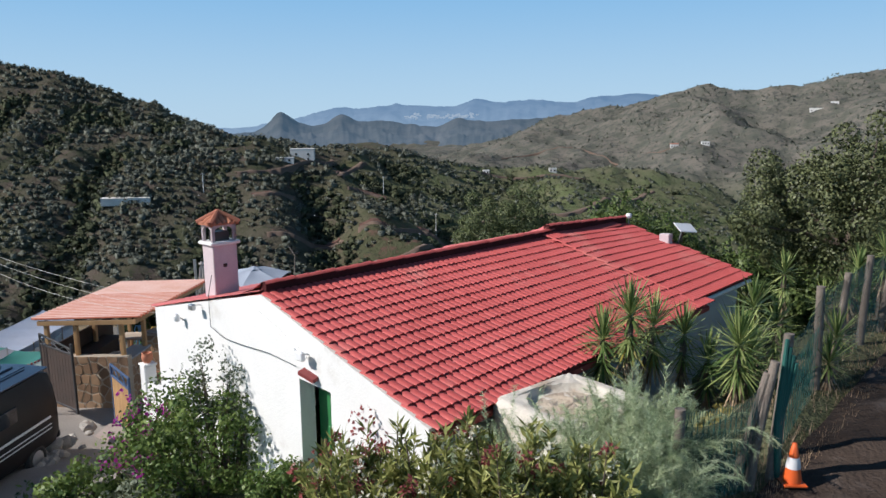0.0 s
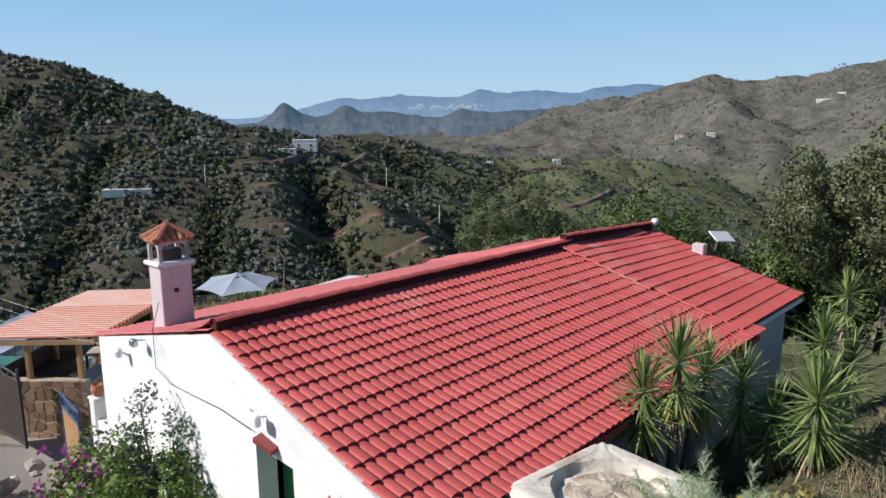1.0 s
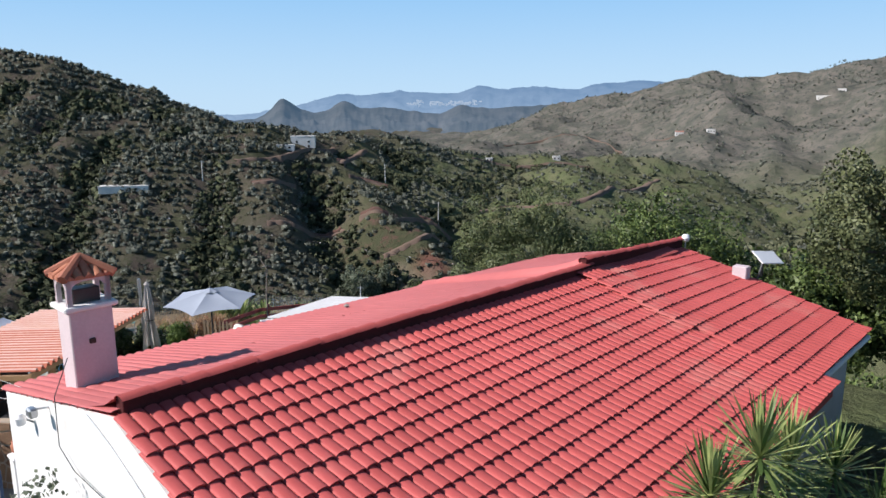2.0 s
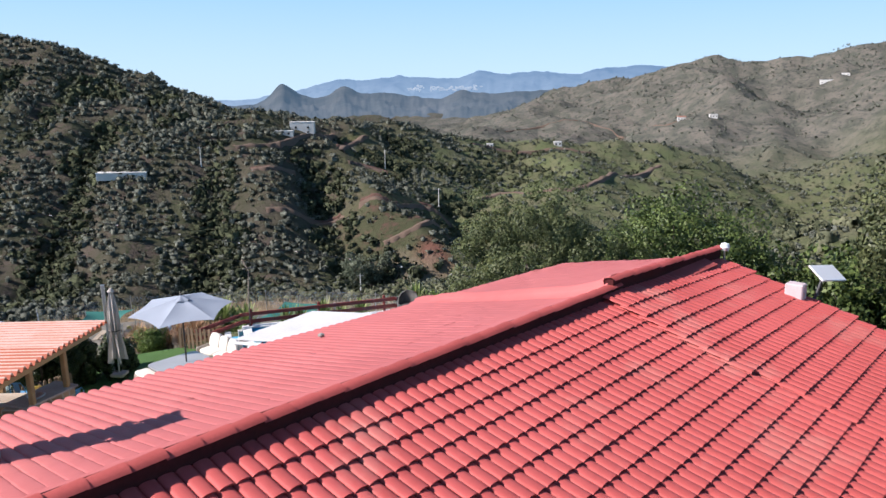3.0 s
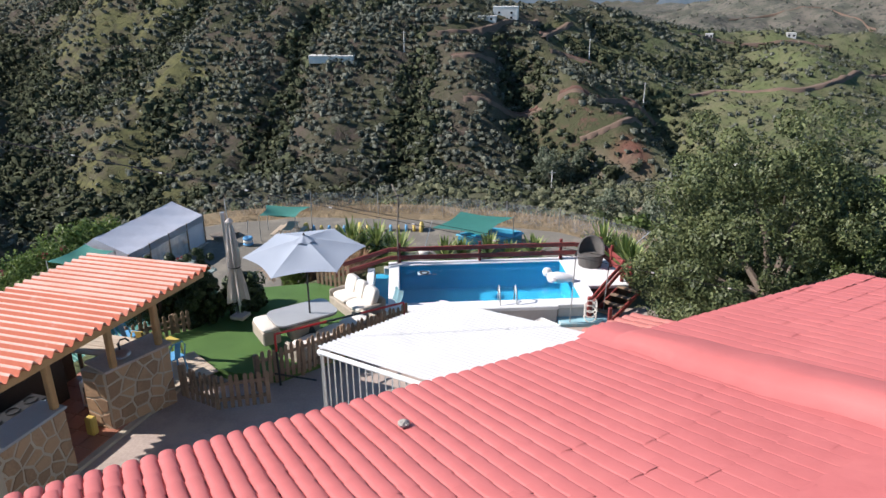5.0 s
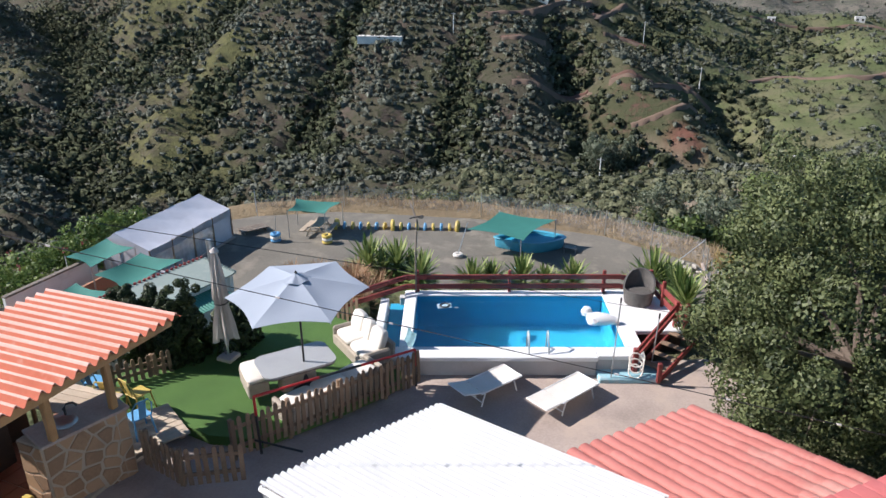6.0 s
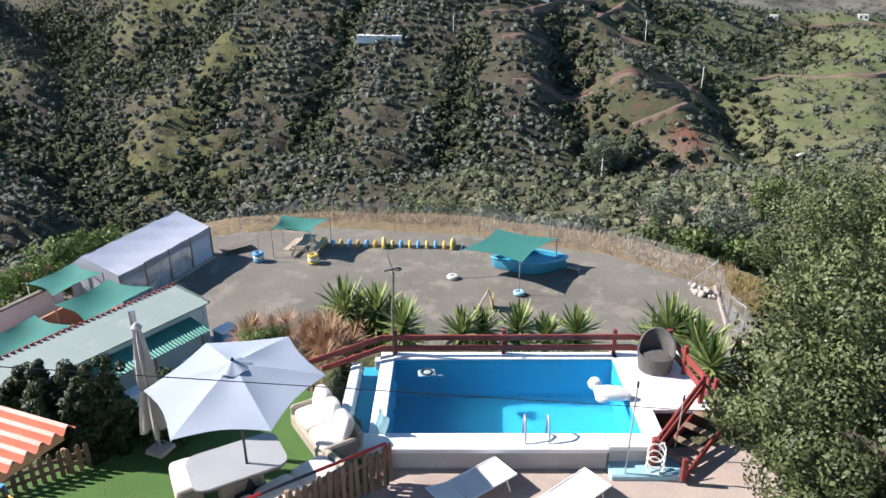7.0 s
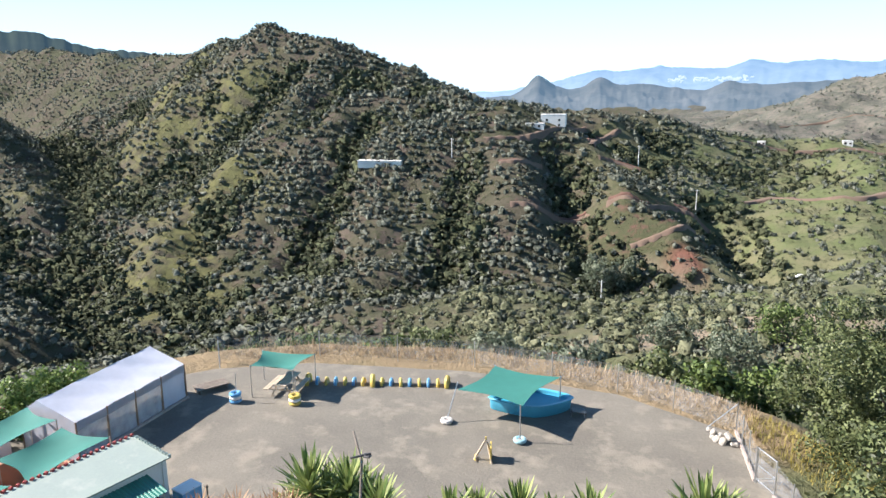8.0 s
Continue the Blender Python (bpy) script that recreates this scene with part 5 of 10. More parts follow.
# ---- outdoor kitchen with the orange roof ----
def rubble_wall(parent, name, x0, x1, z0, z1, m, seed, size=0.27):
    """Mortar wall with irregular flat stones set proud on its front (-y side of the local frame m)."""
    rng = random.Random(seed)
    wall = part(name, Geo().box(((x0 + x1) / 2, 0.12, (z0 + z1) / 2), (x1 - x0, 0.24, z1 - z0), 0.02, m), M_MORTAR, parent, "ochre crazy-paved stone wall")
    nx, nz = max(2, int((x1 - x0) / size)), max(2, int((z1 - z0) / size))
    seeds = [(x0 + (i + rng.uniform(0.05, 0.95)) * (x1 - x0) / nx, z0 + (j + rng.uniform(0.05, 0.95)) * (z1 - z0) / nz) for i in range(nx) for j in range(nz)]
    for sx, sz in seeds:
        # each flat stone keeps to the ground nearer to it than to its neighbours, less the joint
        cell = [(x0 + 0.012, z0 + 0.012), (x1 - 0.012, z0 + 0.012), (x1 - 0.012, z1 - 0.012), (x0 + 0.012, z1 - 0.012)]
        for ox, oz in seeds:
            dx, dz = ox - sx, oz - sz
            d = math.hypot(dx, dz)
            if d < 1e-6 or d > 4 * size:
                continue
            inside = lambda p: ((p[0] - sx) * dx + (p[1] - sz) * dz) / d - d / 2 + 0.014
            cut = []
            for a, b in zip(cell, cell[1:] + cell[:1]):
                ia, ib = inside(a), inside(b)
                if ia <= 0:
                    cut.append(a)
                if (ia <= 0) != (ib <= 0):
                    q = ia / (ia - ib)
                    cut.append((a[0] + (b[0] - a[0]) * q, a[1] + (b[1] - a[1]) * q))
            cell = cut
            if len(cell) < 3:
                break
        if len(cell) < 3:
            continue
        k = len(cell)
        cx, cz = sum(p[0] for p in cell) / k, sum(p[1] for p in cell) / k
        pts = [(cx + (x - cx) * w, cz + (z - cz) * w) for (x, z), w in zip(cell, [rng.uniform(0.86, 1.0) for _ in cell])]
        d = rng.uniform(0.008, 0.02)
        g = Geo()
        g.add([(x, 0.0, z) for x, z in pts] + [(cx + (x - cx) * 0.95, -d, cz + (z - cz) * 0.95) for x, z in pts],
              [tuple(range(k, 2 * k))] + [(i_, (i_ + 1) % k, k + (i_ + 1) % k, k + i_) for i_ in range(k)], m)
        part("stone", g, M_STONE, wall)
    return wall


def corrugated(x0, x1, y0, y1, z00, z01, wave, amp, along="x", thick=0.012, steps=6):
    """A wavy sheet: waves run along x or y; z00 at the start and z01 at the end of that run."""
    g = Geo()
    def f(u, v):
        x, y = x0 + (x1 - x0) * u, y0 + (y1 - y0) * v
        if along == "x":
            return (x, y, z00 + (z01 - z00) * u + amp * math.sin(2 * math.pi * (y - y0) / wave))
        return (x, y, z00 + (z01 - z00) * v + amp * math.sin(2 * math.pi * (x - x0) / wave))
    if along == "x":
        g.sheet(f, 4, int((y1 - y0) / wave * steps), thick)
    else:
        g.sheet(f, int((x1 - x0) / wave * steps), 4, thick)
    return g


def build_kiosk():
    k = thing("outdoor_kitchen", "open outdoor kitchen with stone walls and an orange corrugated roof", "pavilion", 0, 0, 0)
    gz = -1.16
    sheet = part("roof_sheet", corrugated(-12.35, -9.05, 18.75, 24.3, 1.52, 1.62, 0.215, 0.058, steps=12), M_ORANGE, k, "orange corrugated roofing with paler crests", True)
    sheet.data.materials.append(M_ORANGEPALE)
    # faces on and just past each wave crest take the paler orange
    for p in sheet.data.polygons:
        if math.sin(2 * math.pi * (p.center.y - 18.75) / 0.215 - 0.3) > 0.2:
            p.material_index = 1
    sheet.matrix_basis = Matrix.Translation((0, 21.0, 0)) @ Matrix.Rotation(radians(-1.4), 4, "X") @ Matrix.Translation((0, -21.0, 0))
    part("fascia", Geo().beam((-9.2, 18.8, 1.53), (-9.2, 24.2, 1.40), 0.08, 0.16), M_PINE, k)
    part("fascia", Geo().beam((-12.2, 18.85, 1.43), (-9.2, 18.85, 1.50), 0.08, 0.14), M_PINE, k)
    part("fascia", Geo().beam((-12.2, 24.15, 1.30), (-9.2, 24.15, 1.38), 0.08, 0.14), M_PINE, k)
    for y in (20.1, 21.5, 22.9):
        part("rafter", Geo().beam((-12.2, y, 1.36 - 0.0245 * (y - 21)), (-9.2, y, 1.44 - 0.0245 * (y - 21)), 0.08, 0.12), M_PINE, k)
    for x, y in ((-9.72, 19.0), (-9.72, 20.4), (-9.72, 21.85), (-9.5, 22.9), (-12.0, 18.95), (-12.0, 21.6), (-12.0, 24.0), (-11.1, 18.95)):
        part("post", Geo().box((x, y, 0.84 if x > -10 or y < 19 else 0.1), (0.13, 0.13, 1.3 if x > -10 or y < 19 else 2.7), 0.02), M_PINE, k)
    front = Matrix.Translation((-9.6, 0, 0)) @ Matrix.Rotation(math.pi / 2, 4, "Z")
    rubble_wall(k, "front_wall", 18.85, 20.5, gz - 0.3, 0.2, front, 4)
    right = Matrix.Translation((-9.8, 21.66, 0)) @ Matrix.Rotation(radians(73), 4, "Z")
    rubble_wall(k, "front_wall", 0.0, 1.45, gz - 0.3, 0.22, right, 8)
    near = Matrix.Translation((0, 18.82, 0))
    rubble_wall(k, "near_wall", -12.1, -9.5, gz - 0.5, 0.42, near, 12)
    jamb = Matrix.Translation((0, 21.66, 0))
    rubble_wall(k, "jamb_wall", -10.4, -9.82, gz - 0.1, 0.2, jamb, 15, 0.26)
    far = Matrix.Translation((0, 23.06, 0)) @ Matrix.Rotation(math.pi, 4, "Z")
    rubble_wall(k, "far_wall", 9.42, 10.2, gz - 0.15, 0.2, far, 17)
    floor = part("floor", Geo().box((-10.85, 21.4, gz + 0.02), (2.6, 5.0, 0.08), 0.01), M_MORTAR, k)
    for i in range(6):
        for j in range(12):
            part("floor_tile", Geo().box((-12.0 + 0.42 * i, 19.1 + 0.42 * j, gz + 0.065), (0.405, 0.405, 0.02), 0.004), M_FLOORTILE, floor)
    part("worktop", Geo().box((-9.88, 19.68, 0.22), (0.62, 1.7, 0.06), 0.012), M_GLASSTOP, k, "pale stone worktop")
    part("worktop", Geo().box((0.72, 0.28, 0.25), (1.5, 0.76, 0.06), 0.012, right), M_CONC, k, "rough concrete worktop")
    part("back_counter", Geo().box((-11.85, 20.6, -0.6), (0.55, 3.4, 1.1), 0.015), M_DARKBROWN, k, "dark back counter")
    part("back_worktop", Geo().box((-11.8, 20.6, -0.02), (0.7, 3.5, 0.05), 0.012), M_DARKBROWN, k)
    # dark wall added here to keep the open back from looking bright
    part("back_wall", Geo().box((-12.17, 20.95, -0.3), (0.06, 4.2, 1.7), 0.01), M_DARKBROWN, k, "dark wall added at the open back of the kitchen")
    return k


build_kiosk()


def build_kitchen_things():
    b = thing("gas_cooker", "long black gas cooker with a row of knobs", "cooker", -10.95, 20.35, -1.08, 90)
    part("cabinet", Geo().box((0, 0, 0.42), (1.7, 0.55, 0.8), 0.02), M_BLACK, b)
    for i in range(2):
        door = part("door", Geo().box((-0.42 + 0.84 * i, -0.285, 0.38), (0.8, 0.03, 0.62), 0.01), M_BLACK, b)
        part("handle", Geo().tube([(-0.08 + 0.16 * i, -0.32, 0.3), (-0.08 + 0.16 * i, -0.32, 0.5)], 0.012, 8), M_PALEWOOD, door, "pale bar handle")
    panel = part("control_panel", Geo().box((0, -0.25, 0.85), (1.7, 0.16, 0.03), 0.008), M_STEEL, b, "grey control panel")
    for i in range(7):
        part("knob", Geo().tube([(-0.72 + 0.24 * i, -0.25, 0.86), (-0.72 + 0.24 * i, -0.26, 0.905)], [0.034, 0.026], 12), M_BLACK, panel)
    part("hob", Geo().box((0, 0.06, 0.85), (1.66, 0.4, 0.05), 0.012), M_BLACK, b)
    for i in range(4):
        part("burner_grate", Geo().ring((-0.6 + 0.4 * i, 0.06, 0.89), 0.12, 0.012, None, 16, 6), M_BLACK, b)
    o = thing("pizza_oven", "small pale box oven in the corner", "oven", -10.75, 22.4, -1.08, 5)
    part("body", Geo().box((0, 0, 0.3), (0.62, 0.55, 0.6), 0.02), M_WHITE, o)
    part("door", Geo().box((0, -0.285, 0.3), (0.42, 0.03, 0.4), 0.015), M_BLACK, o)
    t = thing("tap", "curved dark kitchen tap on the worktop", "tap", -10.0, 22.35, 0.28)
    part("spout", Geo().tube([(0, 0, 0), (0, 0, 0.22), (0.03, 0.03, 0.28), (0.1, 0.1, 0.29), (0.14, 0.14, 0.22)], 0.02, 8), M_BLACK, t, smooth=True)
    part("lever", Geo().tube([(0, 0, 0.12), (-0.08, 0.02, 0.16)], 0.012, 6), M_BLACK, t)
    s = thing("sink_bowl", "grey basin set on the worktop", "sink", -9.85, 22.2, 0.28)
    part("bowl", Geo().lathe([(0.12, 0.0), (0.2, 0.06), (0.21, 0.07), (0.18, 0.065), (0.1, 0.015), (0, 0.01)], 20), M_STEEL, s, smooth=True)
    tb = thing("bar_table", "weathered plank table behind the kitchen", "table", -11.25, 23.45, -1.1, 5)
    for i in range(5):
        part("plank", Geo().box((0, -0.36 + 0.18 * i, 0.72), (1.6, 0.17, 0.035), 0.006), M_PALEWOOD, tb)
    for sx in (-0.7, 0.7):
        for sy in (-0.35, 0.35):
            part("leg", Geo().box((sx, sy, 0.36), (0.07, 0.07, 0.7), 0.008), M_WOOD, tb)
    cr = thing("yellow_canister", "yellow plastic canister by the doorway", "canister", -10.1, 21.4, -1.08)
    part("body", Geo().box((0, 0, 0.2), (0.2, 0.16, 0.4), 0.03), M_YELLOW, cr)


build_kitchen_things()


def build_metal_chair(x, y, turn, material, colour):
    c = thing("metal_chair", colour + " painted metal cafe chair with a slatted back", "chair", x, y, low_z(x, y) + 0.24, turn, "metal chairs by the outdoor kitchen")
    part("seat", Geo().box((0, 0, 0.45), (0.38, 0.38, 0.03), 0.015), material, c)
    for sx in (-1, 1):
        for sy in (-1, 1):
            part("leg", Geo().tube([(sx * 0.16, sy * 0.16, 0.44), (sx * 0.2, sy * 0.22, 0.0)], 0.018, 6), material, c)
    part("back_frame", Geo().tube([(-0.18, 0.17, 0.45), (-0.19, 0.25, 0.75), (-0.12, 0.28, 0.88), (0.12, 0.28, 0.88), (0.19, 0.25, 0.75), (0.18, 0.17, 0.45)], 0.016, 6), material, c)
    part("back_slat", Geo().sheet(lambda u, v: (-0.07 + 0.14 * v, 0.18 + 0.1 * u, 0.45 + 0.42 * u), 3, 2, 0.012), material, c)


build_metal_chair(-11.05, 24.15, 195, M_YELLOW, "yellow")
build_metal_chair(-10.6, 24.4, 170, M_YELLOW, "yellow")
build_metal_chair(-9.95, 23.75, 250, M_BLUEPAINT, "blue")
build_metal_chair(-11.75, 24.4, 190, M_BLUEPAINT, "light blue")


def build_plank_deck():
    d = thing("plank_deck", "low pale plank deck on the lawn edge", "decking", -9.95, 23.85, low_z(-9.7, 24.2) + 0.23, 62)
    for i in range(7):
        part("plank", Geo().box((0, -0.55 + 0.18 * i, 0.06), (1.3, 0.172, 0.04), 0.006), M_PALEWOOD, d)
    for x in (-0.5, 0.5):
        part("bearer", Geo().box((x, 0, 0.01), (0.1, 1.2, 0.1), 0.01), M_WOOD, d)


build_plank_deck()


def picket_fence(name, label, a, b, h, gap=0.145, n_rail=2, top_wave=0.0):
    """Pickets with pointed heads on two rails from a to b (x, y, ground z)."""
    a, b = Vector(a), Vector(b)
    d = b - a
    f = thing(name, label, "fence", *a, math.degrees(math.atan2(d.y, d.x)), "picket fencing")
    L = math.hypot(d.x, d.y)
    g = Geo()
    w, t = 0.085, 0.022
    pts = [(-w / 2, 0, 0), (w / 2, 0, 0), (w / 2, 0, h - 0.05), (0.018, 0, h), (-0.018, 0, h), (-w / 2, 0, h - 0.05)]
    g.add(pts + [(x, t, z) for x, _, z in pts], [tuple(range(6)), tuple(reversed(range(6, 12)))] + [((i + 1) % 6, i, 6 + i, 6 + (i + 1) % 6) for i in range(6)])
    me = mesh_of("picket", g, M_WOOD)
    n = int(L / gap)
    for i in range(n + 1):
        ob = new("picket", me)
        ob.parent = f
        ob.matrix_basis = pose(i * L / n, 0.0, d.z * i / n + 0.04 + top_wave * 0.03 * math.sin(i * 1.3), 0, 1.5 * math.sin(i * 3.7), 0)
    for z in (0.2, h - 0.22):
        part("rail", Geo().beam((-0.03, 0.045, z + 0.04), (L + 0.03, 0.045, z + d.z + 0.04), 0.04, 0.08), M_WOOD, f)
    for i in range(0, int(L / 1.2) + 1):
        x = min(i * 1.2, L)
        part("post", Geo().box((x, 0.1, d.z * x / L + h / 2 - 0.05), (0.08, 0.08, h + 0.1), 0.012), M_WOOD, f)
    return f


picket_fence("picket_fence", "long weathered picket fence stepping down beside the lawn", (-7.9, 24.0, -1.2), (-5.95, 28.05, -1.52), 0.86, top_wave=1)
picket_fence("picket_fence", "short weathered picket fence across the patio", (-8.3, 23.0, -1.2), (-7.4, 23.55, -1.2), 0.8)
picket_fence("picket_fence", "low weathered picket fence joining the stone wall", (-9.35, 23.2, -1.2), (-8.3, 23.0, -1.2), 0.78)
picket_fence("picket_fence", "weathered picket fence behind the sofa", (-9.6, 29.9, -1.4), (-8.5, 29.75, -1.4), 0.8)
picket_fence("picket_fence", "dark weathered picket fence beside the hedge", (-12.0, 24.6, -1.2), (-11.3, 26.0, -1.3), 0.6)


def build_red_rail():
    r = thing("pipe_frame", "red and black painted pipe frame over the fence", "rail", 0, 0, 0)
    a, b = Vector((-7.62, 24.35, 0.07)), Vector((-6.02, 28.0, -0.58))
    q = lambda u: a.lerp(b, u)
    part("top_rail", Geo().tube([q(0), q(0.36)], 0.028, 8), M_RED, r, "red pipe")
    part("mid_rail", Geo().tube([q(0.36), q(0.62)], 0.027, 8), M_BLACK, r, "black pipe")
    part("end_rail", Geo().tube([q(0.62), q(1)], 0.028, 8), M_RED, r, "red pipe")
    for e in (a, b):
        part("upright", Geo().tube([e, e + Vector((0, 0, -0.42))], 0.028, 8), M_RED, r, "red pipe")
        part("lower_upright", Geo().tube([e + Vector((0, 0, -0.42)), e + Vector((0.02, 0, -1.3))], 0.027, 8), M_BLACK, r, "black pipe")
        part("foot", Geo().tube([e + Vector((-0.1, 0, -1.02)), e + Vector((0.9, 0.1, -1.06))], 0.022, 8), M_BLACK, r)


build_red_rail()


# ---- lawn furniture ----
def build_umbrella():
    cx, cy, gz = -7.93, 26.45, -1.05
    u = thing("garden_umbrella", "open pale grey hexagonal garden umbrella", "umbrella", cx, cy, gz, 28)
    top, rim, R = 2.60, 2.26, 1.48
    lean = lambda x, y: 0.07 * (0.469 * x + 0.883 * y)
    part("pole", Geo().tube([(0, 0, 0.0), (0, 0, top + 0.04)], 0.024, 10), M_BLACK, u)
    part("base", Geo().lathe([(0.3, 0), (0.3, 0.05), (0.1, 0.09), (0.04, 0.3)], 24), M_BLACK, u)
    canopy = None
    for k in range(6):
        a0, a1 = math.pi / 3 * k, math.pi / 3 * (k + 1)
        def f(s, v):
            r = 0.13 + (R - 0.13) * s
            edge = r * (1 - 0.07 * math.sin(math.pi * v) * s)
            p0, p1 = Vector((math.cos(a0), math.sin(a0), 0)), Vector((math.cos(a1), math.sin(a1), 0))
            d = p0.lerp(p1, v)
            z = top - (top - rim) * s**1.12 - 0.05 * math.sin(math.pi * v) * math.sin(math.pi * s) + 0.03 * s * math.sin(math.pi * v)
            return (d.x * edge, d.y * edge, z + lean(d.x * edge, d.y * edge))
        part("canopy_panel", Geo().sheet(f, 10, 8, 0.004), M_CANVAS, u, "pale grey canvas", True)
        rib = [(math.cos(a0) * r, math.sin(a0) * r, top - (top - rim) * ((r - 0.13) / (R - 0.13)) ** 1.12 - 0.03 + lean(math.cos(a0) * r, math.sin(a0) * r)) for r in (0.13, 0.5, 0.9, 1.3, R)]
        part("rib", Geo().tube(rib, 0.009, 6), M_STEEL, u)
        part("strut", Geo().tube([(0, 0, top - 0.75), (math.cos(a0) * 0.8, math.sin(a0) * 0.8, top - 0.2 + lean(math.cos(a0) * 0.8, math.sin(a0) * 0.8))], 0.007, 6), M_STEEL, u)
    vent = Geo()
    vent.sheet(lambda s, v: ((0.02 + 0.26 * s) * math.cos(2 * math.pi * v), (0.02 + 0.26 * s) * math.sin(2 * math.pi * v), top + 0.09 - 0.12 * s + 0.02 * math.sin(12 * math.pi * v) * s), 4, 36, 0.004)
    part("vent_cap", vent, M_CANVAS, u, "ruffled canvas vent", True)
    part("finial", Geo().lathe([(0.02, 0), (0.035, 0.03), (0.0, 0.08)], 10, (0, 0, top + 0.08)), M_BLACK, u)


build_umbrella()


def build_closed_umbrella():
    x, y = -10.15, 26.65
    u = thing("closed_umbrella", "tall folded taupe parasol tied to its pole", "umbrella", x, y, -1.0, 0)
    part("pole", Geo().tube([(0, 0, 0), (0.0, 0, 2.72)], 0.025, 8), M_STEEL, u)
    part("base", Geo().box((0, 0, 0.05), (0.4, 0.4, 0.1), 0.02), M_CONC, u)
    g = Geo()
    rows = [(2.68, 0.05), (2.5, 0.1), (2.1, 0.15), (1.6, 0.19), (1.45, 0.15), (1.3, 0.18), (0.9, 0.25), (0.55, 0.3)]
    seg = 36
    for z, r in rows:
        for j in range(seg):
            a = 2 * math.pi * j / seg
            rr = r * (0.72 + 0.28 * math.cos(8 * a + z))
            dz = 0.1 * math.cos(4 * a) if z < 0.6 else 0
            g.v.append((rr * math.cos(a), rr * math.sin(a), z + dz))
    for i in range(len(rows) - 1):
        for j in range(seg):
            a, b = i * seg + j, i * seg + (j + 1) % seg
            g.f.append((a, a + seg, b + seg, b))
    part("canopy", g, M_TAUPE, u, "folded taupe canvas hanging in pleats", True)
    part("strap", Geo().ring((0, 0, 1.46), 0.15, 0.015, None, 20, 6), M_BLACK, u)
    part("cap", Geo().lathe([(0.09, 0), (0.1, 0.04), (0.03, 0.12)], 12, (0, 0, 2.66)), M_TAUPE, u, smooth=True)
    p = thing("metal_post", "dark metal post behind the folded parasol", "post", -10.5, 26.95, -1.0)
    part("shaft", Geo().tube([(0, 0, 0), (-0.05, 0, 2.8)], 0.06, 10), M_STEEL, p)


build_closed_umbrella()


def rounded(w, d, r, k=5):
    pts = []
    for cx, cy, a0 in ((w / 2 - r, d / 2 - r, 0), (-w / 2 + r, d / 2 - r, 90), (-w / 2 + r, -d / 2 + r, 180), (w / 2 - r, -d / 2 + r, 270)):
        pts += [(cx + r * math.cos(radians(a0 + 90 * i / k)), cy + r * math.sin(radians(a0 + 90 * i / k))) for i in range(k + 1)]
    return pts


def build_table():
    t = thing("garden_table", "low pale glass-topped garden table with a rattan base", "table", -8.15, 26.45, -1.08, 52)
    part("top", Geo().prism(rounded(1.62, 1.02, 0.22), 0.6, 0.64), M_GLASSTOP, t, "pale glossy top")
    part("edge", Geo().prism(rounded(1.58, 0.98, 0.22), 0.55, 0.6), M_DARKRATTAN, t)
    part("base", Geo().prism(rounded(0.8, 0.42, 0.1), 0.02, 0.55), M_RATTAN, t, "woven base")


build_table()


def cushion(parent, c, s, m=None, label=""):
    g = Geo()
    def f(u, v):
        a, b = 2 * math.pi * u, math.pi * (v - 0.5)
        p = lambda t, e: math.copysign(abs(t) ** e, t)
        return Vector((s[0] / 2 * p(math.cos(b), 0.35) * p(math.cos(a), 0.4), s[1] / 2 * p(math.cos(b), 0.35) * p(math.sin(a), 0.4), s[2] / 2 * p(math.sin(b), 0.7)))
    mm = Matrix.Translation(c) @ (m or Matrix())
    k = Geo().sheet(f, 24, 12)
    g.add(k.v, k.f, mm)
    return part("cushion", g, M_CUSHION, parent, label, True)


def build_sofa(name, label, x, y, turn, z, length, pillows):
    s = thing(name, label, "sofa", x, y, z, turn, "rattan lounge set")
    d = 0.78
    part("base", Geo().box((0, 0, 0.17), (length, d, 0.3), 0.03), M_RATTAN, s, "woven beige rattan base")
    part("backrest", Geo().box((0, d / 2 - 0.05, 0.42), (length, 0.12, 0.5), 0.04, pose(0, 0, 0, -6, 0, 0)), M_RATTAN, s, "woven beige rattan back")
    for sx in (-1, 1):
        part("arm", Geo().box((sx * (length / 2 - 0.06), -0.03, 0.38), (0.12, d - 0.08, 0.28), 0.04), M_RATTAN, s)
    n = max(1, round(length / 0.75))
    for i in range(n):
        w = (length - 0.26) / n
        cushion(s, (-length / 2 + 0.13 + w * (i + 0.5), -0.06, 0.4), (w * 1.02, d - 0.16, 0.17))
    for i in range(pillows):
        w = (length - 0.26) / pillows
        cushion(s, (-length / 2 + 0.13 + w * (i + 0.5), 0.2, 0.66), (w * 0.98, 0.22, 0.5), pose(0, 0, 0, -16, 6 * (-1) ** i, 5 * (-1) ** i), "plump cream cushion")


build_sofa("rattan_sofa", "beige rattan sofa with plump cream cushions", -7.6, 28.4, -35, -1.3, 1.75, 3)
build_sofa("rattan_sofa", "beige rattan sofa with thin cream cushions along the fence", -7.28, 26.45, -114, -1.3, 2.5, 0)
o = thing("rattan_stool", "square beige rattan stool with a cream pad", "stool", -8.95, 26.0, -1.1, 50, "rattan lounge set")
part("base", Geo().box((0, 0, 0.2), (0.45, 0.9, 0.36), 0.03), M_RATTAN, o)
cushion(o, (0, 0, 0.42), (0.45, 0.9, 0.12))
tw = thing("beach_towel", "pale turquoise towel hung over the sofa back", "towel", -6.55, 28.75, -0.62, -35)
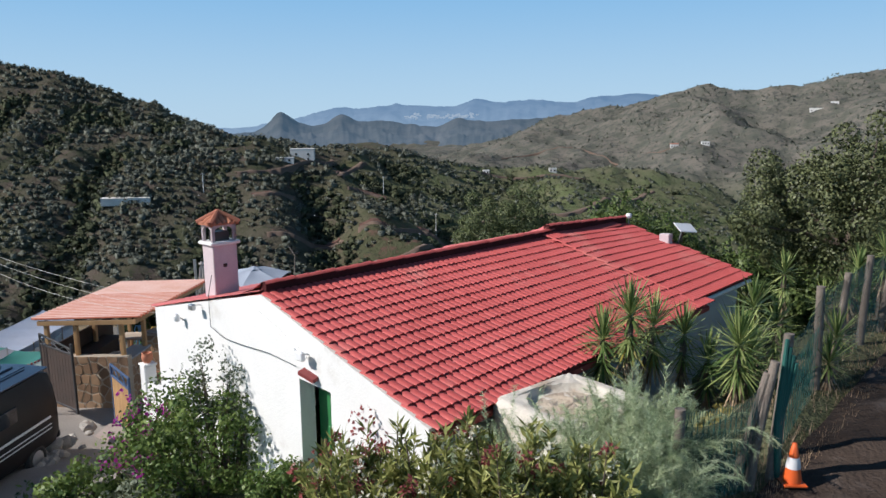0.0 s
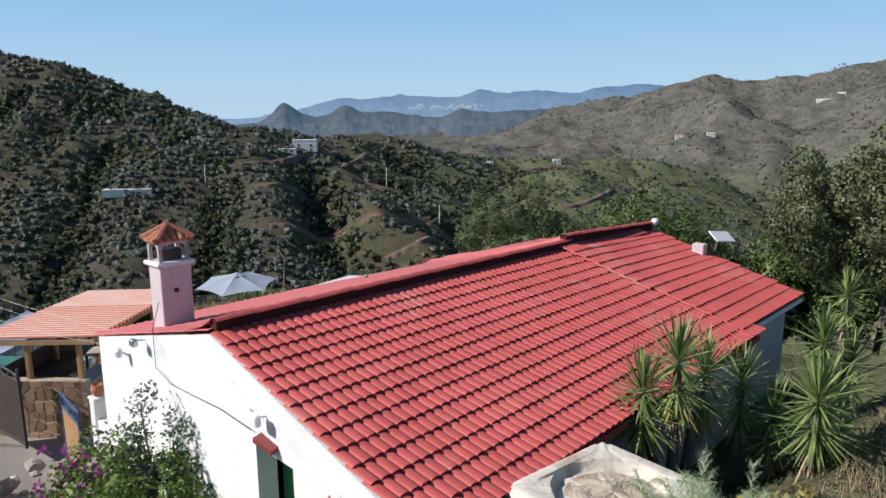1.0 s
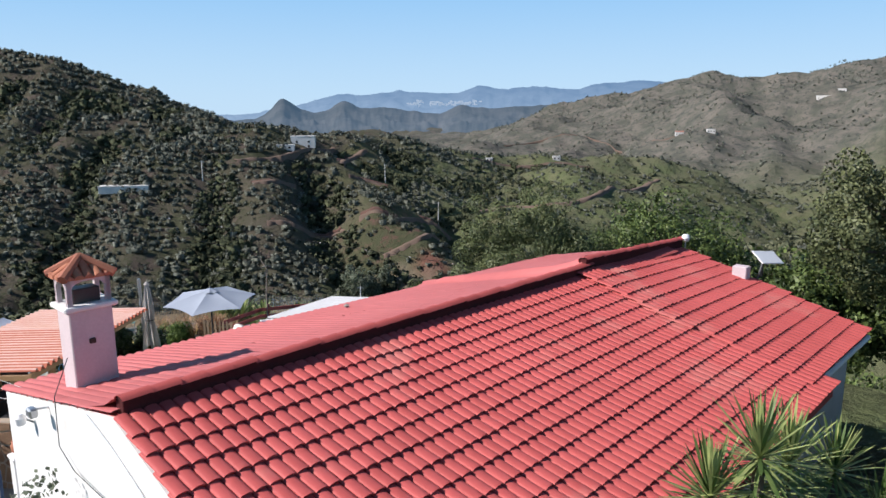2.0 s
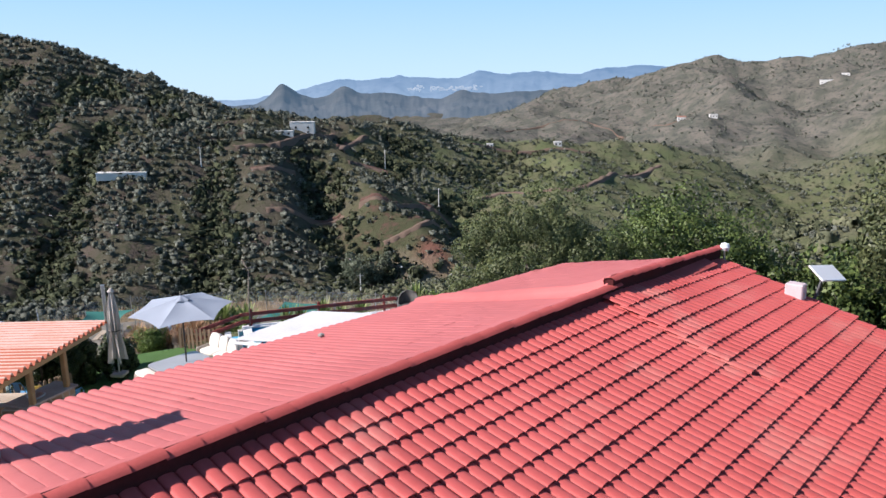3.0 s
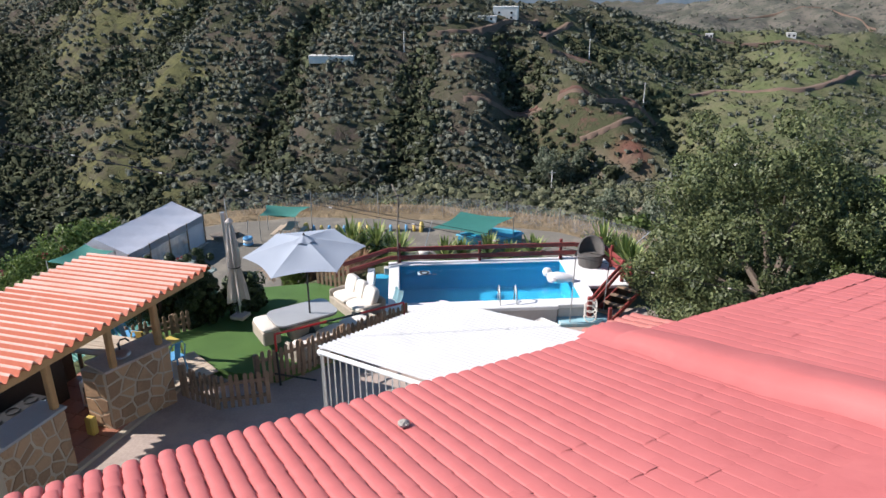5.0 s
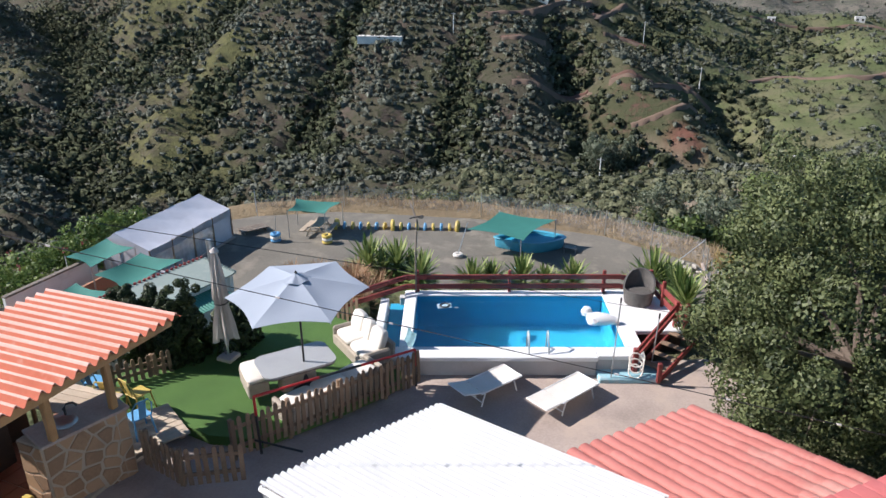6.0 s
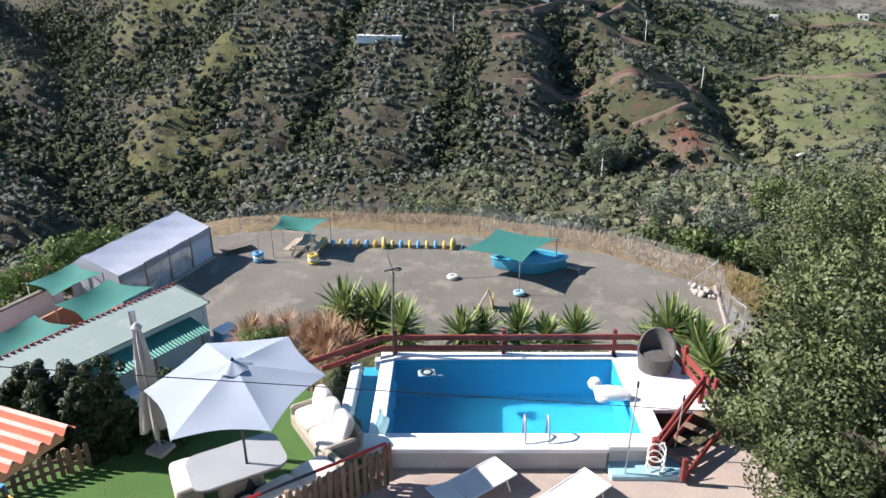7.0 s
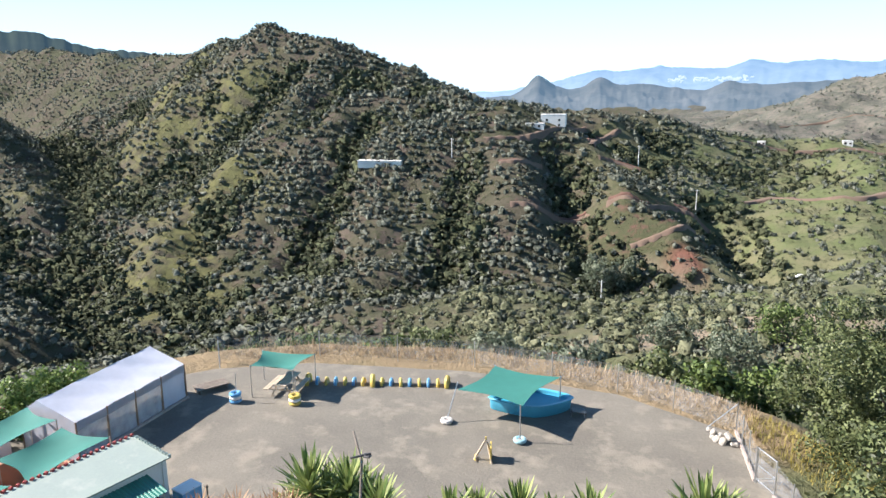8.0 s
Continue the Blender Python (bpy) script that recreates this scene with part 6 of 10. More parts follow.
part("cloth", Geo().sheet(lambda u, v: (-0.2 + 0.4 * v, 0.12 * math.sin(math.pi * u) + 0.02 * math.sin(9 * v), -0.35 * abs(2 * u - 1) + 0.02 * math.sin(7 * v)), 10, 10, 0.01), M_LIGHTBLUE, tw, smooth=True)

# ---- white lean-to roof beside the house ----
def build_pergola():
    L, F, R = Vector((-4.15, 20.2, 2.55)), Vector((-2.98, 22.25, 2.52)), Vector((-0.75, 21.6, 2.66))
    N = L + (R - F) * 1.25
    R2 = F + (R - F) * 1.25
    p = thing("lean_to", "white corrugated lean-to roof on a barred side", "lean-to", 0, 0, 0)
    g = Geo()
    waves = 30
    def f(u, v):
        a, b = L.lerp(N, u), F.lerp(R2, u)
        q = a.lerp(b, v)
        return (q.x, q.y, q.z + 0.02 * math.sin(2 * math.pi * waves * v))
    g.sheet(f, 3, waves * 6, 0.01)
    part("roof_sheet", g, M_SHEETWHITE, p, "white corrugated metal sheet", True)
    dn = Vector((0, 0, -1))
    part("gutter", Geo().tube([L + dn * 0.08, N + dn * 0.1], 0.035, 8), M_WHITE, p)
    part("front_beam", Geo().beam(L + dn * 0.1, F + dn * 0.1, 0.05, 0.09), M_WHITE, p)
    e = N - L
    for i in range(25):
        q = L + e * (0.02 + 0.96 * i / 24) + dn * 0.12
        part("bar", Geo().tube([q, q + dn * 3.5], 0.010, 6), M_STEEL, p)
    for z in (1.2, 3.4):
        part("cross_rail", Geo().tube([L + dn * (0.1 + z), N + dn * (0.1 + z)], 0.018, 6), M_WHITE, p)
    for q in (L, F):
        part("post", Geo().box((q.x + 0.05, q.y, q.z / 2 - 0.66), (0.045, 0.045, q.z + 1.3), 0.008), M_STEEL, p)
    return p


build_pergola()


def build_patio_rail():
    w = thing("gate_pier", "white rendered pier beside the patio rail", "pier", -5.35, 19.15, -1.18, 49)
    part("shaft", Geo().box((0, 0, 0.98), (0.34, 0.34, 2.0), 0.02), M_WALL, w)
    part("cap", Geo().box((0, 0, 2.0), (0.4, 0.4, 0.06), 0.015), M_WALL, w)
    r = thing("patio_rail", "green painted metal railing on the patio", "railing", 0, 0, 0)
    for a, b in (((-5.2, 19.3), (-4.2, 20.15)), ((-5.5, 19.0), (-7.0, 17.4))):
        for z in (-1.0, 0.3):
            part("rail", Geo().tube([(*a, z), (*b, z)], 0.02, 6), M_GREENTIN, r)
        n = 9
        for i in range(n + 1):
            x, y = a[0] + (b[0] - a[0]) * i / n, a[1] + (b[1] - a[1]) * i / n
            part("baluster", Geo().tube([(x, y, -1.18), (x, y, 0.3)], 0.01, 6), M_GREENTIN, r)


build_patio_rail()


# ---- yard: tent, sheds, sails ----
def frame_of(a, b):
    """Local frame at a, x towards b."""
    return (a[0], a[1], 0, math.degrees(math.atan2(b[1] - a[1], b[0] - a[0])))


def build_tent():
    x, y, _, turn = frame_of((-29.45, 42.9), (-29.85, 50.5))
    t = thing("plastic_tent", "long white tarpaulin tent with clear plastic sides", "tent", x, y, -9.7, turn)
    L, W, E, T, M = 7.6, 3.5, 2.05, 2.85, 2.3
    for s, lo, hi in (("roof_panel", 0.0, M), ("roof_panel", M, W)):
        def f(u, v, lo=lo, hi=hi):
            yy = lo + (hi - lo) * v
            z = T - (T - E) * (abs(yy - M) / (M if yy < M else W - M))
            return (L * u, yy, z - 0.07 * math.sin(math.pi * v) - 0.05 * math.sin(math.pi * 3 * u) ** 2 + 0.012 * math.sin(23 * u + 9 * v))
        part(s, Geo().sheet(f, 36, 10, 0.01), M_PLASTIC, t, "creased white tarpaulin", True)
    for y0 in (0.0, W):
        part("valance", Geo().sheet(lambda u, v: (L * u, y0 - 0.015 if y0 == 0 else y0 + 0.015, E - 0.02 - 0.42 * v + 0.02 * math.sin(17 * u)), 30, 3, 0.006), M_PLASTIC, t, "", True)
        for i in range(5):
            part("pole", Geo().tube([(L * i / 4, y0, 0), (L * i / 4, y0, E)], 0.045, 8), M_WOOD, t)
    for i in range(4):
        x0, x1 = L * i / 4 + 0.06, L * (i + 1) / 4 - 0.06
        m_ = M_PLASTIC if i == 3 else M_FILM
        part("side_film", Geo().sheet(lambda u, v: (x0 + (x1 - x0) * u, 0.02 + 0.03 * math.sin(7 * u + 3 * v), 0.08 + (E - 0.3) * v), 8, 6, 0.004), m_, t, "wrinkled plastic side sheet", True)
    for xx in (0.0, L):
        part("end_sheet", Geo().add([(xx, 0, 0.05), (xx, W, 0.05), (xx, W, E), (xx, M, T - 0.03), (xx, 0, E)], [(0, 1, 2, 3, 4)]).add([(xx + 0.01, 0, 0.05), (xx + 0.01, W, 0.05), (xx + 0.01, W, E), (xx + 0.01, M, T - 0.03), (xx + 0.01, 0, E)], [(4, 3, 2, 1, 0)]), M_PLASTIC, t)
    part("kerb", Geo().box((L / 2, -0.12, 0.06), (L, 0.16, 0.14), 0.02), M_CONC, t)
    for i in range(3):
        b = thing("bench", "pale plank bench inside the tent", "bench", x, y, -9.7, turn)
        part("seat", Geo().box((1.6 + 2.1 * i, 1.0, 0.42), (1.5, 0.3, 0.05), 0.01), M_WOOD, b)
        for q in (1.0, 2.2):
            part("leg", Geo().box((q + 2.1 * i, 1.0, 0.2), (0.06, 0.26, 0.4), 0.01), M_WOOD, b)


build_tent()


def build_shed():
    x, y, _, turn = frame_of((-22.25, 41.45), (-24.15, 32.2))
    s = thing("kennel_shed", "long low white shed with a sage green roof", "shed", x, y, -9.7, turn)
    L, W = 15.0, 2.62
    part("roof", Geo().sheet(lambda u, v: (L * u, -W * v, 2.58 + 0.22 * v), 2, 2, 0.06), M_SAGE, s, "sage green roof sheet")
    part("wall", Geo().box((L / 2 + 0.1, -0.35, 1.25), (L - 0.3, 0.2, 2.5), 0.01), M_WALL, s)
    part("wall", Geo().box((L / 2 + 0.1, -W + 0.25, 1.3), (L - 0.3, 0.2, 2.6), 0.01), M_TERRAWALL, s)
    part("end_wall", Geo().box((0.2, -W / 2, 1.25), (0.2, W - 0.4, 2.5), 0.01), M_WALL, s)
    n = 58
    g = Geo().tube([(0, 0, 0), (0.14, 0, 0.0)], 0.07, 8)
    me = mesh_of("verge_tile", g, M_ROOFBED)
    for i in range(n):
        ob = new("verge_tile", me)
        ob.parent, ob.matrix_basis = s, pose(0.05 + L * i / n, -W + 0.02, 2.83, 0, 0, 35)
    for i in range(12):
        part("rim_tile", Geo().tube([(-0.03, -0.1 - i * 0.2, 2.6 + 0.018 * i), (0.1, -0.1 - i * 0.2, 2.61 + 0.018 * i)], 0.07, 8), M_SAGE, s)
    part("lean_to_roof", corrugated(1.0, L, -0.2, 1.15, 2.2, 1.92, 0.16, 0.022, along="y"), M_GREENTIN, s, "dark green corrugated lean-to roof", True)
    for i in range(6):
        part("lean_to_post", Geo().box((1.4 + 2.4 * i, 1.05, 0.95), (0.08, 0.08, 1.9), 0.01), M_WOOD, s)
    for i, (dx, dy, c) in enumerate(((0.9, 0.45, M_BLUEPAINT), (2.2, 1.6, M_CARWHITE), (3.9, 1.7, M_CARWHITE), (5.2, 1.6, M_CARWHITE), (6.6, 1.75, M_CARWHITE))):
        b = thing("storage_box", "plastic storage box beside the shed", "box", x, y, -9.7, turn)
        part("body", Geo().box((dx - 1.2 * (i == 0), dy, 0.6), (0.95, 0.7, 1.15), 0.03), c, b)
        part("lid", Geo().box((dx - 1.2 * (i == 0), dy, 1.2), (1.0, 0.76, 0.06), 0.02), M_WHITE, b)


build_shed()


def build_kennels():
    w = thing("kennel_runs", "low terracotta walls and pens beside the shed", "kennels", 0, 0, -9.7)
    for y in (34.5, 37.9, 41.0):
        part("cross_wall", Geo().box((-27.2, y, 0.7), (3.8, 0.16, 1.4), 0.01), M_TERRAWALL, w)
    part("back_wall", Geo().box((-30.2, 38.2, 0.75), (0.16, 8.0, 1.5), 0.01), M_TERRAWALL, w)
    part("white_wall", Geo().box((-31.7, 38.4, 1.0), (0.2, 5.5, 2.0), 0.01), M_WALL, w, "white boundary wall with a dark coping")
    part("coping", Geo().box((-31.7, 38.4, 2.04), (0.3, 5.5, 0.1), 0.02), M_GREYWOOD, w)
    part("floor", Geo().box((-27.5, 37.8, 0.03), (5.0, 7.0, 0.08), 0.01), M_TERRAWALL, w)
    for i in range(6):
        part("pen_post", Geo().tube([(-25.7, 34.6 + 1.25 * i, 0), (-25.7, 34.6 + 1.25 * i, 2.0)], 0.03, 6), M_STEEL, w)


build_kennels()


def build_sail(label, corners, sag, ground, group="shade sails", posts=True):
    s = thing("shade_sail", label, "shade sail", 0, 0, 0, 0, group)
    a, b, c, d = (Vector(p) for p in corners)
    mid = (a + b + c + d) / 4
    def f(u, v):
        p = a.lerp(b, u).lerp(d.lerp(c, u), v)
        k = 0.16 * (math.sin(math.pi * u) * abs(2 * v - 1) ** 2 + math.sin(math.pi * v) * abs(2 * u - 1) ** 2)
        p = p.lerp(mid, k)
        p.z -= sag * math.sin(math.pi * u) * math.sin(math.pi * v)
        return p
    part("cloth", Geo().sheet(f, 14, 14, 0.008), M_SAIL, s, "taut teal cloth with curved edges", True)
    if posts:
        for p in (a, b, c, d):
            part("post", Geo().tube([(p.x, p.y, ground), (p.x, p.y, p.z + 0.05)], 0.03, 8), M_STEEL, s)
    return s


build_sail("teal shade sail over the pens", [(-32.5, 40.0, -7.35), (-29.95, 39.4, -7.3), (-29.5, 42.0, -7.1), (-32.2, 42.6, -7.2)], 0.25, -9.7)
build_sail("teal shade sail over the pens", [(-28.9, 38.6, -7.2), (-26.2, 38.0, -7.4), (-25.9, 41.7, -7.1), (-28.8, 41.7, -7.2)], 0.3, -9.7)
build_sail("pale teal shade sail over the pens", [(-29.2, 35.2, -7.3), (-26.9, 34.2, -7.4), (-26.5, 37.5, -7.2), (-29.1, 37.7, -7.3)], 0.3, -9.7)
big = build_sail("large teal shade sail stretched over the paddling pool", [(-14.5, 54.0, -8.15), (-10.55, 52.9, -7.9), (-9.65, 57.2, -7.95), (-13.5, 57.4, -7.95)], 0.1, -9.7, "yard sails", False)
small = build_sail("small teal shade sail over the picnic table", [(-26.35, 51.9, -7.8), (-23.75, 52.3, -7.8), (-23.9, 54.8, -7.8), (-27.2, 54.2, -7.8)], 0.35, -9.7, "yard sails")


def build_yard_things():
    for name, px, py, top, m_ in (("sail_mast", -14.75, 53.1, (-13.6, 56.7, -7.7), M_CUSHION), ("sail_mast", -10.55, 52.5, (-10.75, 52.95, -7.85), M_LIGHTBLUE)):
        p = thing(name, "leaning steel mast in a painted tyre base", "mast", 0, 0, 0, 0, "sail masts")
        part("tyre_base", Geo().ring((px, py, -9.56), 0.22, 0.12, None, 20, 8), m_, p, "painted tyre", True)
        part("infill", Geo().lathe([(0.22, -9.68), (0.2, -9.52), (0, -9.5)], 16, (px, py, 0)), M_CONC, p)
        part("mast", Geo().tube([(px, py, -9.6), (px + (top[0] - px) * 0.25, py + (top[1] - py) * 0.25, -7.7)], 0.028, 8), M_STEEL, p)
    for q in ((-9.65, 57.2), (-13.5, 57.4)):
        p = thing("sail_mast", "steel mast at the yard edge", "mast", 0, 0, 0, 0, "sail masts")
        part("mast", Geo().tube([(*q, -9.8), (*q, -7.9)], 0.03, 8), M_STEEL, p)
        part("hook", Geo().ring((q[0], q[1], -7.92), 0.05, 0.012, None, 12, 6), M_STEEL, p)
    tub = thing("paddling_pool", "bean-shaped turquoise plastic paddling pool", "paddling pool", -11.1, 56.4, -9.7, 22)
    def rim(a, k):
        return ((1.95 + 0.25 * math.cos(2 * a)) * k * math.cos(a), (0.95 - 0.2 * math.cos(2 * a) + 0.18 * math.cos(a)) * k * math.sin(a))
    g = Geo()
    rows = [(0.97, 0.0), (1.0, 0.05), (1.02, 0.62), (1.08, 0.66), (1.05, 0.7), (0.93, 0.66), (0.9, 0.3)]
    for k, z in rows:
        g.v += [(*rim(2 * math.pi * j / 40, k), z) for j in range(40)]
    for i in range(len(rows) - 1):
        g.f += [(i * 40 + j, i * 40 + (j + 1) % 40, (i + 1) * 40 + (j + 1) % 40, (i + 1) * 40 + j) for j in range(40)]
    part("shell", g, M_TURQ, tub, smooth=True)
    part("water", Geo().add([(*rim(2 * math.pi * j / 40, 0.92), 0.46) for j in range(40)], [tuple(range(40))]), M_LINER, tub, "shallow blue water")
    r = thing("agility_ramp", "small dark mesh platform on legs beside the paddling pool", "platform", -8.5, 56.5, -9.7, 15)
    part("top", Geo().box((0, 0, 0.3), (0.8, 0.6, 0.05), 0.01, pose(0, 0, 0, 0, 8, 0)), M_BLACK, r)
    for sx in (-0.35, 0.35):
        for sy in (-0.25, 0.25):
            part("leg", Geo().box((sx, sy, 0.14), (0.05, 0.05, 0.3), 0.006), M_STEEL, r)
    pt = thing("picnic_table", "grey timber picnic table with fixed benches", "picnic table", -24.9, 53.3, -9.7, 100)
    pt.scale = (1.15, 1.15, 1.1)
    for i in range(4):
        part("top_plank", Geo().box((0, -0.27 + 0.18 * i, 0.74), (1.8, 0.17, 0.045), 0.006), M_PALEWOOD, pt)
    for s in (-1, 1):
        for k in range(2):
            part("bench_plank", Geo().box((0, s * (0.68 + 0.15 * k), 0.45), (1.8, 0.14, 0.045), 0.006), M_PALEWOOD, pt)
        part("cross_beam", Geo().box((s * 0.65, 0, 0.4), (0.07, 1.6, 0.09), 0.008), M_PALEWOOD, pt)
        for q in (-1, 1):
            part("leg", Geo().beam((s * 0.65, q * 0.55, 0.0), (s * 0.65, q * 0.22, 0.72), 0.06, 0.09), M_PALEWOOD, pt)
    b = thing("low_bench", "wide low grey timber bench", "bench", -29.3, 51.9, -9.7, 60)
    for i in range(5):
        part("plank", Geo().box((0, -0.4 + 0.2 * i, 0.3), (1.9, 0.18, 0.04), 0.006), M_GREYWOOD, b)
    for sx in (-0.8, 0.8):
        part("bearer", Geo().box((sx, 0, 0.14), (0.1, 0.9, 0.28), 0.01), M_GREYWOOD, b)
    for x, y, m_, lab in ((-26.8, 51.0, M_BLUEPAINT, "pair of stacked tyres painted blue and white"), (-23.5, 52.0, M_YELLOW, "pair of stacked tyres painted yellow")):
        s = thing("tyre_stack", lab, "tyres", x, y, -9.7, 0, "tyre stacks")
        for k in range(3):
            part("tyre", Geo().ring((0, 0, 0.12 + 0.2 * k), 0.24, 0.11, None, 20, 8), m_ if k != 1 else M_CUSHION, s, smooth=True)
        part("post", Geo().tube([(0, 0, 0), (0.05, 0.1, 1.7)], 0.025, 8), M_STEEL, s)
    # row of half-buried tyres on edge
    rng = random.Random(3)
    a, bb = Vector((-24.4, 54.75, -9.7)), Vector((-16.5, 57.5, -9.7))
    n = 15
    for i in range(n + 1):
        p = a.lerp(bb, i / n)
        large = i in (0, 7, 15)
        m_ = M_YELLOW if i % 2 == 0 or large else M_BLUEPAINT
        R = 0.36 if large else 0.23
        t = thing("half_tyre", ("large " if large else "small ") + ("yellow" if m_ is M_YELLOW else "blue") + " painted tyre half buried upright", "tyre", p.x, p.y, p.z + (0.16 if large else 0.12), rng.uniform(-8, 8) + 20, "row of painted tyres")
        part("tyre", Geo().ring((0, 0, 0), R, 0.14 if large else 0.1, pose(0, 0, 0, 0, 90, 0), 22, 8), m_, t, smooth=True)
        part("hub_fill", Geo().lathe([(R * 0.8, -0.05), (R * 0.8, 0.05)], 14, (0, 0, 0), pose(0, 0, 0, 0, 90, 0)), M_CONC, t)
    j = thing("a_frame", "pale timber A-frame obstacle with yellow board", "agility frame", -11.6, 50.3, -9.7, 18)
    for s in (-1, 1):
        part("leg", Geo().beam((-0.55, s * 0.05, 0.0), (0.0, s * 0.05, 1.05), 0.07, 0.07), M_PALEWOOD, j)
        part("leg", Geo().beam((0.3, s * 0.4, 0.0), (0.05, s * 0.02, 0.95), 0.07, 0.07), M_PALEWOOD, j)
    part("board", Geo().box((0.25, 0, 0.4), (0.08, 0.7, 0.8), 0.01), M_YELLOW, j)
    part("cross_bar", Geo().beam((-0.5, -0.3, 0.1), (-0.5, 0.3, 0.1), 0.06, 0.06), M_YELLOW, j)
    part("finial", Geo().box((0, 0, 1.12), (0.08, 0.08, 0.16), 0.01), M_YELLOW, j)
    for x, y in ((-3.4, 46.6), (-3.7, 44.0)):
        t = thing("ground_marker", "white painted tyre lying on the gravel", "tyre", x, y, -9.68)
        part("tyre", Geo().ring((0, 0, 0.1), 0.26, 0.12, None, 20, 8), M_CARWHITE, t, smooth=True)


build_yard_things()


def build_fences():
    f = thing("wire_fence", "tall galvanised chain-link fence round the yard", "fence", 0, 0, 0)
    line = [(-31.6, 55.4), (-26.2, 58.9), (-21, 60.0), (-16, 60.9), (-11, 60.9), (-7, 60.4), (-3.8, 59.2), (-0.6, 57.6)]
    for a, b in zip(line, line[1:]):
        part("mesh_panel", Geo().add([(*a, -9.6), (*b, -9.6), (*b, -8.1), (*a, -8.1)], [(0, 1, 2, 3)]), M_CHAINLINK, f, "chain-link mesh")
        part("top_wire", Geo().tube([(*a, -8.12), (*b, -8.12)], 0.006, 5), M_GREYWOOD, f)
    for p in line:
        part("post", Geo().tube([(*p, -9.9), (*p, -8.0)], 0.03, 6), M_STEEL, f)
    part("brace", Geo().tube([(-30.9, 54.6, -9.7), (-31.6, 55.4, -8.1)], 0.025, 6), M_STEEL, f)
    part("brace", Geo().tube([(-2.0, 57.6, -9.7), (-0.6, 57.6, -8.1)], 0.025, 6), M_STEEL, f)
    g = thing("yard_gate", "galvanised tube gate in the chain-link fence", "gate", 0, 0, 0)
    a, b = Vector((0.25, 52.9, -9.7)), Vector((0.95, 51.9, -9.7))
    up = Vector((0, 0, 1.7))
    part("gate_frame", Geo().tube([a, a + up, b + up, b], 0.035, 8).tube([a + Vector((0, 0, 0.2)), b + Vector((0, 0, 0.2))], 0.03, 8).tube([a + Vector((0, 0, 0.9)), b + Vector((0, 0, 0.9))], 0.025, 8), M_STEEL, g)
    part("brace", Geo().tube([a + Vector((0, 0, 0.2)), b + Vector((0, 0, 0.9))], 0.02, 6), M_STEEL, g)
    part("mesh_panel", Geo().add([a, b, b + up, a + up], [(0, 1, 2, 3)]), M_CHAINLINK, g)
    f2 = thing("wire_fence", "chain-link side fence beside the gate", "fence", 0, 0, 0)
    for a, b in (((-0.6, 57.6), (0.2, 53.0)), ((0.95, 51.9), (2.6, 47.0))):
        part("mesh_panel", Geo().add([(*a, -9.6), (*b, -9.6), (*b, -8.1), (*a, -8.1)], [(0, 1, 2, 3)]), M_CHAINLINK, f2)
        for k in range(4):
            x, y = a[0] + (b[0] - a[0]) * k / 3, a[1] + (b[1] - a[1]) * k / 3
            part("post", Geo().tube([(x, y, -9.9), (x, y, -8.0)], 0.03, 6), M_STEEL, f2)
        part("kerb", Geo().beam((*a, -9.65), (*b, -9.65), 0.15, 0.15), M_CONC, f2)
    rng = random.Random(8)
    pile = thing("rock_pile", "heap of pale rocks at the yard corner", "rocks", -1.2, 56.4, -9.7)
    for k in range(14):
        r = rng.uniform(0.12, 0.26)
        g2 = Geo()
        blob = [(0.0, -r * 0.7), (r * 0.8, -r * 0.5), (r, 0.0), (r * 0.7, r * 0.5), (0.0, r * 0.65)]
        g2.lathe(blob, 7, (0, 0, 0), pose(rng.uniform(-0.7, 0.7), rng.uniform(-0.5, 0.5), 0.12 + 0.25 * (k > 8), rng.uniform(0, 60), rng.uniform(0, 60), rng.uniform(0, 360)))
        part("rock", g2, M_ROCK, pile)


build_fences()


def build_lamp_pole():
    p = thing("lamp_pole", "bent slim wooden lamp pole with a crosspiece", "pole", -13.6, 39.7, -9.7)
    p.location = (-7.6, 31.5, -1.2)
    part("shaft", Geo().tube([(0, 0, -0.6), (0.02, 0, 1.4), (0.08, 0, 2.3), (-0.27, 0.35, 2.65)], [0.03, 0.028, 0.026, 0.02], 8), M_GREYWOOD, p, smooth=True)
    part("crosspiece", Geo().beam((-0.1, -0.1, 2.38), (0.22, 0.1, 2.44), 0.04, 0.03), M_BLACK, p)
    part("flood_light", Geo().box((0.16, 0.06, 2.4), (0.16, 0.12, 0.05), 0.02), M_BLACK, p)
    for x, y, h in ((-19.6, 40.5, 2.3), (-17.5, 40.2, 1.7), (-15.5, 40.8, 1.9)):
        q = thing("thin_post", "thin dark metal post at the yard edge", "post", x, y, -9.7)
        part("shaft", Geo().tube([(0, 0, 0), (0, 0, h), (-0.12, 0, h + 0.04)], 0.03, 8), M_BLACK, q)
        part("cap", Geo().lathe([(0.03, 0), (0.06, 0.04), (0.04, 0.12)], 8, (0, 0, h)), M_BLACK, q)


build_lamp_pole()


def build_cables():
    def cable(name, label, a, b, sag, r=0.012, n=40, m_=M_BLACK):
        a, b = Vector(a), Vector(b)
        c = thing(name, label, "cable", 0, 0, 0, 0, "overhead cables")
        pts = [a.lerp(b, i / n) - Vector((0, 0, sag * 4 * (i / n) * (1 - i / n))) for i in range(n + 1)]
        part("wire", Geo().tube(pts, r, 5), m_, c)
        return c, pts
    CABLES.append(cable)


CABLES = []
build_cables()

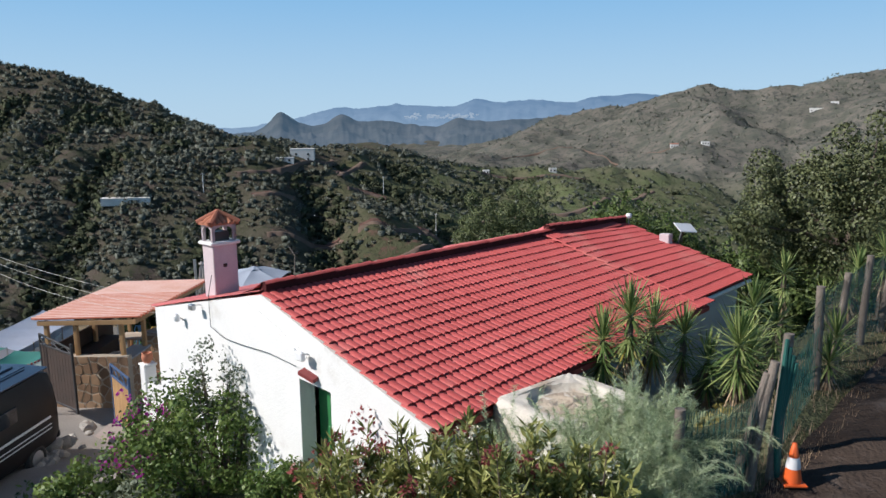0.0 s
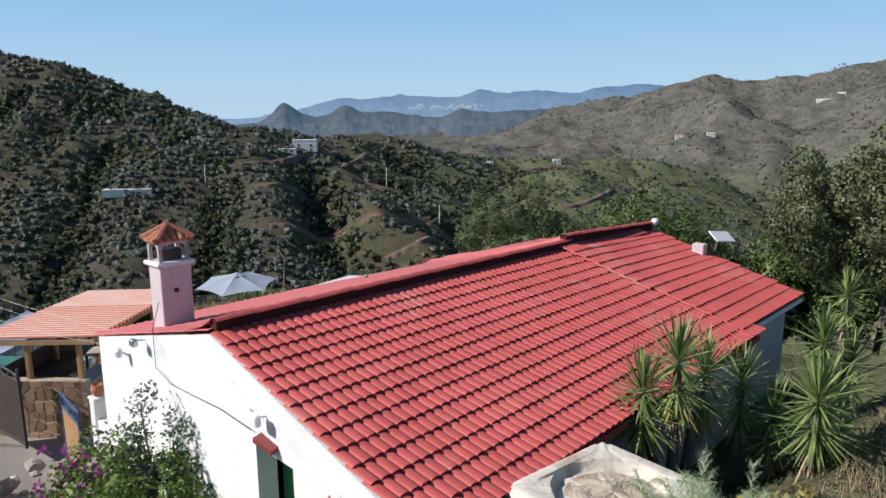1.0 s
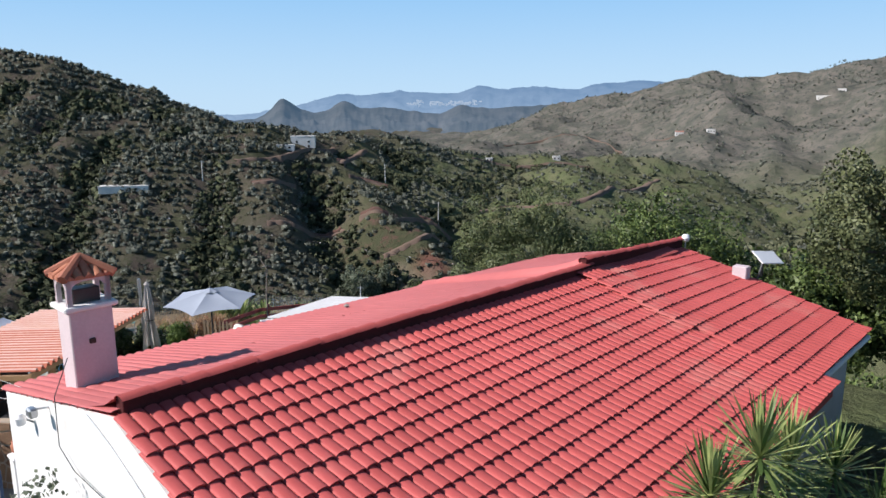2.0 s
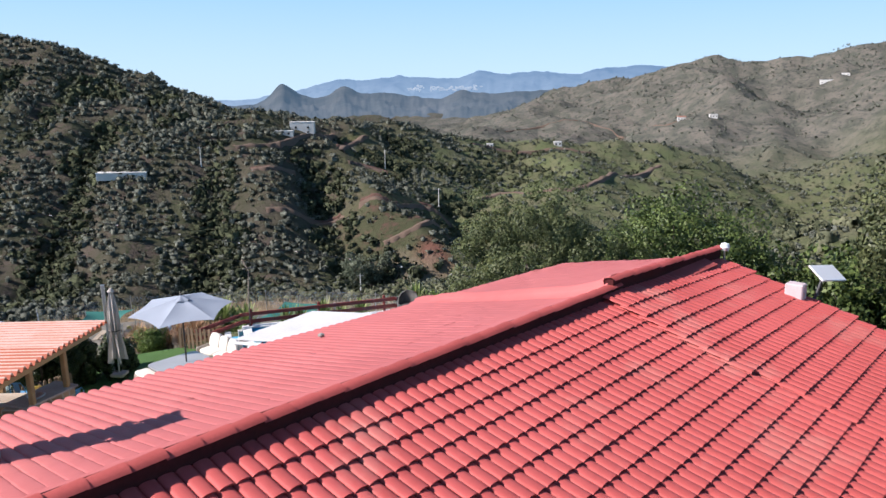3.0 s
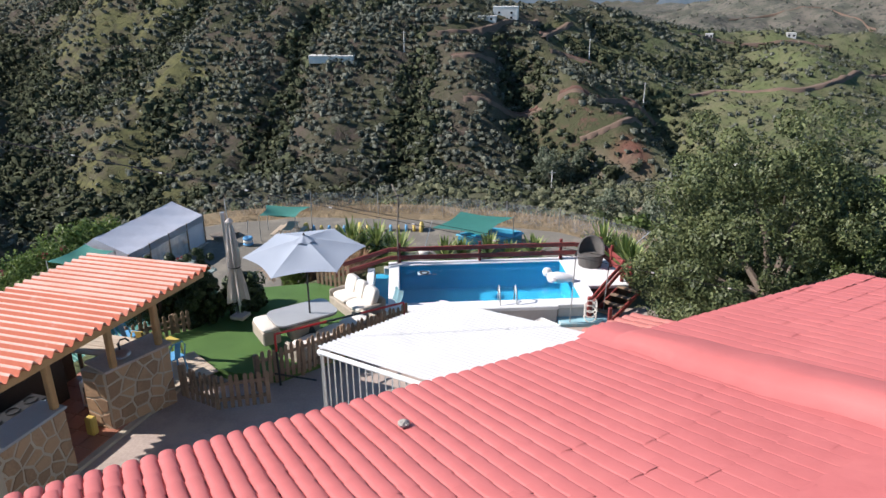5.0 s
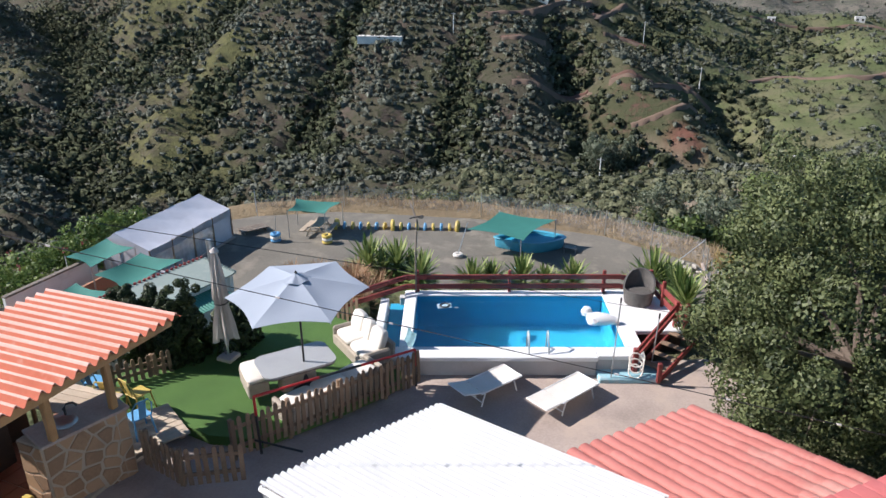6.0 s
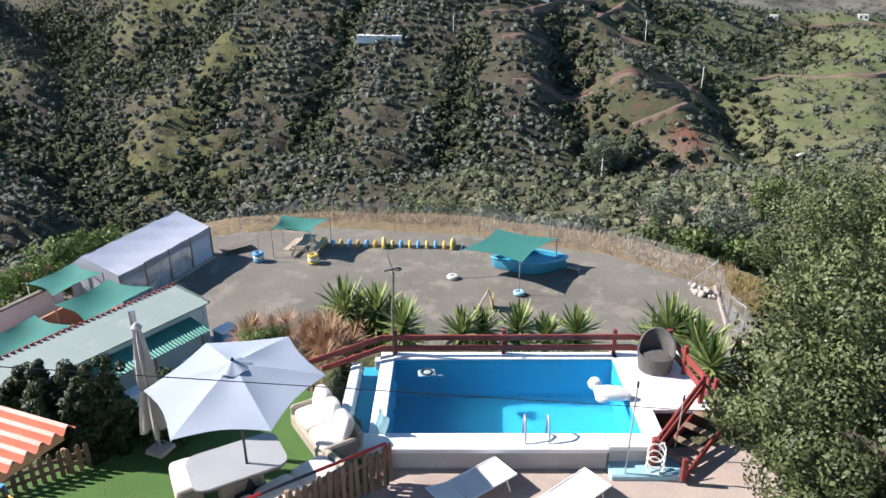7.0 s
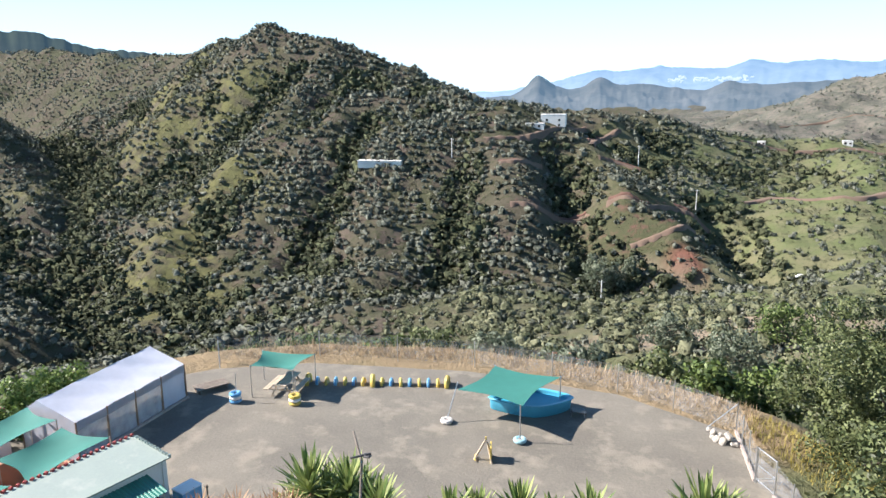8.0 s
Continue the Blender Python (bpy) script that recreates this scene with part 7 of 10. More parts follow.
# ---- plants ----
def leaf_quads(rng, at, out, length, width, droop=0.0):
    """Diamond leaves at points, each pointing roughly along out."""
    n = len(at)
    d = out + rng.normal(0, 0.55, (n, 3))
    d[:, 2] -= droop
    d /= np.linalg.norm(d, axis=1)[:, None] + 1e-9
    s = np.cross(d, rng.normal(0, 1, (n, 3)))
    s /= np.linalg.norm(s, axis=1)[:, None] + 1e-9
    L = length * rng.uniform(0.6, 1.3, (n, 1))
    W = width * rng.uniform(0.7, 1.25, (n, 1))
    v = np.stack([at, at + d * L * 0.45 + s * W, at + d * L, at + d * L * 0.45 - s * W], 1).reshape(-1, 3)
    return v, np.arange(4 * n).reshape(-1, 4)


def clumps(rng, centres, radii, per, length, width, droop=0.0, fill=0.55):
    c = np.repeat(centres, per, 0)
    r = np.repeat(radii, per)[:, None]
    o = rng.normal(0, 1, (len(c), 3))
    o /= np.linalg.norm(o, axis=1)[:, None]
    k = fill + (1 - fill) * rng.random((len(c), 1))
    return leaf_quads(rng, c + o * r * k, o, length, width, droop)


def facets(rng, centres, radii, per, length, width, mid=None, fill=0.74, lean=0.3):
    """Leaves lying over the rounded surface of each clump, with the normals of that surface."""
    c = np.repeat(centres, per, 0)
    r = np.repeat(radii, per)[:, None]
    o = rng.normal(0, 1, (len(c), 3))
    o /= np.linalg.norm(o, axis=1)[:, None]
    at = c + o * r * (fill + (1 - fill) * rng.random((len(c), 1)))
    nr = o + rng.normal(0, 0.6, o.shape)
    nr /= np.linalg.norm(nr, axis=1)[:, None]
    a = np.cross(nr, rng.normal(0, 1, o.shape))
    a /= np.linalg.norm(a, axis=1)[:, None] + 1e-9
    b = np.cross(nr, a)
    L = length * rng.uniform(0.6, 1.3, (len(c), 1)) / 2
    W = width * rng.uniform(0.7, 1.3, (len(c), 1))
    v = np.stack([at - a * L, at - b * W, at + a * L, at + b * W], 1).reshape(-1, 3)
    n = o * 0.7 + nr * 0.8
    if mid is not None:
        g = at - np.asarray(mid)
        n = n + g / (np.linalg.norm(g, axis=1)[:, None] + 1e-9) * lean * 2
    n /= np.linalg.norm(n, axis=1)[:, None] + 1e-9
    return v, np.arange(len(v)).reshape(-1, 4), np.repeat(n, 4, 0)


def crown_points(rng, n, c, rad, shell=0.6, low=-0.9):
    """Clump centres over an uneven ellipsoid."""
    o = rng.normal(0, 1, (n * 3, 3))
    o /= np.linalg.norm(o, axis=1)[:, None]
    o = o[o[:, 2] > low][:n]
    lump = 1 + 0.22 * np.sin(3.1 * o[:, :1] * 2 + 1.3) * np.cos(4.3 * o[:, 1:2] + 0.7 * o[:, 2:]) + 0.12 * rng.normal(0, 1, (len(o), 1))
    k = (shell + (1 - shell) * rng.random((len(o), 1))) * lump
    return np.array(c) + o * np.array(rad) * k


def build_tree(name, label, x, y, z0, trunk_h, c, rad, n, per, leaf, material, seed, r0=0.16, category="tree", clump=0.5, low=-0.9):
    """Tapered trunk, limbs to the clumps, and a crown of small leaves. c: the crown's centre over the foot."""
    rng = np.random.default_rng(seed)
    t = thing(name, label, category, x, y, z0)
    pts = crown_points(rng, n, c, rad, 0.62, low)
    g = Geo()
    top = Vector((c[0] * 0.6, c[1] * 0.6, trunk_h))
    g.tube([(0, 0, -0.3), top * 0.5 + Vector((0.1, 0.05, 0)), top], [r0, r0 * 0.8, r0 * 0.62], 9)
    part("trunk", g, M_BARK, t, "rough brown trunk", True)
    for i in range(0, n, max(1, n // 14)):
        e = Vector(pts[i])
        m = top.lerp(e, 0.5) + Vector(rng.normal(0, 0.15, 3))
        part("limb", Geo().tube([top * 0.85, m, e], [r0 * 0.5, r0 * 0.28, 0.015], 6), M_BARK, t)
    v, f, nr = facets(rng, pts, rng.uniform(0.6, 1.3, n) * clump, per, leaf, leaf * 0.3, c)
    part("crown", leafy_mesh("crown", v, f, material, nr), None, t, "dense small-leaved crown with gaps")
    return t


def build_bush(name, label, x, y, z0, c, rad, n, per, leaf, material, seed, clump=0.3, category="bush", flowers=None, thin=0.3, stems=8):
    rng = np.random.default_rng(seed)
    t = thing(name, label, category, x, y, z0)
    pts = crown_points(rng, n, c, rad, 0.45, -0.8)
    for i in range(0, n, max(1, n // stems)):
        e = Vector(pts[i])
        part("stem", Geo().tube([(0.2 * e.x, 0.2 * e.y, -0.2), e * 0.55 + Vector((0, 0, 0.1)), e], [0.03, 0.018, 0.006], 5), M_BARK, t)
    v, f, nr = facets(rng, pts, rng.uniform(0.7, 1.3, n) * clump, per, leaf, leaf * thin, c)
    part("foliage", leafy_mesh("foliage", v, f, material, nr), None, t)
    if flowers:
        m_, count, size, box = flowers
        q = np.array(c) + (pts[rng.integers(0, n, count * 3)] - np.array(c)) * 1.15 + rng.normal(0, clump * 0.7, (count * 3, 3))
        q = q[(q[:, 0] > box[0]) & (q[:, 0] < box[1])][:count]
        v, f = clumps(rng, q, np.full(len(q), size), 9, size, size * 0.5)
        part("blossom", fast_mesh("blossom", v, f, m_), None, t, "clusters of blossom")
    return t


def blade_rosette(rng, n, length, width, lift0=85, lift1=-20, centre=(0, 0, 0)):
    """Sword-shaped leaves round a stem, from upright to drooping; each is a folded, tapered strip."""
    V_, F_ = [], []
    for i in range(n):
        u = i / n
        a = i * 2.39996 + rng.normal(0, 0.1)
        up = radians(lift0 + (lift1 - lift0) * u + rng.normal(0, 7))
        L = length * rng.uniform(0.75, 1.1) * (0.75 + 0.35 * math.sin(math.pi * min(1, u + 0.25)))
        d = Vector((math.cos(a) * math.cos(up), math.sin(a) * math.cos(up), math.sin(up)))
        s = Vector((-math.sin(a), math.cos(a), 0))
        b = Vector(centre) + Vector((0, 0, -0.3 * u * length * 0.6))
        bend = Vector((0, 0, -L * (0.04 + 0.16 * u * rng.random())))
        k = len(V_)
        for q, w in ((0.0, 0.55), (0.4, 1.0), (0.75, 0.75)):
            p = b + d * L * q + bend * q * q
            V_ += [p + s * width * w, p - s * width * w]
        V_.append(b + d * L + bend)
        F_ += [(k, k + 2, k + 3, k + 1), (k + 2, k + 4, k + 5, k + 3), (k + 4, k + 6, k + 6, k + 5)]
    return V_, F_


def rosette_mesh(name, rng, n, length, width, material, lift0=85, lift1=-20, centre=(0, 0, 0)):
    v, f = blade_rosette(rng, n, length, width, lift0, lift1, centre)
    g = Geo()
    g.add(v, [tuple(dict.fromkeys(q)) for q in f])
    return mesh_of(name, g, material)


def build_yucca(x, y, z0, heads, label, seed, length=0.62, width=0.026, dry=True, yellow=False, n=70):
    """heads: offsets and heights of the leaf heads over the foot."""
    rng = np.random.default_rng(seed)
    t = thing("yucca", label, "yucca", x, y, z0, 0, "yuccas")
    for dx, dy, h in heads:
        if h > 0.25:
            part("trunk", Geo().tube([(dx * 0.2, dy * 0.2, -0.3), (dx * 0.6, dy * 0.6, h * 0.5), (dx, dy, h - 0.1)], [0.09, 0.075, 0.06], 8), M_BARK, t, smooth=True)
        part("leaf_head", rosette_mesh("leaf_head", rng, n, length, width, M_LEAF_YUCCA, 88, -38, (dx, dy, h)), None, t, "rosette of stiff green blades")
        if h > 1.2:
            part("leaf_head", rosette_mesh("leaf_head", rng, int(n * 0.7), length * 0.95, width, M_LEAF_YUCCA, 20, -62, (dx, dy, h - 0.38)), None, t, "lower blades hanging from the stem")
        if yellow:
            part("yellow_leaves", rosette_mesh("yellow_leaves", rng, 24, length * 0.9, width, M_LEAF_YELLOW, -15, -65, (dx, dy, h - 0.5)), None, t, "yellowing lower blades")
        if dry and h > 0.4:
            part("dry_skirt", rosette_mesh("dry_skirt", rng, 34, length * 0.8, width * 0.8, M_LEAF_DRY, -55, -86, (dx, dy, h - (0.65 if h > 1.2 else 0.2))), None, t, "skirt of dry hanging blades")
    return t


# trees
build_tree("carob_tree", "large dense dark green carob tree beside the pool terrace", 3.0, 30.3, -2.2, 2.3, (-0.1, -0.2, 3.2), (3.2, 3.15, 3.15), 215, 520, 0.088, M_LEAF_TREE, 1, 0.24, clump=0.48)
build_tree("carob_tree", "rounded dark green tree behind the house", 8.8, 34.2, -3.6, 2.6, (0, 0, 4.0), (3.2, 3.0, 2.9), 190, 260, 0.14, M_LEAF_OLIVE, 2, 0.22, clump=0.6)
build_tree("carob_tree", "tall spreading tree beyond the fenced bank", 13.2, 22.6, 1.2, 2.2, (0.4, 0, 3.0), (3.5, 3.2, 2.5), 190, 320, 0.12, M_LEAF_DARK, 3, 0.22, clump=0.6)
build_tree("carob_tree", "broad dark tree below the yard gate", 6.6, 56.8, -11.8, 2.6, (0.3, 0.5, 5.2), (5.0, 4.6, 4.2), 300, 230, 0.17, M_LEAF_TREE, 4, 0.3, clump=0.8, low=-0.7)
build_tree("carob_tree", "dark tree on the slope by the yard", 9.5, 46, -9.5, 2.4, (0, 0, 4.2), (3.8, 3.8, 3.6), 200, 160, 0.19, M_LEAF_TREE, 5, 0.26, clump=0.7)
build_tree("shrub_tree", "bushy green tree below the house end", 14.2, 33.0, -3.5, 1.6, (0, 0, 2.6), (3.4, 3.0, 2.3), 180, 130, 0.2, M_LEAF_OLIVE, 6, 0.16, clump=0.6)
build_tree("shrub_tree", "bushy green tree below the road", 19.5, 33.5, -3.5, 1.6, (0, 0, 3.0), (3.6, 3.0, 2.6), 160, 130, 0.22, M_LEAF_OLIVE, 7, 0.16, clump=0.65)
build_tree("shrub_tree", "low shrubby tree on the bank beyond the house", 5.6, 37.2, -6.6, 1.8, (0, 0, 3.2), (3.0, 2.6, 2.6), 170, 130, 0.22, M_LEAF_OLIVE, 8, 0.16, clump=0.6)
build_tree("carob_tree", "dark shrubby tree on the bank beside the pool terrace", 2.2, 35.6, -5.5, 1.8, (0.3, 0, 3.0), (2.3, 2.2, 2.6), 170, 130, 0.19, M_LEAF_DARK, 9, 0.16, clump=0.55)

# garden shrubs in front of the house
build_bush("bougainvillea", "large leafy bougainvillea against the white wall with magenta flowers", -4.25, 11.0, -0.1, (0, 0, 1.5), (1.4, 0.9, 1.4), 120, 60, 0.095, M_LEAF_GREEN, 21, 0.26, flowers=(M_FLOWER_PURPLE, 22, 0.07, (-9, -0.6)))
build_bush("climbing_shrub", "thin pale leggy shrub climbing the white wall", -3.95, 11.2, 0.2, (0.1, 0.05, 2.2), (1.0, 0.4, 0.95), 60, 26, 0.075, M_LEAF_GREY, 22, 0.2, stems=20)
build_bush("bougainvillea", "low bougainvillea with magenta and dull red flowers", -5.75, 12.5, -0.4, (0, 0, 1.15), (0.9, 0.8, 0.95), 70, 55, 0.1, M_LEAF_GREEN, 23, 0.26, flowers=(M_FLOWER_PURPLE, 50, 0.09, (-9, 0.1)))
low_ = ground_at(-2.3, 9.5)
build_bush("wall_weeds", "tangled dark green weeds growing at the foot of the white wall", -2.3, 9.5, low_, (0, 0, 0.35 * (1.9 - low_)), (0.55, 0.4, 0.6 * (1.9 - low_)), 60, 60, 0.08, M_LEAF_GREEN, 25, 0.2, stems=16)
build_bush("shrub", "dull reddish twiggy shrub under the house wall", -0.75, 8.35, 1.0, (0, 0, 1.1), (0.75, 0.5, 1.0), 60, 34, 0.08, M_FLOWER_RED, 24, 0.22, stems=26)
def build_oleander(x, y, z, h, seed):
    """Upright stems, each with a tuft of long narrow leaves and a head of buds."""
    h *= 1.12
    rng = np.random.default_rng(seed)
    t = thing("oleander", "leafy oleander with narrow leaves, white blossom and red buds", "shrub", x, y, z, 0, "oleanders before the house")
    V_, B_, R_ = [], [], []
    nv = 0
    F_ = []
    for k in range(52):
        a, r = rng.uniform(0, 6.28), 0.6 * math.sqrt(rng.random())
        foot = np.array([0.35 * r * math.cos(a), 0.35 * r * math.sin(a), 0])
        tip = np.array([r * math.cos(a) * 1.1, r * math.sin(a) * 0.9, 2 * h * rng.uniform(0.62, 1.0) - 0.3 * r])
        if k % 3 == 0:
            part("stem", Geo().tube([foot, foot * 0.4 + tip * 0.6, tip], [0.02, 0.014, 0.007], 5), M_BARK, t)
        m_ = 95
        u = np.clip(rng.random(m_) ** 0.6, 0.15, 1)[:, None]
        at = foot * (1 - u) + tip * u
        b = rng.uniform(0, 6.28, m_)
        out = np.stack([np.cos(b), np.sin(b), rng.uniform(0.5, 1.6, m_)], -1)
        v, f = leaf_quads(rng, at, out * 1.4, 0.16, 0.017)
        V_.append(v)
        F_.append(f + nv)
        nv += len(v)
        if k % 8 == 0:
            B_.append(tip + rng.normal(0, 0.05, (3, 3)))
        elif k % 8 == 2:
            R_.append(tip + rng.normal(0, 0.03, (4, 3)) + np.array([0, 0, 0.05]))
    part("foliage", fast_mesh("foliage", np.concatenate(V_), np.concatenate(F_), M_LEAF_OLEANDER), None, t)
    for q, m_, nm in ((np.concatenate(B_), M_FLOWER_WHITE, "white blossom"), (np.concatenate(R_), M_FLOWER_RED, "dull red buds")):
        v, f = clumps(rng, q, np.full(len(q), 0.035), 8, 0.05, 0.016)
        part("blossom", fast_mesh("blossom", v, f, m_), None, t, nm)


M_LEAF_OLEANDER = leaf_mat("oleander_leaf", (0.14, 0.16, 0.04), (0.38, 0.38, 0.13), scale=3)
OLEANDERS = [(-0.4, 5.95, 1.95, 0.95), (-0.15, 5.65, 2.2, 1.02), (0.55, 5.6, 2.3, 1.05), (1.3, 5.5, 2.4, 1.0), (1.95, 5.4, 2.45, 0.9), (0.2, 4.9, 2.5, 0.75), (1.1, 4.85, 2.55, 0.75)]
for k, (x, y, z, h) in enumerate(OLEANDERS):
    build_oleander(x, y, z - 0.2, h, 30 + k)
build_bush("roadside_shrub", "rough green shrub beside the driveway", -7.1, 11.7, -0.75, (0, 0, 0.6), (0.95, 0.8, 0.65), 70, 50, 0.12, M_LEAF_GREEN, 41, 0.28)
build_bush("roadside_shrub", "rough olive shrub beside the driveway", -5.0, 10.9, -0.45, (0, 0, 0.7), (0.9, 0.8, 0.75), 60, 50, 0.12, M_LEAF_GREY, 42, 0.26)
build_bush("euphorbia", "yellow-green succulent shrub under the yuccas", 4.75, 9.6, 1.75, (0, 0, 0.5), (0.6, 0.6, 0.5), 60, 40, 0.09, M_LEAF_YELLOW, 43, 0.18)
build_bush("low_shrub", "low dark green shrub beside the cistern", 3.35, 9.35, 1.7, (0, 0, 0.5), (0.7, 0.6, 0.5), 55, 50, 0.1, M_LEAF_GREEN, 44, 0.24)

# yuccas by the house
build_yucca(3.55, 10.75, 1.6, [(0.0, 0.0, 2.5), (-0.45, 0.0, 2.05), (0.55, 0.55, 2.15)], "tall yucca with three heads and dry skirts at the house wall", 51, 0.67, 0.0178, yellow=True, n=102)
build_yucca(4.75, 11.6, 1.6, [(0.0, 0.0, 1.9), (0.35, -0.35, 1.5)], "dark green yucca in the shade of the house", 52, 0.60, 0.0163, n=83)
build_yucca(5.35, 10.55, 1.9, [(0.0, 0.0, 1.75), (0.4, 0.5, 1.4)], "broad green yucca beside the fence", 53, 0.76, 0.0178, n=102)
build_yucca(6.35, 12.5, 1.9, [(0.0, 0.0, 1.9), (0.5, 0.1, 1.5)], "green yucca beside the grey wall", 54, 0.66, 0.0178, n=83)
build_yucca(8.2, 15.4, 2.0, [(0.0, 0.0, 1.85)], "yucca with a long dry skirt beyond the house corner", 55, 0.59, 0.0163, n=69)
build_yucca(4.1, 8.25, 2.1, [(0.0, 0.0, 0.45), (0.3, 0.2, 0.3)], "pale striped low yucca beside the cistern", 56, 0.50, 0.0207, n=55, dry=False)
build_yucca(6.9, 10.6, 2.4, [(0.0, 0.0, 0.9), (0.35, 0.5, 1.2)], "green yucca behind the netting", 57, 0.59, 0.0163, n=65)
build_yucca(8.9, 13.9, 2.5, [(0.0, 0.0, 1.2), (0.5, 0.6, 1.6), (-0.3, 0.4, 0.9)], "yucca clump behind the netting", 58, 0.59, 0.0163, n=65)
build_yucca(10.6, 15.6, 2.7, [(0.0, 0.0, 1.6), (0.6, 0.7, 1.9)], "yucca clump beside the dirt track", 59, 0.60, 0.0163, n=69)
build_yucca(2.9, 6.1, 2.2, [(0.0, 0.0, 0.35)], "low yucca by the fence post", 60, 0.55, n=50, dry=False)

# yuccas on the bank behind the pool
for k, (x, y, h, ln) in enumerate(((-10.6, 34.3, 3.6, 0.95), (-9.7, 34.6, 3.0, 0.85), (-8.6, 34.1, 2.6, 0.8), (-7.1, 34.7, 2.3, 0.8), (-6.6, 35.1, 1.9, 0.7), (-5.7, 35.5, 2.5, 0.8), (-4.9, 35.5, 1.9, 0.6), (-4.15, 36.0, 2.2, 0.75), (-1.75, 36.6, 3.8, 1.0), (-0.9, 35.9, 2.6, 0.9), (-0.6, 34.7, 1.7, 0.8))):
    z = ground_at(x, y)
    build_yucca(x, y, z, [(0, 0, max(-1.75 - z - (0.25 if 2 < k < 8 else 0.0), 0.3)), (0.35, 0.25, max(-2.2 - z, 0.3)), (-0.3, 0.2, max(-2.5 - z, 0.3))][: 3 if k in (0, 1, 8) else 1], "green yucca on the bank behind the pool fence", 70 + k, ln * 1.12, 0.045, n=105)

# dry palm fronds and hedges
rng = np.random.default_rng(90)
for k, (x, y, z) in enumerate(((-12.3, 32.4, -2.3), (-11.5, 32.7, -2.2), (-10.7, 32.9, -2.2), (-10.0, 32.5, -2.1), (-9.5, 31.8, -2.1), (-11.0, 32.0, -2.2), (-10.2, 33.4, -2.3))):
    t = thing("dry_palm", "heap of shaggy rust-brown dried fronds", "palm", x, y, z, rng.uniform(0, 360))
    for q in range(5):
        c_ = (rng.normal(0, 0.28), rng.normal(0, 0.28), 0.45 + rng.normal(0, 0.15))
        part("frond_tuft", rosette_mesh("frond_tuft", rng, 120, 0.62, 0.011, (M_LEAF_DRYPALM, M_LEAF_DRY)[q % 3 == 2], 75, -85, c_), None, t)
    part("stump", Geo().lathe([(0.2, -0.9), (0.16, 0.1), (0.1, 0.3)], 10), M_BARK, t)
for k, (x, y, z, r) in enumerate(((-13.0, 26.1, -1.4, 0.36), (-12.6, 26.35, -1.4, 0.38), (-12.25, 26.1, -1.4, 0.36), (-11.9, 26.45, -1.4, 0.4), (-11.55, 26.3, -1.4, 0.36), (-11.25, 26.65, -1.4, 0.34), (-12.3, 26.8, -1.4, 0.38))):
    build_bush("cypress_hedge", "dark green clipped conifer hedge beside the lawn", x, y, z, (0, 0, 0.85), (r, r, 1.05 + 0.09 * (k % 3)), 70, 230, 0.075, M_LEAF_HEDGE, 100 + k, 0.13, thin=0.2, category="hedge")
build_bush("shrub", "dark green leafy shrub beside the conifer hedge", -10.75, 27.6, -1.45, (0, 0, 0.6), (0.6, 0.65, 0.65), 80, 110, 0.1, M_LEAF_HEDGE, 108, 0.2, thin=0.4)
build_bush("hedge_shrub", "sunlit green shrub in front of the green shed", -11.4, 31.6, -2.4, (0, 0, 0.6), (0.5, 0.5, 0.6), 60, 120, 0.07, M_LEAF_GREEN, 110, 0.2)
build_bush("hedge_shrub", "orange-flowered creeper on the far boundary", -34.5, 39.5, -9.6, (0, 0, 1.2), (1.6, 4.5, 1.1), 160, 50, 0.2, M_LEAF_GREEN, 111, 0.5, flowers=(M_FLOWER_RED, 14, 0.14, (-9, 9)))
build_bush("hedge_shrub", "green creeper over the far boundary", -35.5, 45.5, -9.8, (0, 0, 1.3), (1.6, 3.5, 1.2), 120, 50, 0.22, M_LEAF_GREEN, 112, 0.5)


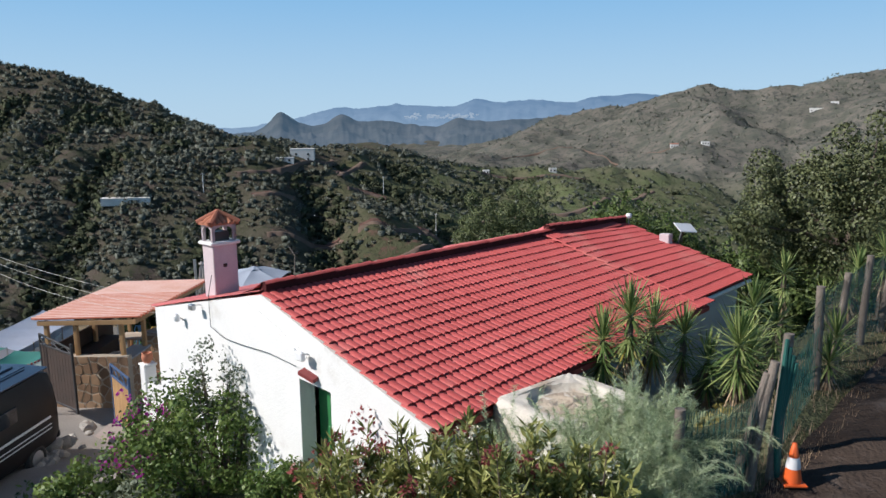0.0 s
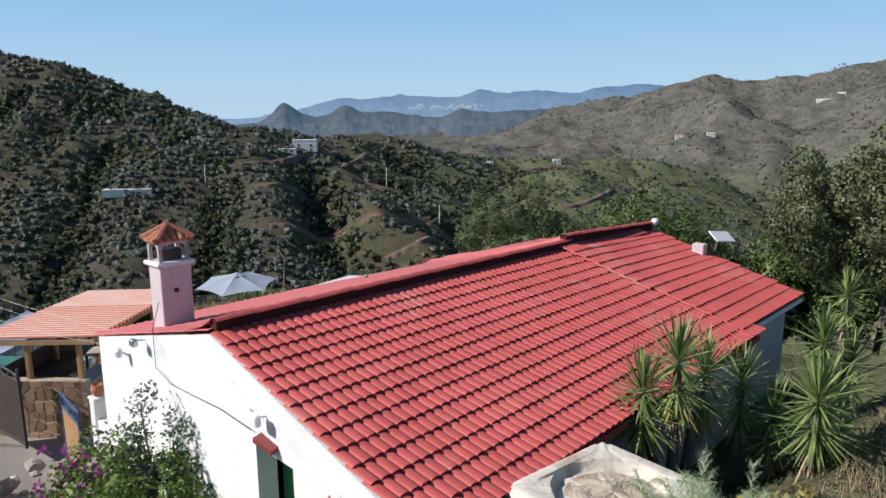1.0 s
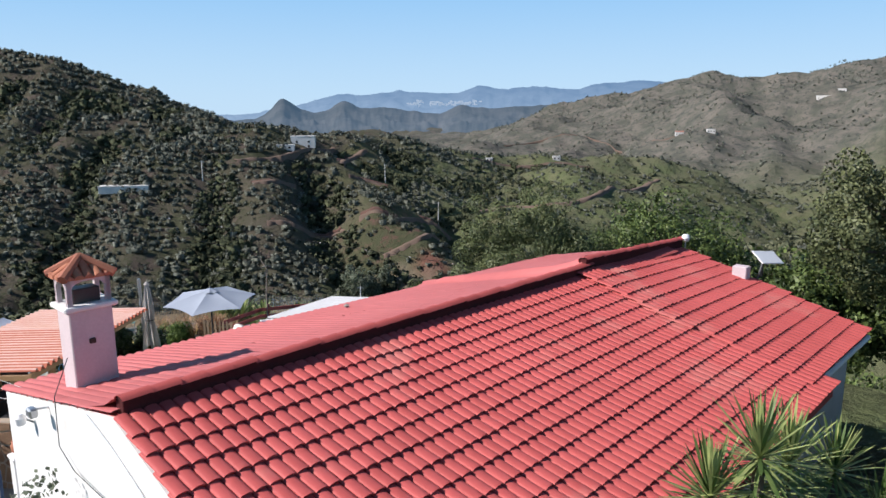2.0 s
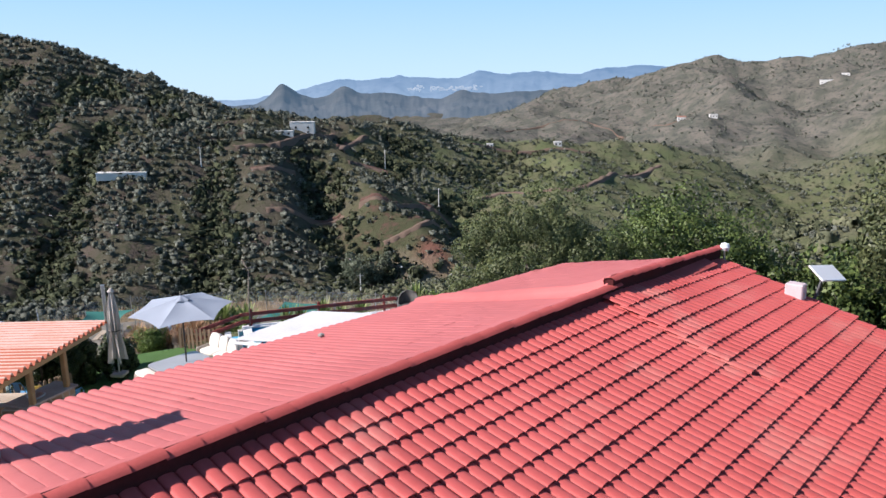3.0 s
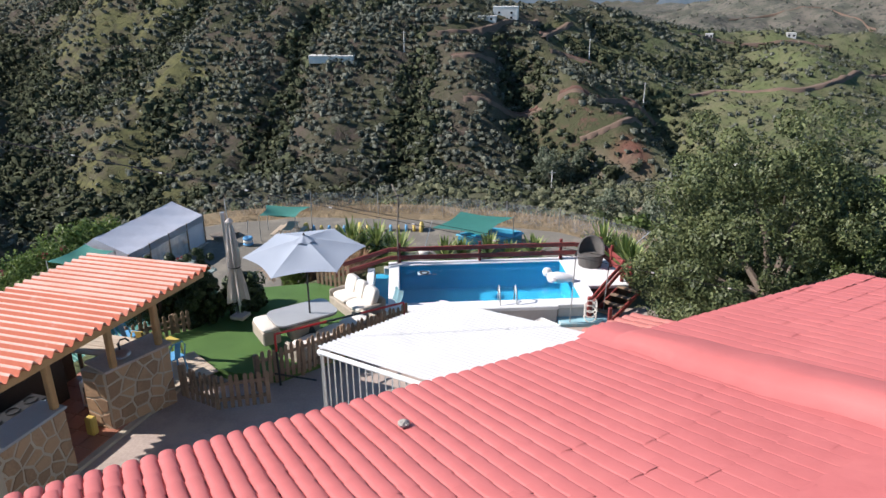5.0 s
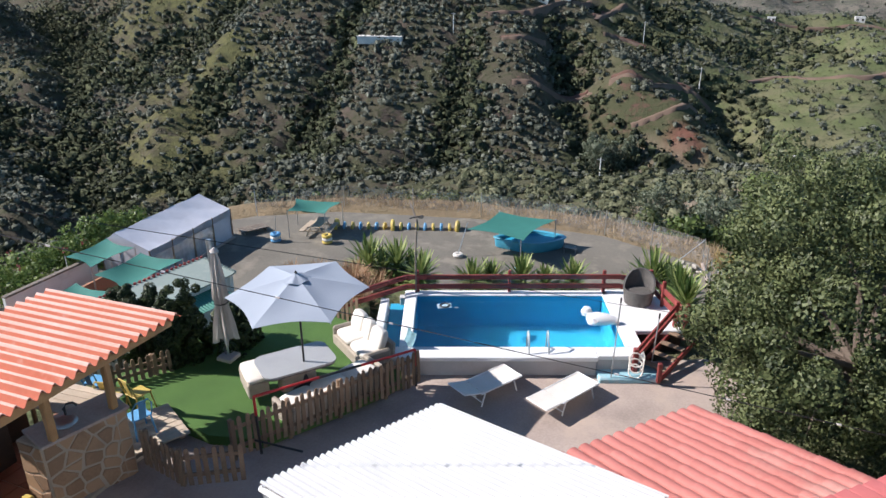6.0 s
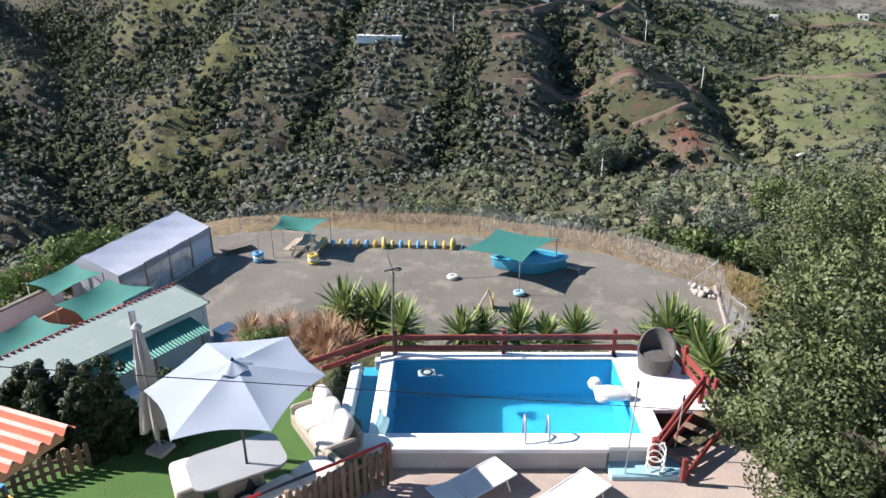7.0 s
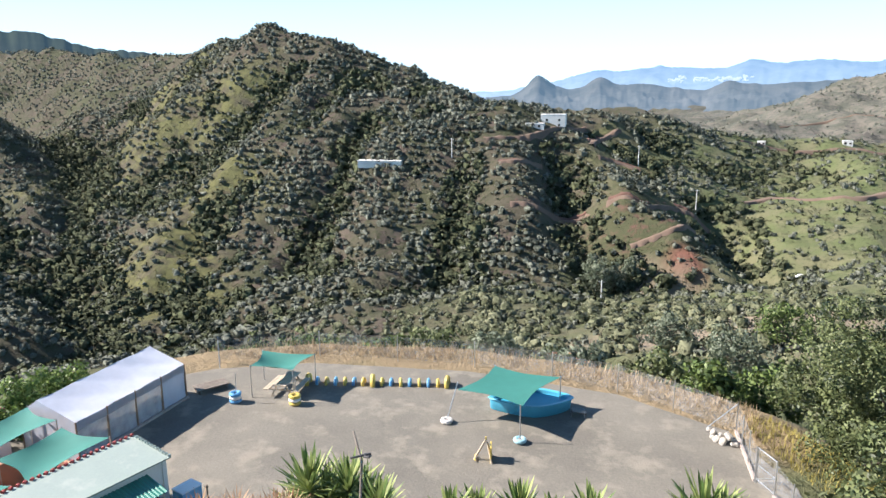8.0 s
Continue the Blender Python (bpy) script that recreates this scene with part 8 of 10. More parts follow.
# feathery grasses between the fence and the house
def build_plumes():
    rng = np.random.default_rng(7)
    spots = [(1.15, 6.0, 2.75), (0.75, 7.0, 1.75), (1.75, 6.35, 1.95), (2.35, 6.7, 1.9), (2.9, 6.75, 1.85), (2.3, 5.75, 1.5), (2.85, 6.05, 1.55), (3.1, 7.2, 1.7), (1.95, 7.3, 1.6), (1.4, 9.9, 1.7), (2.5, 10.3, 1.6), (0.95, 7.75, 1.5), (1.45, 7.2, 1.95), (2.15, 7.05, 2.0), (2.65, 7.3, 2.0), (3.0, 7.75, 1.8), (3.45, 7.5, 1.7)]
    spots = [(x, y, ground_at(x, y), h) for x, y, h in spots]
    for x, y, z, h in spots:
        t = thing("feather_grass", "pale feathery asparagus-like grass plume", "grass", x, y, z, 0, "feathery grasses")
        V_, F_ = [], []
        stems = Geo()
        for s in range(36 if h < 2.5 else 22):
            a, lean = rng.uniform(0, 6.28), rng.uniform(0.12, 0.75)
            d = np.array([math.cos(a) * lean, math.sin(a) * lean, 1.0])
            hh = h * rng.uniform(0.55, 1.05)
            for i in range(240):
                u = 0.3 + 0.7 * i / 240
                p = d * hh * u - np.array([0, 0, 0.85 * lean * hh * u ** 3])
                along = d - np.array([0, 0, 2.5 * lean * u * u])
                b = rng.uniform(0, 6.28)
                o = (along * 0.62 + np.array([math.cos(b) * 0.55, math.sin(b) * 0.55, rng.normal(-0.1, 0.3)])) * 0.24 * (1.25 - 0.8 * u) * rng.uniform(0.5, 1.4)
                w = np.cross(o, rng.normal(0, 1, 3))
                w = w / (np.linalg.norm(w) + 1e-9) * 0.0032
                k = len(V_)
                V_ += [p - w, p + w, p + o]
                F_.append((k, k + 1, k + 2))
            if s % 3 == 0:
                q = [tuple(d * hh * u - np.array([0, 0, 0.85 * lean * hh * u ** 3])) for u in (0, 0.4, 0.75, 1)]
                stems.tube(q, [0.006, 0.005, 0.004, 0.002], 4, False)
        part("plume", fast_mesh("plume", np.array(V_), np.array(F_), M_PLUME), None, t)
        part("stems", stems, M_PLUME, t)


build_plumes()


def blades(name, label, rng, x, y, z, h, w, material, category="grass"):
    """Many single grass blades as one object."""
    n = len(x)
    a, lean = rng.uniform(0, 6.28, n), rng.uniform(0.1, 0.6, n)
    b = np.stack([x, y, z - 0.03], -1)
    s = np.stack([np.cos(a + 1.57), np.sin(a + 1.57), 0 * a], -1) * w
    hh = h * rng.uniform(0.5, 1.2, n)
    tip = b + np.stack([np.cos(a) * lean * hh, np.sin(a) * lean * hh, hh], -1)
    v = np.stack([b - s, b + s, tip], 1).reshape(-1, 3)
    ob = new(name, fast_mesh(name, v, np.arange(3 * n).reshape(-1, 3), material))
    return tagged(ob, label, category, kind="stuff")


def build_grasses():
    rng = np.random.default_rng(12)
    n = 26000
    x, y = rng.uniform(-36, 6, n), rng.uniform(57, 68, n)
    d = outside(YARD, x, y)
    keep = (d > 0.05) & (d < 3.0) & (x < 0.5) & (rng.random(n) < (1.0 - d / 3.2) * (0.25 + 0.75 * (vnoise(x / 1.7, y / 1.7, 3) > 0.45)))
    x, y = x[keep], y[keep]
    blades("dry_grass", "strip of straw-coloured dry grass along the yard edge", rng, x, y, land_z(x, y), 0.45, 0.03, M_STRAW)
    n = 9000
    p, a = rng.uniform(6.9, 8.4, n), rng.uniform(-9, 16, n)
    keep = rng.random(n) < 0.25 + 0.75 * (vnoise(a * 1.3, p * 1.5, 4) > 0.55)
    x, y = hw(a, p)
    x, y = x[keep], y[keep]
    blades("dry_grass", "dry yellow grass along the netting fence", rng, x, y, land_z(x, y), 0.2, 0.006, M_LEAF_DRY)
    n = 24000
    x, y = rng.uniform(0, 16, n), rng.uniform(33, 60, n)
    d = np.minimum(outside(YARD, x, y), outside(TERRACE, x, y))
    keep = d > 0.3
    x, y = x[keep], y[keep]
    blades("wild_grass", "yellow-green wild grass on the bank", rng, x, y, land_z(x, y), 0.4, 0.02, M_LEAF_YELLOW)
    n = 20000
    x, y = rng.uniform(-16, 1, n), rng.uniform(32.5, 42, n)
    keep = (outside(TERRACE, x, y) > 0.1) & (land_z(x, y) > -9.5)
    x, y = x[keep], y[keep]
    blades("wild_grass", "green weeds on the bank below the pool", rng, x, y, land_z(x, y), 0.35, 0.02, M_LEAF_GREEN)


build_grasses()


# scrub and olive trees over the hills
M_SCRUB = mat("olive_scrub", (0.066, 0.074, 0.055), (0.195, 0.207, 0.168), rough=0.9, scale=0.5, fine=2.6, bump=0.9, dist=0.5, island=0.5, spec=0.1)
M_GULLY = mat("gully_tree_leaf", (0.036, 0.043, 0.024), (0.098, 0.110, 0.062), rough=0.9, scale=0.6, fine=2.2, bump=0.9, dist=0.5, island=0.8, spec=0.1)
M_NEARSCRUB = mat("valley_shrub_leaf", (0.055, 0.064, 0.034), (0.172, 0.178, 0.108), rough=0.85, scale=0.25, fine=2.6, bump=0.9, dist=0.3, island=1.0, spec=0.15)
M_LOWSCRUB = mat("low_dull_scrub", (0.060, 0.067, 0.038), (0.128, 0.132, 0.082), rough=0.9, scale=0.25, fine=2.6, bump=0.9, dist=0.3, island=0.8, spec=0.1)
M_ALMOND = mat("bare_almond_twigs", (0.15, 0.115, 0.075), (0.085, 0.07, 0.048), rough=0.95, scale=0.4, fine=2.5, bump=0.8, dist=0.4, island=0.7, spec=0.1)


def ball_quads(k):
    """A cube blown up into a ball: points on it, and faces of four corners."""
    pts, faces, seen = [], [], {}
    for axis in range(3):
        for s_ in (-1, 1):
            for i in range(k):
                for j in range(k):
                    q = []
                    for di, dj in ((0, 0), (1, 0), (1, 1), (0, 1)):
                        c = [0, 0, 0]
                        c[axis], c[(axis + 1) % 3], c[(axis + 2) % 3] = s_ * k, 2 * (i + di) - k, 2 * (j + dj) - k
                        q.append(seen.setdefault(tuple(c), len(seen)))
                    faces.append(q if s_ > 0 else q[::-1])
    p = np.array(list(seen), float)
    p = np.tan(p / k * 0.72)
    return p / np.linalg.norm(p, axis=1)[:, None], np.array(faces)


def scatter(name, label, x, y, size, rng, per, material, facet=0.42, k=2, tall=0.95, rough=0.16, inner=0.86):
    """Bushes as lumpy leafy domes with loose sprays of leaves round their outline, standing on the ground."""
    z = land_z(x, y)
    n = len(x)
    ball, quads = ball_quads(k) if k else (np.zeros((0, 3)), np.zeros((0, 4), int))
    turn = rng.uniform(0, 6.28, n)
    cs, sn = np.cos(turn)[:, None], np.sin(turn)[:, None]
    o = np.stack([ball[:, 0] * cs - ball[:, 1] * sn, ball[:, 0] * sn + ball[:, 1] * cs, np.repeat(ball[None, :, 2], n, 0)], -1)
    sx = rng.uniform(0.8, 1.22, (n, 1, 3)) * np.array([1.0, 1.0, tall])
    ph = rng.uniform(0, 6.28, (n, 3))

    def lumps(d):
        return 1 + 0.17 * np.sin(3.1 * d[..., 0] + ph[:, :1]) * np.sin(3.3 * d[..., 1] + ph[:, 1:2]) + 0.10 * np.sin(5.0 * d[..., 2] + 4 * d[..., 0] + ph[:, 2:])

    at = np.stack([x, y, z + size * 0.42 * tall], -1)[:, None]
    core = at + o * sx * inner * size[:, None, None] * (lumps(o) + rng.normal(0, rough, o.shape[:2]))[..., None]
    face = (quads[None] + len(ball) * np.arange(n)[:, None, None]).reshape(-1, 4)
    nn = [o.reshape(-1, 3) + np.array([0, 0, 0.2]) + rng.normal(0, 0.5, (n * len(ball), 3))]
    pts = [core.reshape(-1, 3)]
    if per:
        d = rng.normal(0, 1, (n, per, 3))
        d[..., 2] = np.abs(d[..., 2]) * 0.9 - 0.12
        d /= np.linalg.norm(d, axis=2)[..., None]
        c = at + d * sx * size[:, None, None] * (lumps(d) * rng.uniform(0.84, 1.12, (n, per)))[..., None]
        nr = d + rng.normal(0, 0.45, d.shape)
        a = np.cross(nr, rng.normal(0, 1, d.shape))
        a /= np.linalg.norm(a, axis=2)[..., None] + 1e-9
        b = np.cross(nr, a)
        b /= np.linalg.norm(b, axis=2)[..., None] + 1e-9
        h = (size[:, None, None] * facet) * rng.uniform(0.5, 1.3, (n, per, 1))
        v = np.stack([c - a * h, c - b * h * 0.8, c + a * h, c + b * h * 0.8], 2).reshape(-1, 3)
        face = np.concatenate([face, len(pts[0]) + np.arange(len(v)).reshape(-1, 4)])
        pts.append(v)
        nn.append(np.repeat((d + np.array([0, 0, 0.2]) + rng.normal(0, 0.35, d.shape)).reshape(-1, 3), 4, 0))
    nn = np.concatenate(nn)
    nn /= np.linalg.norm(nn, axis=1)[:, None]
    ob = new(name, leafy_mesh(name, np.concatenate(pts), face, material, nn))
    return tagged(ob, label, "scrub", kind="stuff")


# Dirt tracks over the hills: label, line, width, height of the cut bank.
TRACKS = [
    ("dirt track cut into red earth below the olive slope", [(-104, 351), (-92, 356), (-80, 366), (-68, 379)], 3.4, 1.6),
    ("dirt track cut through the red earth spur", [(-61, 376), (-43, 376), (-30, 400), (-21, 402), (-11, 410)], 3.6, 2.0),
    ("dirt track climbing over bare red earth", [(-44, 345), (-35, 348.5), (-23, 353.5), (-17, 372)], 2.8, 0.5),
    ("pale dirt track winding over the green slope", [(2, 435), (20, 452), (33, 438), (56, 430), (79, 450), (110, 513), (150, 568)], 3.6, 0.0),
    ("pale dirt track along the ridge", [(-2, 537), (15, 552), (55, 563), (100, 570)], 4.0, 0.0),
    ("dirt lane below the white farmhouse", [(-138, 408), (-121, 422), (-113, 430), (-99, 455), (-90, 468)], 4.0, 0.8),
    ("red dirt lane beside the farmhouse", [(-81, 437), (-81, 462), (-70, 478)], 4.0, 1.4),
    ("short dirt lane on the slope", [(-121, 385), (-110, 390), (-102, 408)], 3.4, 1.0),
    ("short dirt lane over the spur", [(-76, 430), (-67, 437), (-50, 439)], 3.4, 1.2),
    ("pale road across the far brown hills", [(41, 990), (99, 1025), (164, 1030), (198, 968), (226, 860), (249, 856)], 2.0, 0.0),
]


def off_tracks(x, y):
    """Distance from the nearest dirt track."""
    best = np.full_like(x, 1e4)
    for _, line, width, _ in TRACKS:
        for (ax, ay), (bx, by) in zip(line, line[1:]):
            dx, dy = bx - ax, by - ay
            t = np.clip(((x - ax) * dx + (y - ay) * dy) / (dx * dx + dy * dy), 0, 1)
            best = np.minimum(best, np.hypot(x - ax - t * dx, y - ay - t * dy) - width / 2)
    return best


def open_land(x, y):
    """Grassy flanks and spurs with few trees."""
    best = np.zeros_like(x)
    for cx, cy, rx, ry in OPEN_FLANKS:
        best = np.maximum(best, np.exp(-(((x - cx) / rx) ** 2) - ((y - cy) / ry) ** 2))
    return best


def cover(x, y):
    """How thickly the hillside is planted."""
    left = smooth(5, -105, x - 0.25 * (y - 350))
    grove = 0.5 + 0.5 * left
    patch_ = smooth(-0.16, 0.12, fbm(x / 45, y / 45, 3, 21))
    return grove * (0.65 + 0.35 * patch_) * (1 - 0.72 * open_land(x, y))


def hollow(x, y):
    """How far the ground lies below its surroundings: positive in gullies."""
    ring = sum(land_z(x + 26 * math.cos(a), y + 26 * math.sin(a)) for a in (0, 1.05, 2.09, 3.14, 4.19, 5.24)) / 6
    return ring - land_z(x, y)


def rows_of(x0, x1, y0, y1, step, between, turn, jitter, rng):
    """Planting in rows: places step apart along rows that lie between metres apart."""
    c, s_ = math.cos(radians(turn)), math.sin(radians(turn))
    mx, my, half = (x0 + x1) / 2, (y0 + y1) / 2, math.hypot(x1 - x0, y1 - y0) / 2
    u, v = np.meshgrid(np.arange(-half, half, step), np.arange(-half, half, between))
    u, v = u.ravel(), v.ravel()
    v = v + 5 * np.sin(u / 37)
    u, v = u + rng.normal(0, jitter, len(u)), v + rng.normal(0, jitter * 0.7, len(u))
    x, y = mx + u * c - v * s_, my + u * s_ + v * c
    keep = (x > x0) & (x < x1) & (y > y0) & (y < y1)
    return x[keep], y[keep]


def build_scrub():
    rng = np.random.default_rng(77)
    x, y = rows_of(-760, 330, 66, 660, 4.5, 5.2, 12, 0.9, rng)
    az, r = np.degrees(np.arctan2(x, y - 10)), np.hypot(x, y - 10)
    dip = hollow(x, y)
    view = (az > -64) & (az < 38) & (r > 78) & (outside(YARD, x, y) > 12) & (off_tracks(x, y) > 3.2)
    wet = smooth(0.3, 2.4, dip)
    keep = view & (r > 235) & (rng.random(len(x)) < cover(x, y) * (1 - 0.4 * wet))
    size = rng.uniform(1.35, 2.4, len(x)) * (1 - 0.25 * smooth(-70, 10, x)) * (0.85 + 0.4 * vnoise(x / 30, y / 30, 6))
    scatter("olive_scrub", "grove of grey-green olive trees and scrub on the hillside", x[keep], y[keep], size[keep], rng, 19, M_SCRUB, 0.31, k=1)
    keep = view & (r > 235) & (rng.random(len(x)) < 0.95 * wet * smooth(60, -80, x - 0.25 * (y - 350)) + 0.2 * wet)
    scatter("gully_trees", "dark green trees crowding the gullies of the hills", x[keep] + 2, y[keep] + 2, size[keep] * rng.uniform(1.1, 1.8, keep.sum()), rng, 24, M_GULLY, 0.28, k=1)
    x2, y2 = x + rng.normal(0, 2.2, len(x)), y + rng.normal(0, 2.2, len(x))
    keep = view & (r > 235) & (rng.random(len(x)) < 0.2 * open_land(x2, y2) + 0.75)
    scatter("low_scrub", "low dull green bushes dotted over the grass", x2[keep], y2[keep], rng.uniform(0.4, 1.35, keep.sum()), rng, 7, M_LOWSCRUB, 0.52, k=0)
    keep = view & (rng.random(len(x)) < 0.5 * np.exp(-(((x + 455) / 60) ** 2) - ((y - 470) / 60) ** 2))
    scatter("bare_almond_trees", "bare brown almond trees on the grassy spur", x2[keep], y2[keep], rng.uniform(1.0, 1.9, keep.sum()), rng, 26, M_ALMOND, 0.26, k=0)
    keep = view & (r <= 235) & (rng.random(len(x)) < 0.6 + 0.4 * wet)
    for j in range(2):
        xx, yy = np.repeat(x[keep], 2 + j), np.repeat(y[keep], 2 + j)
        xx, yy = xx + rng.normal(0, 1.9, len(xx)), yy + rng.normal(0, 1.9, len(xx))
        ss = rng.uniform(0.6, 1.9, len(xx)) * (0.6 + 0.8 * vnoise(xx / 18, yy / 18, 8))
        scatter("valley_scrub", ("leafy shrubs", "low bushes")[j] + " covering the slope below the yard", xx, yy, ss * (0.95, 0.5)[j], rng, (46, 14)[j], (M_NEARSCRUB, M_SCRUB)[j], (0.175, 0.34)[j], k=2 - j, inner=0.78)
    gx, gy = np.meshgrid(np.arange(-1150, 1150, 8.0), np.arange(600, 1330, 8.0))
    x, y = gx.ravel() + rng.normal(0, 4, gx.size), gy.ravel() + rng.normal(0, 4, gx.size)
    az = np.degrees(np.arctan2(x, y - 10))
    keep = (az > -60) & (az < 38) & ((az < -40) | (az > -16)) & (rng.random(len(x)) < 0.25 + 0.7 * smooth(-0.1, 0.15, fbm(x / 90, y / 90, 3, 33)))
    x, y = x[keep], y[keep]
    bx, by = rows_of(-1150, -330, 540, 900, 6.5, 7.0, 20, 1.4, rng)
    baz = np.degrees(np.arctan2(bx, by - 10))
    keep = (baz > -62) & (baz < -36) & (rng.random(len(bx)) < 0.45 + 0.5 * smooth(-0.1, 0.1, fbm(bx / 60, by / 60, 3, 51)))
    scatter("olive_scrub", "grey-green olive trees on the farther hillside", bx[keep], by[keep], rng.uniform(1.3, 2.3, keep.sum()), rng, 4, M_SCRUB, 0.4, k=1)
    scatter("far_scrub", "sparse dark scrub on the far brown hills", x, y, rng.uniform(0.8, 2.0, len(x)), rng, 3, M_SCRUB, 0.5, k=1)


build_scrub()


def build_valley_trees():
    rng = np.random.default_rng(55)
    spots = [(-44, 84, 3.2), (-40, 86, 2.6), (-29, 84, 3.0), (-33, 82, 2.2), (-22, 83, 2.4), (-50, 82, 3.0), (-58, 86, 3.4), (-14, 84, 2.4), (-6, 85, 2.6), (2, 80, 2.6), (8, 78, 3.0), (12, 88, 3.2), (-2, 76, 2.2), (18, 74, 3.4), (24, 86, 3.6), (14, 100, 3.6), (0, 104, 3.2), (-18, 98, 3.0), (20, 64, 3.2), (26, 70, 3.6), (-64, 78, 3.2), (-70, 84, 3.6), (-36, 92, 2.8), (30, 98, 3.8), (6, 118, 3.4), (-8, 120, 3.0), (24, 118, 3.8), (34, 60, 3.4)]
    for k, (x, y, r) in enumerate(spots):
        m_ = (M_LEAF_OLIVE, M_LEAF_GREY, M_LEAF_TREE)[k % 3]
        z = ground_at(x, y)
        build_tree("valley_tree", "rounded scrubby tree on the slope below the yard", x, y, z, r * 0.5, (0, 0, r * 0.85), (r, r, r * 0.8), 60, 40, 0.42, m_, 200 + k, 0.14, clump=r * 0.3)
    tall = [(-52, 318, 9), (-46, 322, 8), (-57, 324, 7), (-40, 330, 6)]
    for k, (x, y, r) in enumerate(tall):
        build_tree("poplar", "tall pale bare-twigged tree by the stream bed", x, y, ground_at(x, y), r * 0.5, (0, 0, r), (r * 0.5, r * 0.5, r * 0.95), 60, 30, 1.0, M_LEAF_GREY, 260 + k, 0.3, clump=r * 0.22)


build_valley_trees()

# ---- small things round the house ----
def hp(x, y, z):
    """A point of the house's own frame, in the world."""
    return Vector(HOUSE_AT) + Matrix.Rotation(radians(HOUSE_TURN), 3, "Z") @ Vector((x, y, 0)) + Vector((0, 0, z))


def bulge_box(g, sx, sy, z0, z1, power=5.0, seg=36, rows=9, wobble=0.02, crown=0.1, seed=1):
    """A block with rounded corners and an uneven, rounded top edge."""
    k = len(g.v)
    prof = [(1.0, z0 + (z1 - crown - z0) * i / (rows - 1)) for i in range(rows)] + [(0.985, z1 - crown * 0.5), (0.95, z1 - crown * 0.15), (0.88, z1), (0.6, z1 - 0.01), (0.3, z1), (0.02, z1)]
    for i, (r, z) in enumerate(prof):
        for j in range(seg):
            a = 2 * math.pi * j / seg
            c, s = math.cos(a), math.sin(a)
            q = (abs(c) ** power + abs(s) ** power) ** (-1 / power)
            n_ = wobble * (math.sin(3 * a + i * 1.7 + seed) + math.sin(5 * a - i * 0.9 + 2 * seed)) * 0.5
            g.v.append((sx * (r + n_) * q * c, sy * (r + n_) * q * s, z + n_ * 0.8))
    for i in range(len(prof) - 1):
        for j in range(seg):
            a, b = k + i * seg + j, k + i * seg + (j + 1) % seg
            g.f.append((a, b, b + seg, a + seg))
    return g


def build_camper():
    v = thing("camper_van", "dark blue and brown camper van with painted reflections, parked on the driveway", "camper van", -10.5, 12.55, -0.86, -3)
    L, Wd = 5.2, 2.0
    ring_ = [(-0.86, 0.42), (-0.99, 0.75), (-1.0, 1.45), (-0.93, 1.95), (-0.82, 2.28), (-0.6, 2.36), (0.6, 2.36), (0.82, 2.28), (0.93, 1.95), (1.0, 1.45), (0.99, 0.75), (0.86, 0.42)]
    g = Geo()
    ys = [-2.6, -2.5, -2.0, 0.0, 1.6, 2.2, 2.5, 2.58]
    sc = [0.88, 0.96, 1.0, 1.0, 1.0, 0.99, 0.94, 0.86]
    for y, k in zip(ys, sc):
        g.v += [(x * k, y, 0.42 + (z - 0.42) * (k if abs(y) > 2.3 else 1)) for x, z in ring_]
    m_ = len(ring_)
    for i in range(len(ys) - 1):
        for j in range(m_):
            a, b = i * m_ + j, i * m_ + (j + 1) % m_
            g.f.append((a, b, b + m_, a + m_))
    g.f += [tuple(reversed(range(m_))), tuple((len(ys) - 1) * m_ + j for j in range(m_))]
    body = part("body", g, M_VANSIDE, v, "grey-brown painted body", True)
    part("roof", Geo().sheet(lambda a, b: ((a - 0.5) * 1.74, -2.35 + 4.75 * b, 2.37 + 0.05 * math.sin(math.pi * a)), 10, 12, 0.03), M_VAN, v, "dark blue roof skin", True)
    for x in (-0.45, -0.15, 0.15, 0.45):
        part("roof_rib", Geo().box((x, 0, 2.44), (0.05, 4.3, 0.03), 0.01), M_VAN, body)
    for y, w in ((-1.1, 1.25), (0.5, 1.15)):
        part("window", Geo().box((0.965, y, 1.66), (0.04, w, 0.5), 0.02), M_DARKGLASS, v, "dark side window")
    # white strips stand in for bright reflections along the body
    for k, z in enumerate((0.92, 1.02, 1.2)):
        part("stripe", Geo().box((1.003, 0.0, z), (0.012, 4.3, (0.03, 0.03, 0.06)[k]), 0.004), M_CARWHITE, body, "pale strip painted as a reflection")
    part("blind", Geo().box((0.99, -1.1, 1.72), (0.012, 1.0, 0.28), 0.004), M_CUSHION, body, "pale window blind")
    part("windscreen", Geo().box((0, 2.54, 1.7), (1.5, 0.05, 0.6), 0.02), M_DARKGLASS, v)
    for x in (-0.86, 0.86):
        for y in (-1.55, 1.65):
            w = part("wheel", Geo().ring((0, 0, 0), 0.25, 0.09, pose(x, y, 0.34, 0, 90, 0), 22, 8), M_RUBBER, v, smooth=True)
            part("rim", Geo().lathe([(0.2, -0.07), (0.2, 0.07), (0.05, 0.09)], 16, (0, 0, 0), pose(x, y, 0.34, 0, 90, 0)), M_STEEL, w)
    part("bumper", Geo().box((0, 2.62, 0.55), (1.7, 0.12, 0.2), 0.04), M_BLACK, v)


build_camper()


